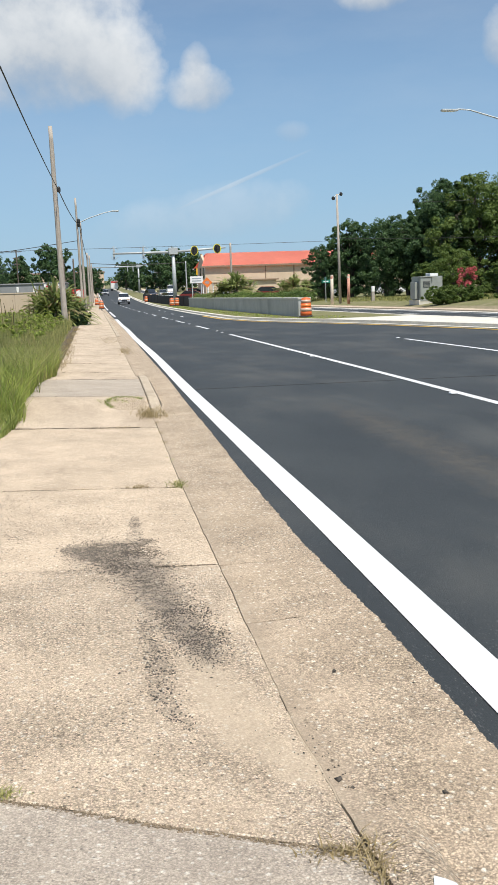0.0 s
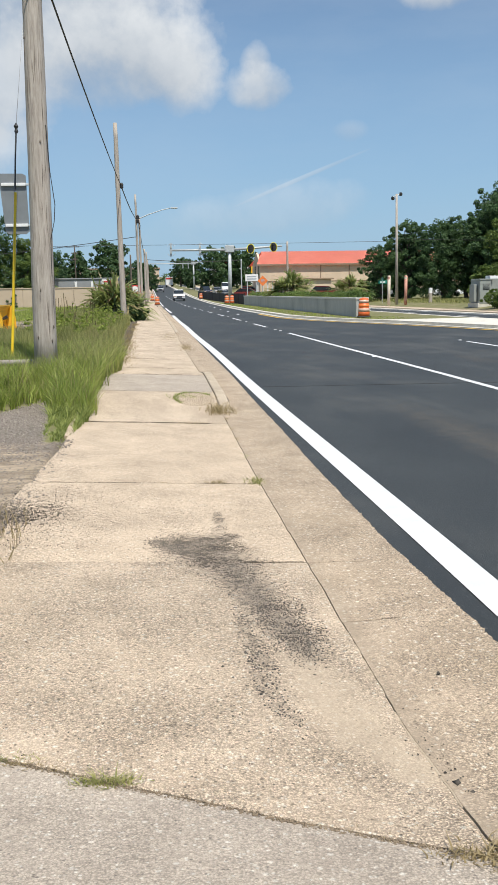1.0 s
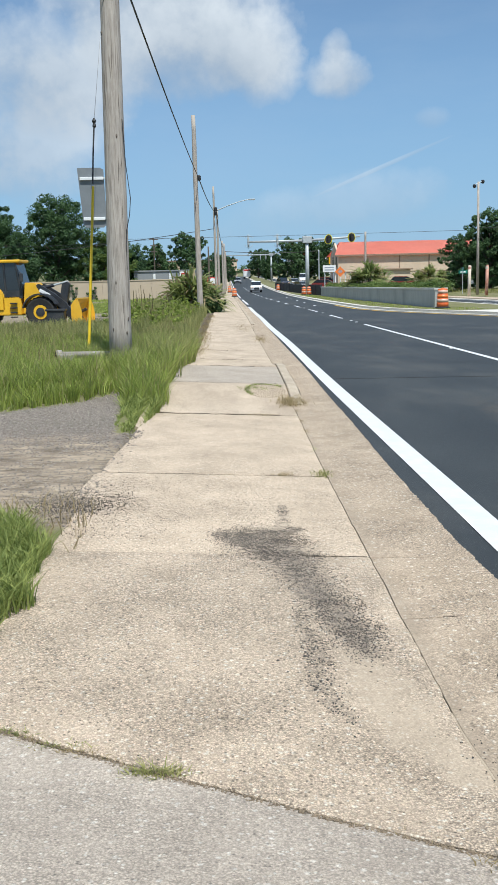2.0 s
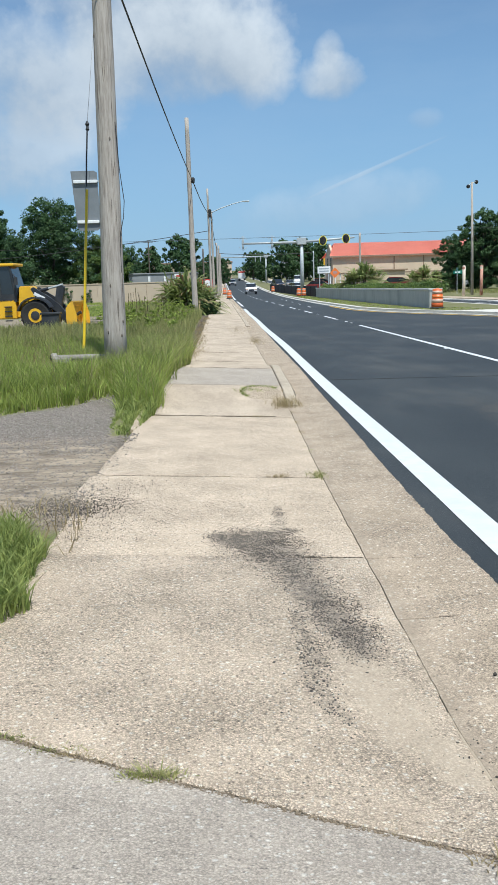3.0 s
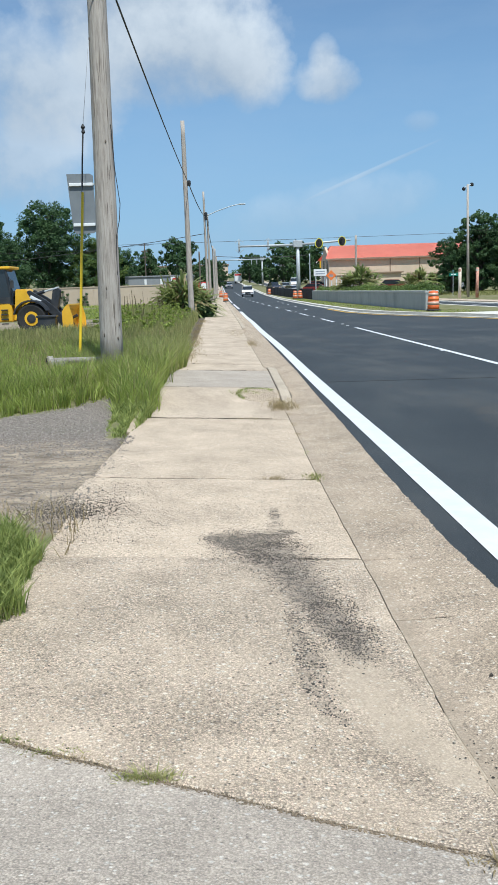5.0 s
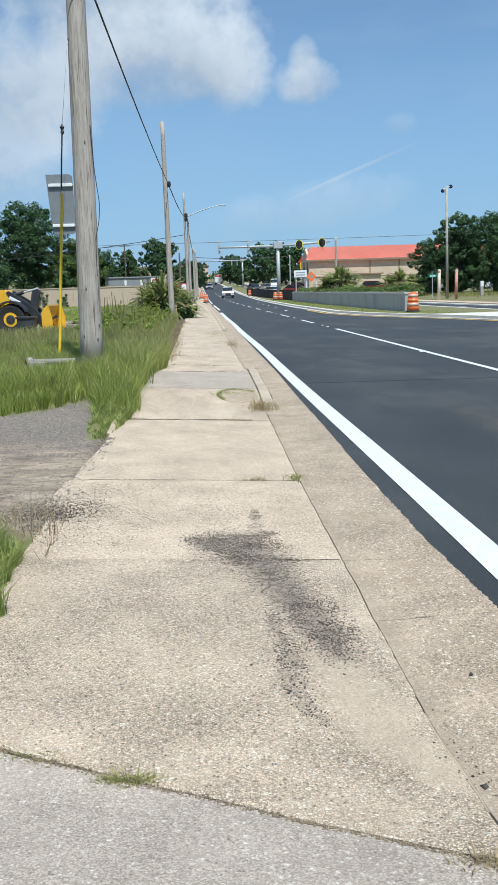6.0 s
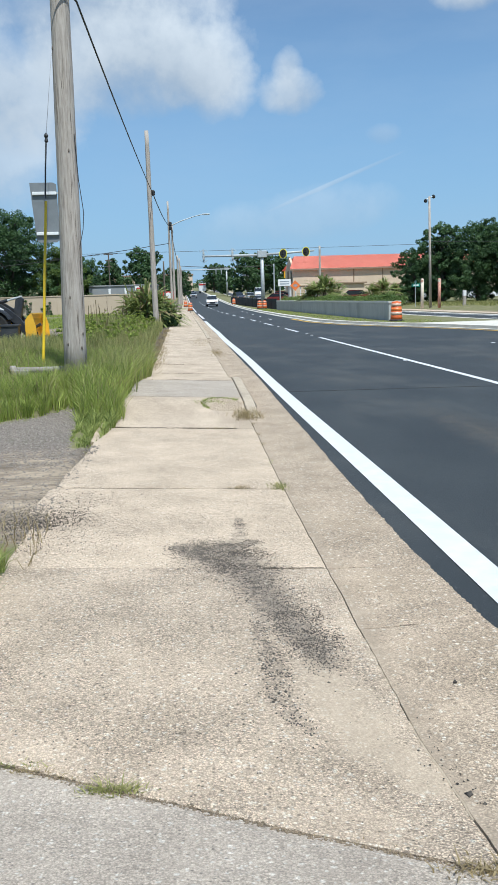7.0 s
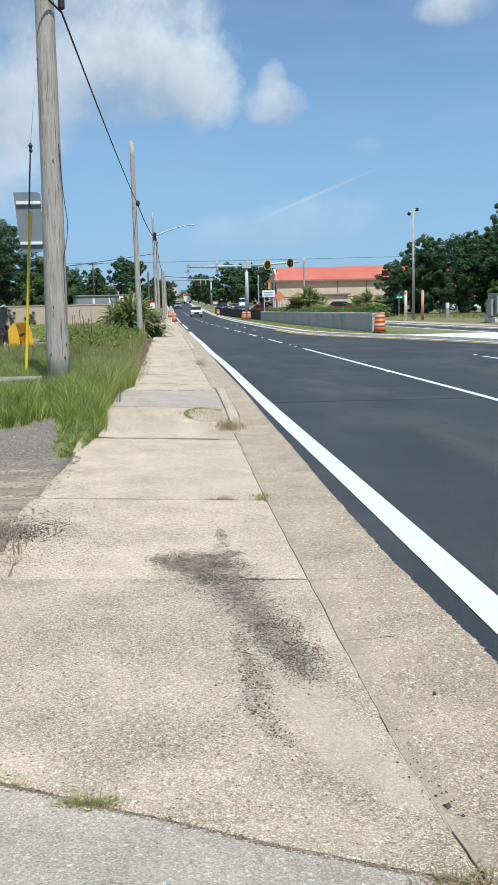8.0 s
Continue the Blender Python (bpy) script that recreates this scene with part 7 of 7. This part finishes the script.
for x, n, h, sp, mat in ((-0.42, 60, 0.022, 0.04, M_DRYGRASS), (-0.50, 110, 0.03, 0.04, M_DRYGRASS), (-0.58, 110, 0.03, 0.04, M_TALLGRASS), (-0.66, 60, 0.025, 0.03, M_DRYGRASS), (-0.76, 90, 0.035, 0.04, M_TALLGRASS), (-0.15, 30, 0.018, 0.03, M_DRYGRASS), (0.05, 24, 0.014, 0.05, M_DRYGRASS), (0.25, 30, 0.015, 0.05, M_DRYGRASS), (0.45, 70, 0.02, 0.05, M_DRYGRASS), (0.33, 60, 0.016, 0.05, M_DRYGRASS), (0.56, 70, 0.018, 0.04, M_DRYGRASS), (-0.9, 90, 0.03, 0.05, M_DRYGRASS)):
    tuft(x, crack_y(x), n, h, sp, mat, D_LABEL, (1.5, 0.25))
tuft(0.73, 1.945, 170, 0.05, 0.045, M_DRYGRASS, D_LABEL, (1.2, 0.5))
tuft(0.80, 1.87, 190, 0.055, 0.035, M_DRYGRASS, D_LABEL, (0.6, 1.7))
tuft(0.755, 6.78, 150, 0.065, 0.05, M_TALLGRASS, G_LABEL, (0.7, 1.4))
tuft(0.44, 6.74, 70, 0.05, 0.05, M_DRYGRASS, D_LABEL, (1.1, 0.4))
tuft(0.02, 6.72, 40, 0.03, 0.03, M_DRYGRASS, D_LABEL, (1.4, 0.3))
tuft(0.80, 7.9, 50, 0.03, 0.03, M_GRASS, G_LABEL, (0.4, 2))
tuft(0.80, 11.0, 520, 0.12, 0.10, M_DRYGRASS, D_LABEL, (0.9, 1.6))
tuft(0.38, 10.0, 160, 0.04, 0.09, M_DRYGRASS, D_LABEL, (1.0, 0.5))
for x in (-0.85, -0.5, 0.1, 0.62):
    tuft(x, 10.0 + 0.08 * x, 50, 0.03, 0.05, M_DRYGRASS, D_LABEL, (1.6, 0.3))
for y in (9.6, 10.4, 8.9, 12.0):
    tuft(seam_x(y) + 0.01, y, 60, 0.035, 0.025, M_DRYGRASS, "dry brown weeds along the gutter joint", (0.5, 3.0))
tuft(0.95, 24.5, 300, 0.12, 0.10, M_DRYGRASS, D_LABEL, (0.8, 8))
tuft(0.60, 31.0, 400, 0.08, 0.2, M_DRYGRASS, D_LABEL, (1.0, 8))

for x, y in ((-0.62, 24), (-0.7, 27), (-0.75, 31), (-0.72, 35), (-0.68, 40), (-0.6, 20)):
    tuft(x, y, 420, 0.10, 0.12, M_DRYGRASS, "dry grass along the footpath's edge", (0.8, 9))
def pebbles(name, rng, xy, size, material, label, z_of):
    """Little angular stones, joined into one heap."""
    n = len(xy)
    z0 = np.array([z_of(float(x), float(y)) for x, y in xy])
    shape = np.array([(1, 0, 0), (-0.9, 0.2, 0), (0.1, 1, 0), (-0.1, -1, 0), (0, 0, 0.8), (0, 0, -0.5)], float)
    tri = np.array([(0, 2, 4), (2, 1, 4), (1, 3, 4), (3, 0, 4), (2, 0, 5), (1, 2, 5), (3, 1, 5), (0, 3, 5)])
    s = size * rng.uniform(0.4, 1.5, (n, 1, 1)) * rng.uniform(0.6, 1.3, (n, 6, 3))
    a = rng.uniform(0, 2 * np.pi, n)
    v = shape[None] * s
    vx = v[:, :, 0] * np.cos(a)[:, None] - v[:, :, 1] * np.sin(a)[:, None] + xy[:, :1]
    vy = v[:, :, 0] * np.sin(a)[:, None] + v[:, :, 1] * np.cos(a)[:, None] + xy[:, 1:]
    vz = v[:, :, 2] + z0[:, None]
    v = np.stack([vx, vy, vz], 2).reshape(-1, 3)
    q = (np.arange(n)[:, None, None] * 6 + tri[None]).reshape(-1)
    me = bpy.data.meshes.new(name)
    me.vertices.add(len(v))
    me.vertices.foreach_set("co", v.ravel())
    me.loops.add(len(q))
    me.loops.foreach_set("vertex_index", q)
    me.polygons.add(len(q) // 3)
    me.polygons.foreach_set("loop_start", np.arange(0, len(q), 3))
    me.update(calc_edges=True)
    me.materials.append(material)
    return tagged(new(name, me), label, "gravel", kind="stuff")


crumbs = scatter(rng, 125000, -0.30, 0.74, 2.7, 5.9, lambda x, y: rng.uniform() < 1.25 * max(0.0, stain_at(x, y) - 0.14) * (0.1 + 1.5 * patchy(x, y, 7.0)) * (0.55 + 0.7 * math.exp(-((y - 4.95) / 0.22) ** 2) + 0.5 * math.exp(-((y - 3.7) / 0.25) ** 2)))
pebbles("asphalt_crumbs", rng, crumbs, 0.0037, M_CRUMB, "fine dark asphalt crumbs strewn over the footpath", walk_z)
hole = np.array([(0.53 + 0.27 * r * math.cos(a), 11.82 + 0.50 * r * math.sin(a)) for r, a in zip(np.sqrt(rng.uniform(0, 1, 1500)), rng.uniform(0, 2 * math.pi, 1500))])
pebbles("gravel", rng, hole, 0.011, M_SILT, "pale gravel filling a broken hole in the footpath", walk_z)
rim = np.array([(0.53 + rng.uniform(0.85, 1.1) * 0.27 * math.cos(a), 11.82 + rng.uniform(0.85, 1.1) * 0.50 * math.sin(a)) for a in rng.uniform(0.6, 3.9, 420)] + [(0.42 + 0.10 * rng.normal(), 11.95 + 0.08 * rng.normal()) for _ in range(110)])
blades("weed_tuft", rng, rim, 0.05, 0.0045, 1.2, M_LOWGRASS, "low weeds round a broken hole in the footpath", "weed", z_of=walk_z)
field = scatter(rng, 120000, -0.98, 0.76, 2.5, 6.9, lambda x, y: rng.uniform() < 0.13 * math.exp(-((y - 5.5) / 0.55) ** 2 - ((x + 0.25) / 0.75) ** 2) * (0.2 + 1.6 * patchy(x, y, 5.0)) + 0.004)
pebbles("asphalt_crumbs", rng, field, 0.0031, M_CRUMB, "scattered fine asphalt crumbs on the footpath", walk_z)
lumps = scatter(rng, 11000, 0.1, 0.6, 2.65, 4.0, lambda x, y: rng.uniform() < 0.15 * smooth_step(0.3, 0.9, along(TAILS[1], x, y) + 0.6) * smooth_step(0.42, 0.62, patchy(x, y, 9.0)) * (1.3 - 0.5 * smooth_step(2.9, 3.6, y)) + 0.003)
pebbles("asphalt_crumbs", rng, lumps, 0.0058, M_CRUMB, "dark asphalt crumbs strewn over the footpath", walk_z)
stones = scatter(rng, 60000, -5.0, -0.85, 4.9, 11.8, lambda x, y: in_gravel(x, y) * (0.16 + 0.84 * smooth_step(7.2, 9.8, y + 0.5 * noise.noise((x, y * 3, 2)))) > rng.uniform(0.1, 1.0))
pebbles("gravel", rng, stones, 0.0115, M_PEBBLE, "loose grey gravel on the entrance", land_z)
spill = scatter(rng, 2200, -1.1, -0.2, 4.9, 6.6, lambda x, y: rng.uniform() < math.exp(-((x + 0.95) / 0.35) ** 2))
pebbles("gravel", rng, spill, 0.0042, M_CRUMB, "loose gravel spilled onto the footpath", walk_z)
heap = scatter(rng, 30000, -1.9, -0.55, 4.9, 6.5, lambda x, y: rng.uniform() < math.exp(-((x + 1.08) / 0.28) ** 2 - ((y - 5.65 - 0.2 * (x + 1.1)) / 0.28) ** 2) * (0.4 + 1.0 * patchy(x, y, 6.0)))
pebbles("gravel", rng, heap, 0.0044, M_CRUMB, "dark loose gravel spilled at the footpath's edge", lambda x, y: max(walk_z(x, y), land_z(x, y)))
grit = scatter(rng, 16000, -4.5, -0.95, 5.2, 8.6, lambda x, y: in_gravel(x, y) > 0.4 and patchy(x * 0.6, y * 2, 2.0) > 0.42)
pebbles("gravel", rng, grit, 0.006, M_PEBBLE, "fine grit on the bare soil of the entrance", land_z)
debris = np.array([(x, crack_y(x) + rng.normal() * 0.008) for x in rng.uniform(-0.95, 0.74, 900)])
pebbles("joint_debris", rng, debris, 0.0042, M_GRIT, "brown grit lying along a pavement joint", lambda x, y: walk_z(x, y) - 0.002)
for y0, half, n, size in ((10.0, 0.035, 1300, 0.0065), (15.15, 0.05, 260, 0.008), (6.72, 0.012, 420, 0.0035), (17.6, 0.05, 60, 0.009), (12.5, 0.02, 60, 0.006), (20.1, 0.06, 60, 0.010)):
    xs = rng.uniform(-0.9 if y0 < 14 else -0.55, 0.78, n)
    line = np.array([(x, y0 + (rng.normal() * 0.5 + 0.6 * noise.noise((x * 6, y0, 2))) * half) for x in xs if rng.uniform() < 0.45 + 1.3 * noise.noise((x * 3.5, y0, 4))])
    pebbles("joint_debris", rng, line, size, M_CRACK, "dark soil lying in a pavement joint", lambda x, y: walk_z(x, y) - 0.001)
short = np.array([(x, 4.652 + rng.normal() * 0.006) for x in rng.uniform(0.46, 0.765, 110)])
pebbles("joint_debris", rng, short, 0.0035, M_CRACK, "dark soil lying in a pavement joint", lambda x, y: walk_z(x, y) - 0.002)
rubble = scatter(rng, 420, -6.2, -3.4, 33, 44, lambda x, y: patchy(x, y, 0.8) > 0.45)
pebbles("rubble", rng, rubble, 0.09, M_PEBBLE, "broken pale concrete rubble on the lot", land_z)
grits = scatter(rng, 500, 0.72, 1.0, 2.0, 2.9, lambda x, y: rng.uniform() < 0.9 * math.exp(-((x - 0.83) / 0.04) ** 2 - ((y - 2.45) / 0.16) ** 2) + 0.03)
pebbles("leaf_litter", rng, grits, 0.0032, M_CRUMB, "dark grit and leaf litter at the kerb's end", lambda x, y: rise(y) + 0.004 + kerb_height(y) * 0.8)
bits = np.array([(1.034, 3.12), (1.30, 2.94), (1.13, 2.22), (0.84, 2.36), (0.865, 2.30), (0.82, 2.42)])
pebbles("leaf_litter", rng, bits, 0.012, M_CRUMB, "dark dead leaves on the gutter", lambda x, y: 0.006)

# line of woods that closes the horizon
rngw = np.random.default_rng(21)
woods = leaf_cloud(rngw, [(x, 620 + 60 * rngw.uniform(), rise(620) - 6 + 9 * rngw.uniform(), 7.0) for x in np.arange(-320, 420, 5.0)], 160, 1.1, "far_woods", M_LEAF)
tagged(new("far_woods", woods), "dark line of woods on the horizon", "woods", kind="stuff")
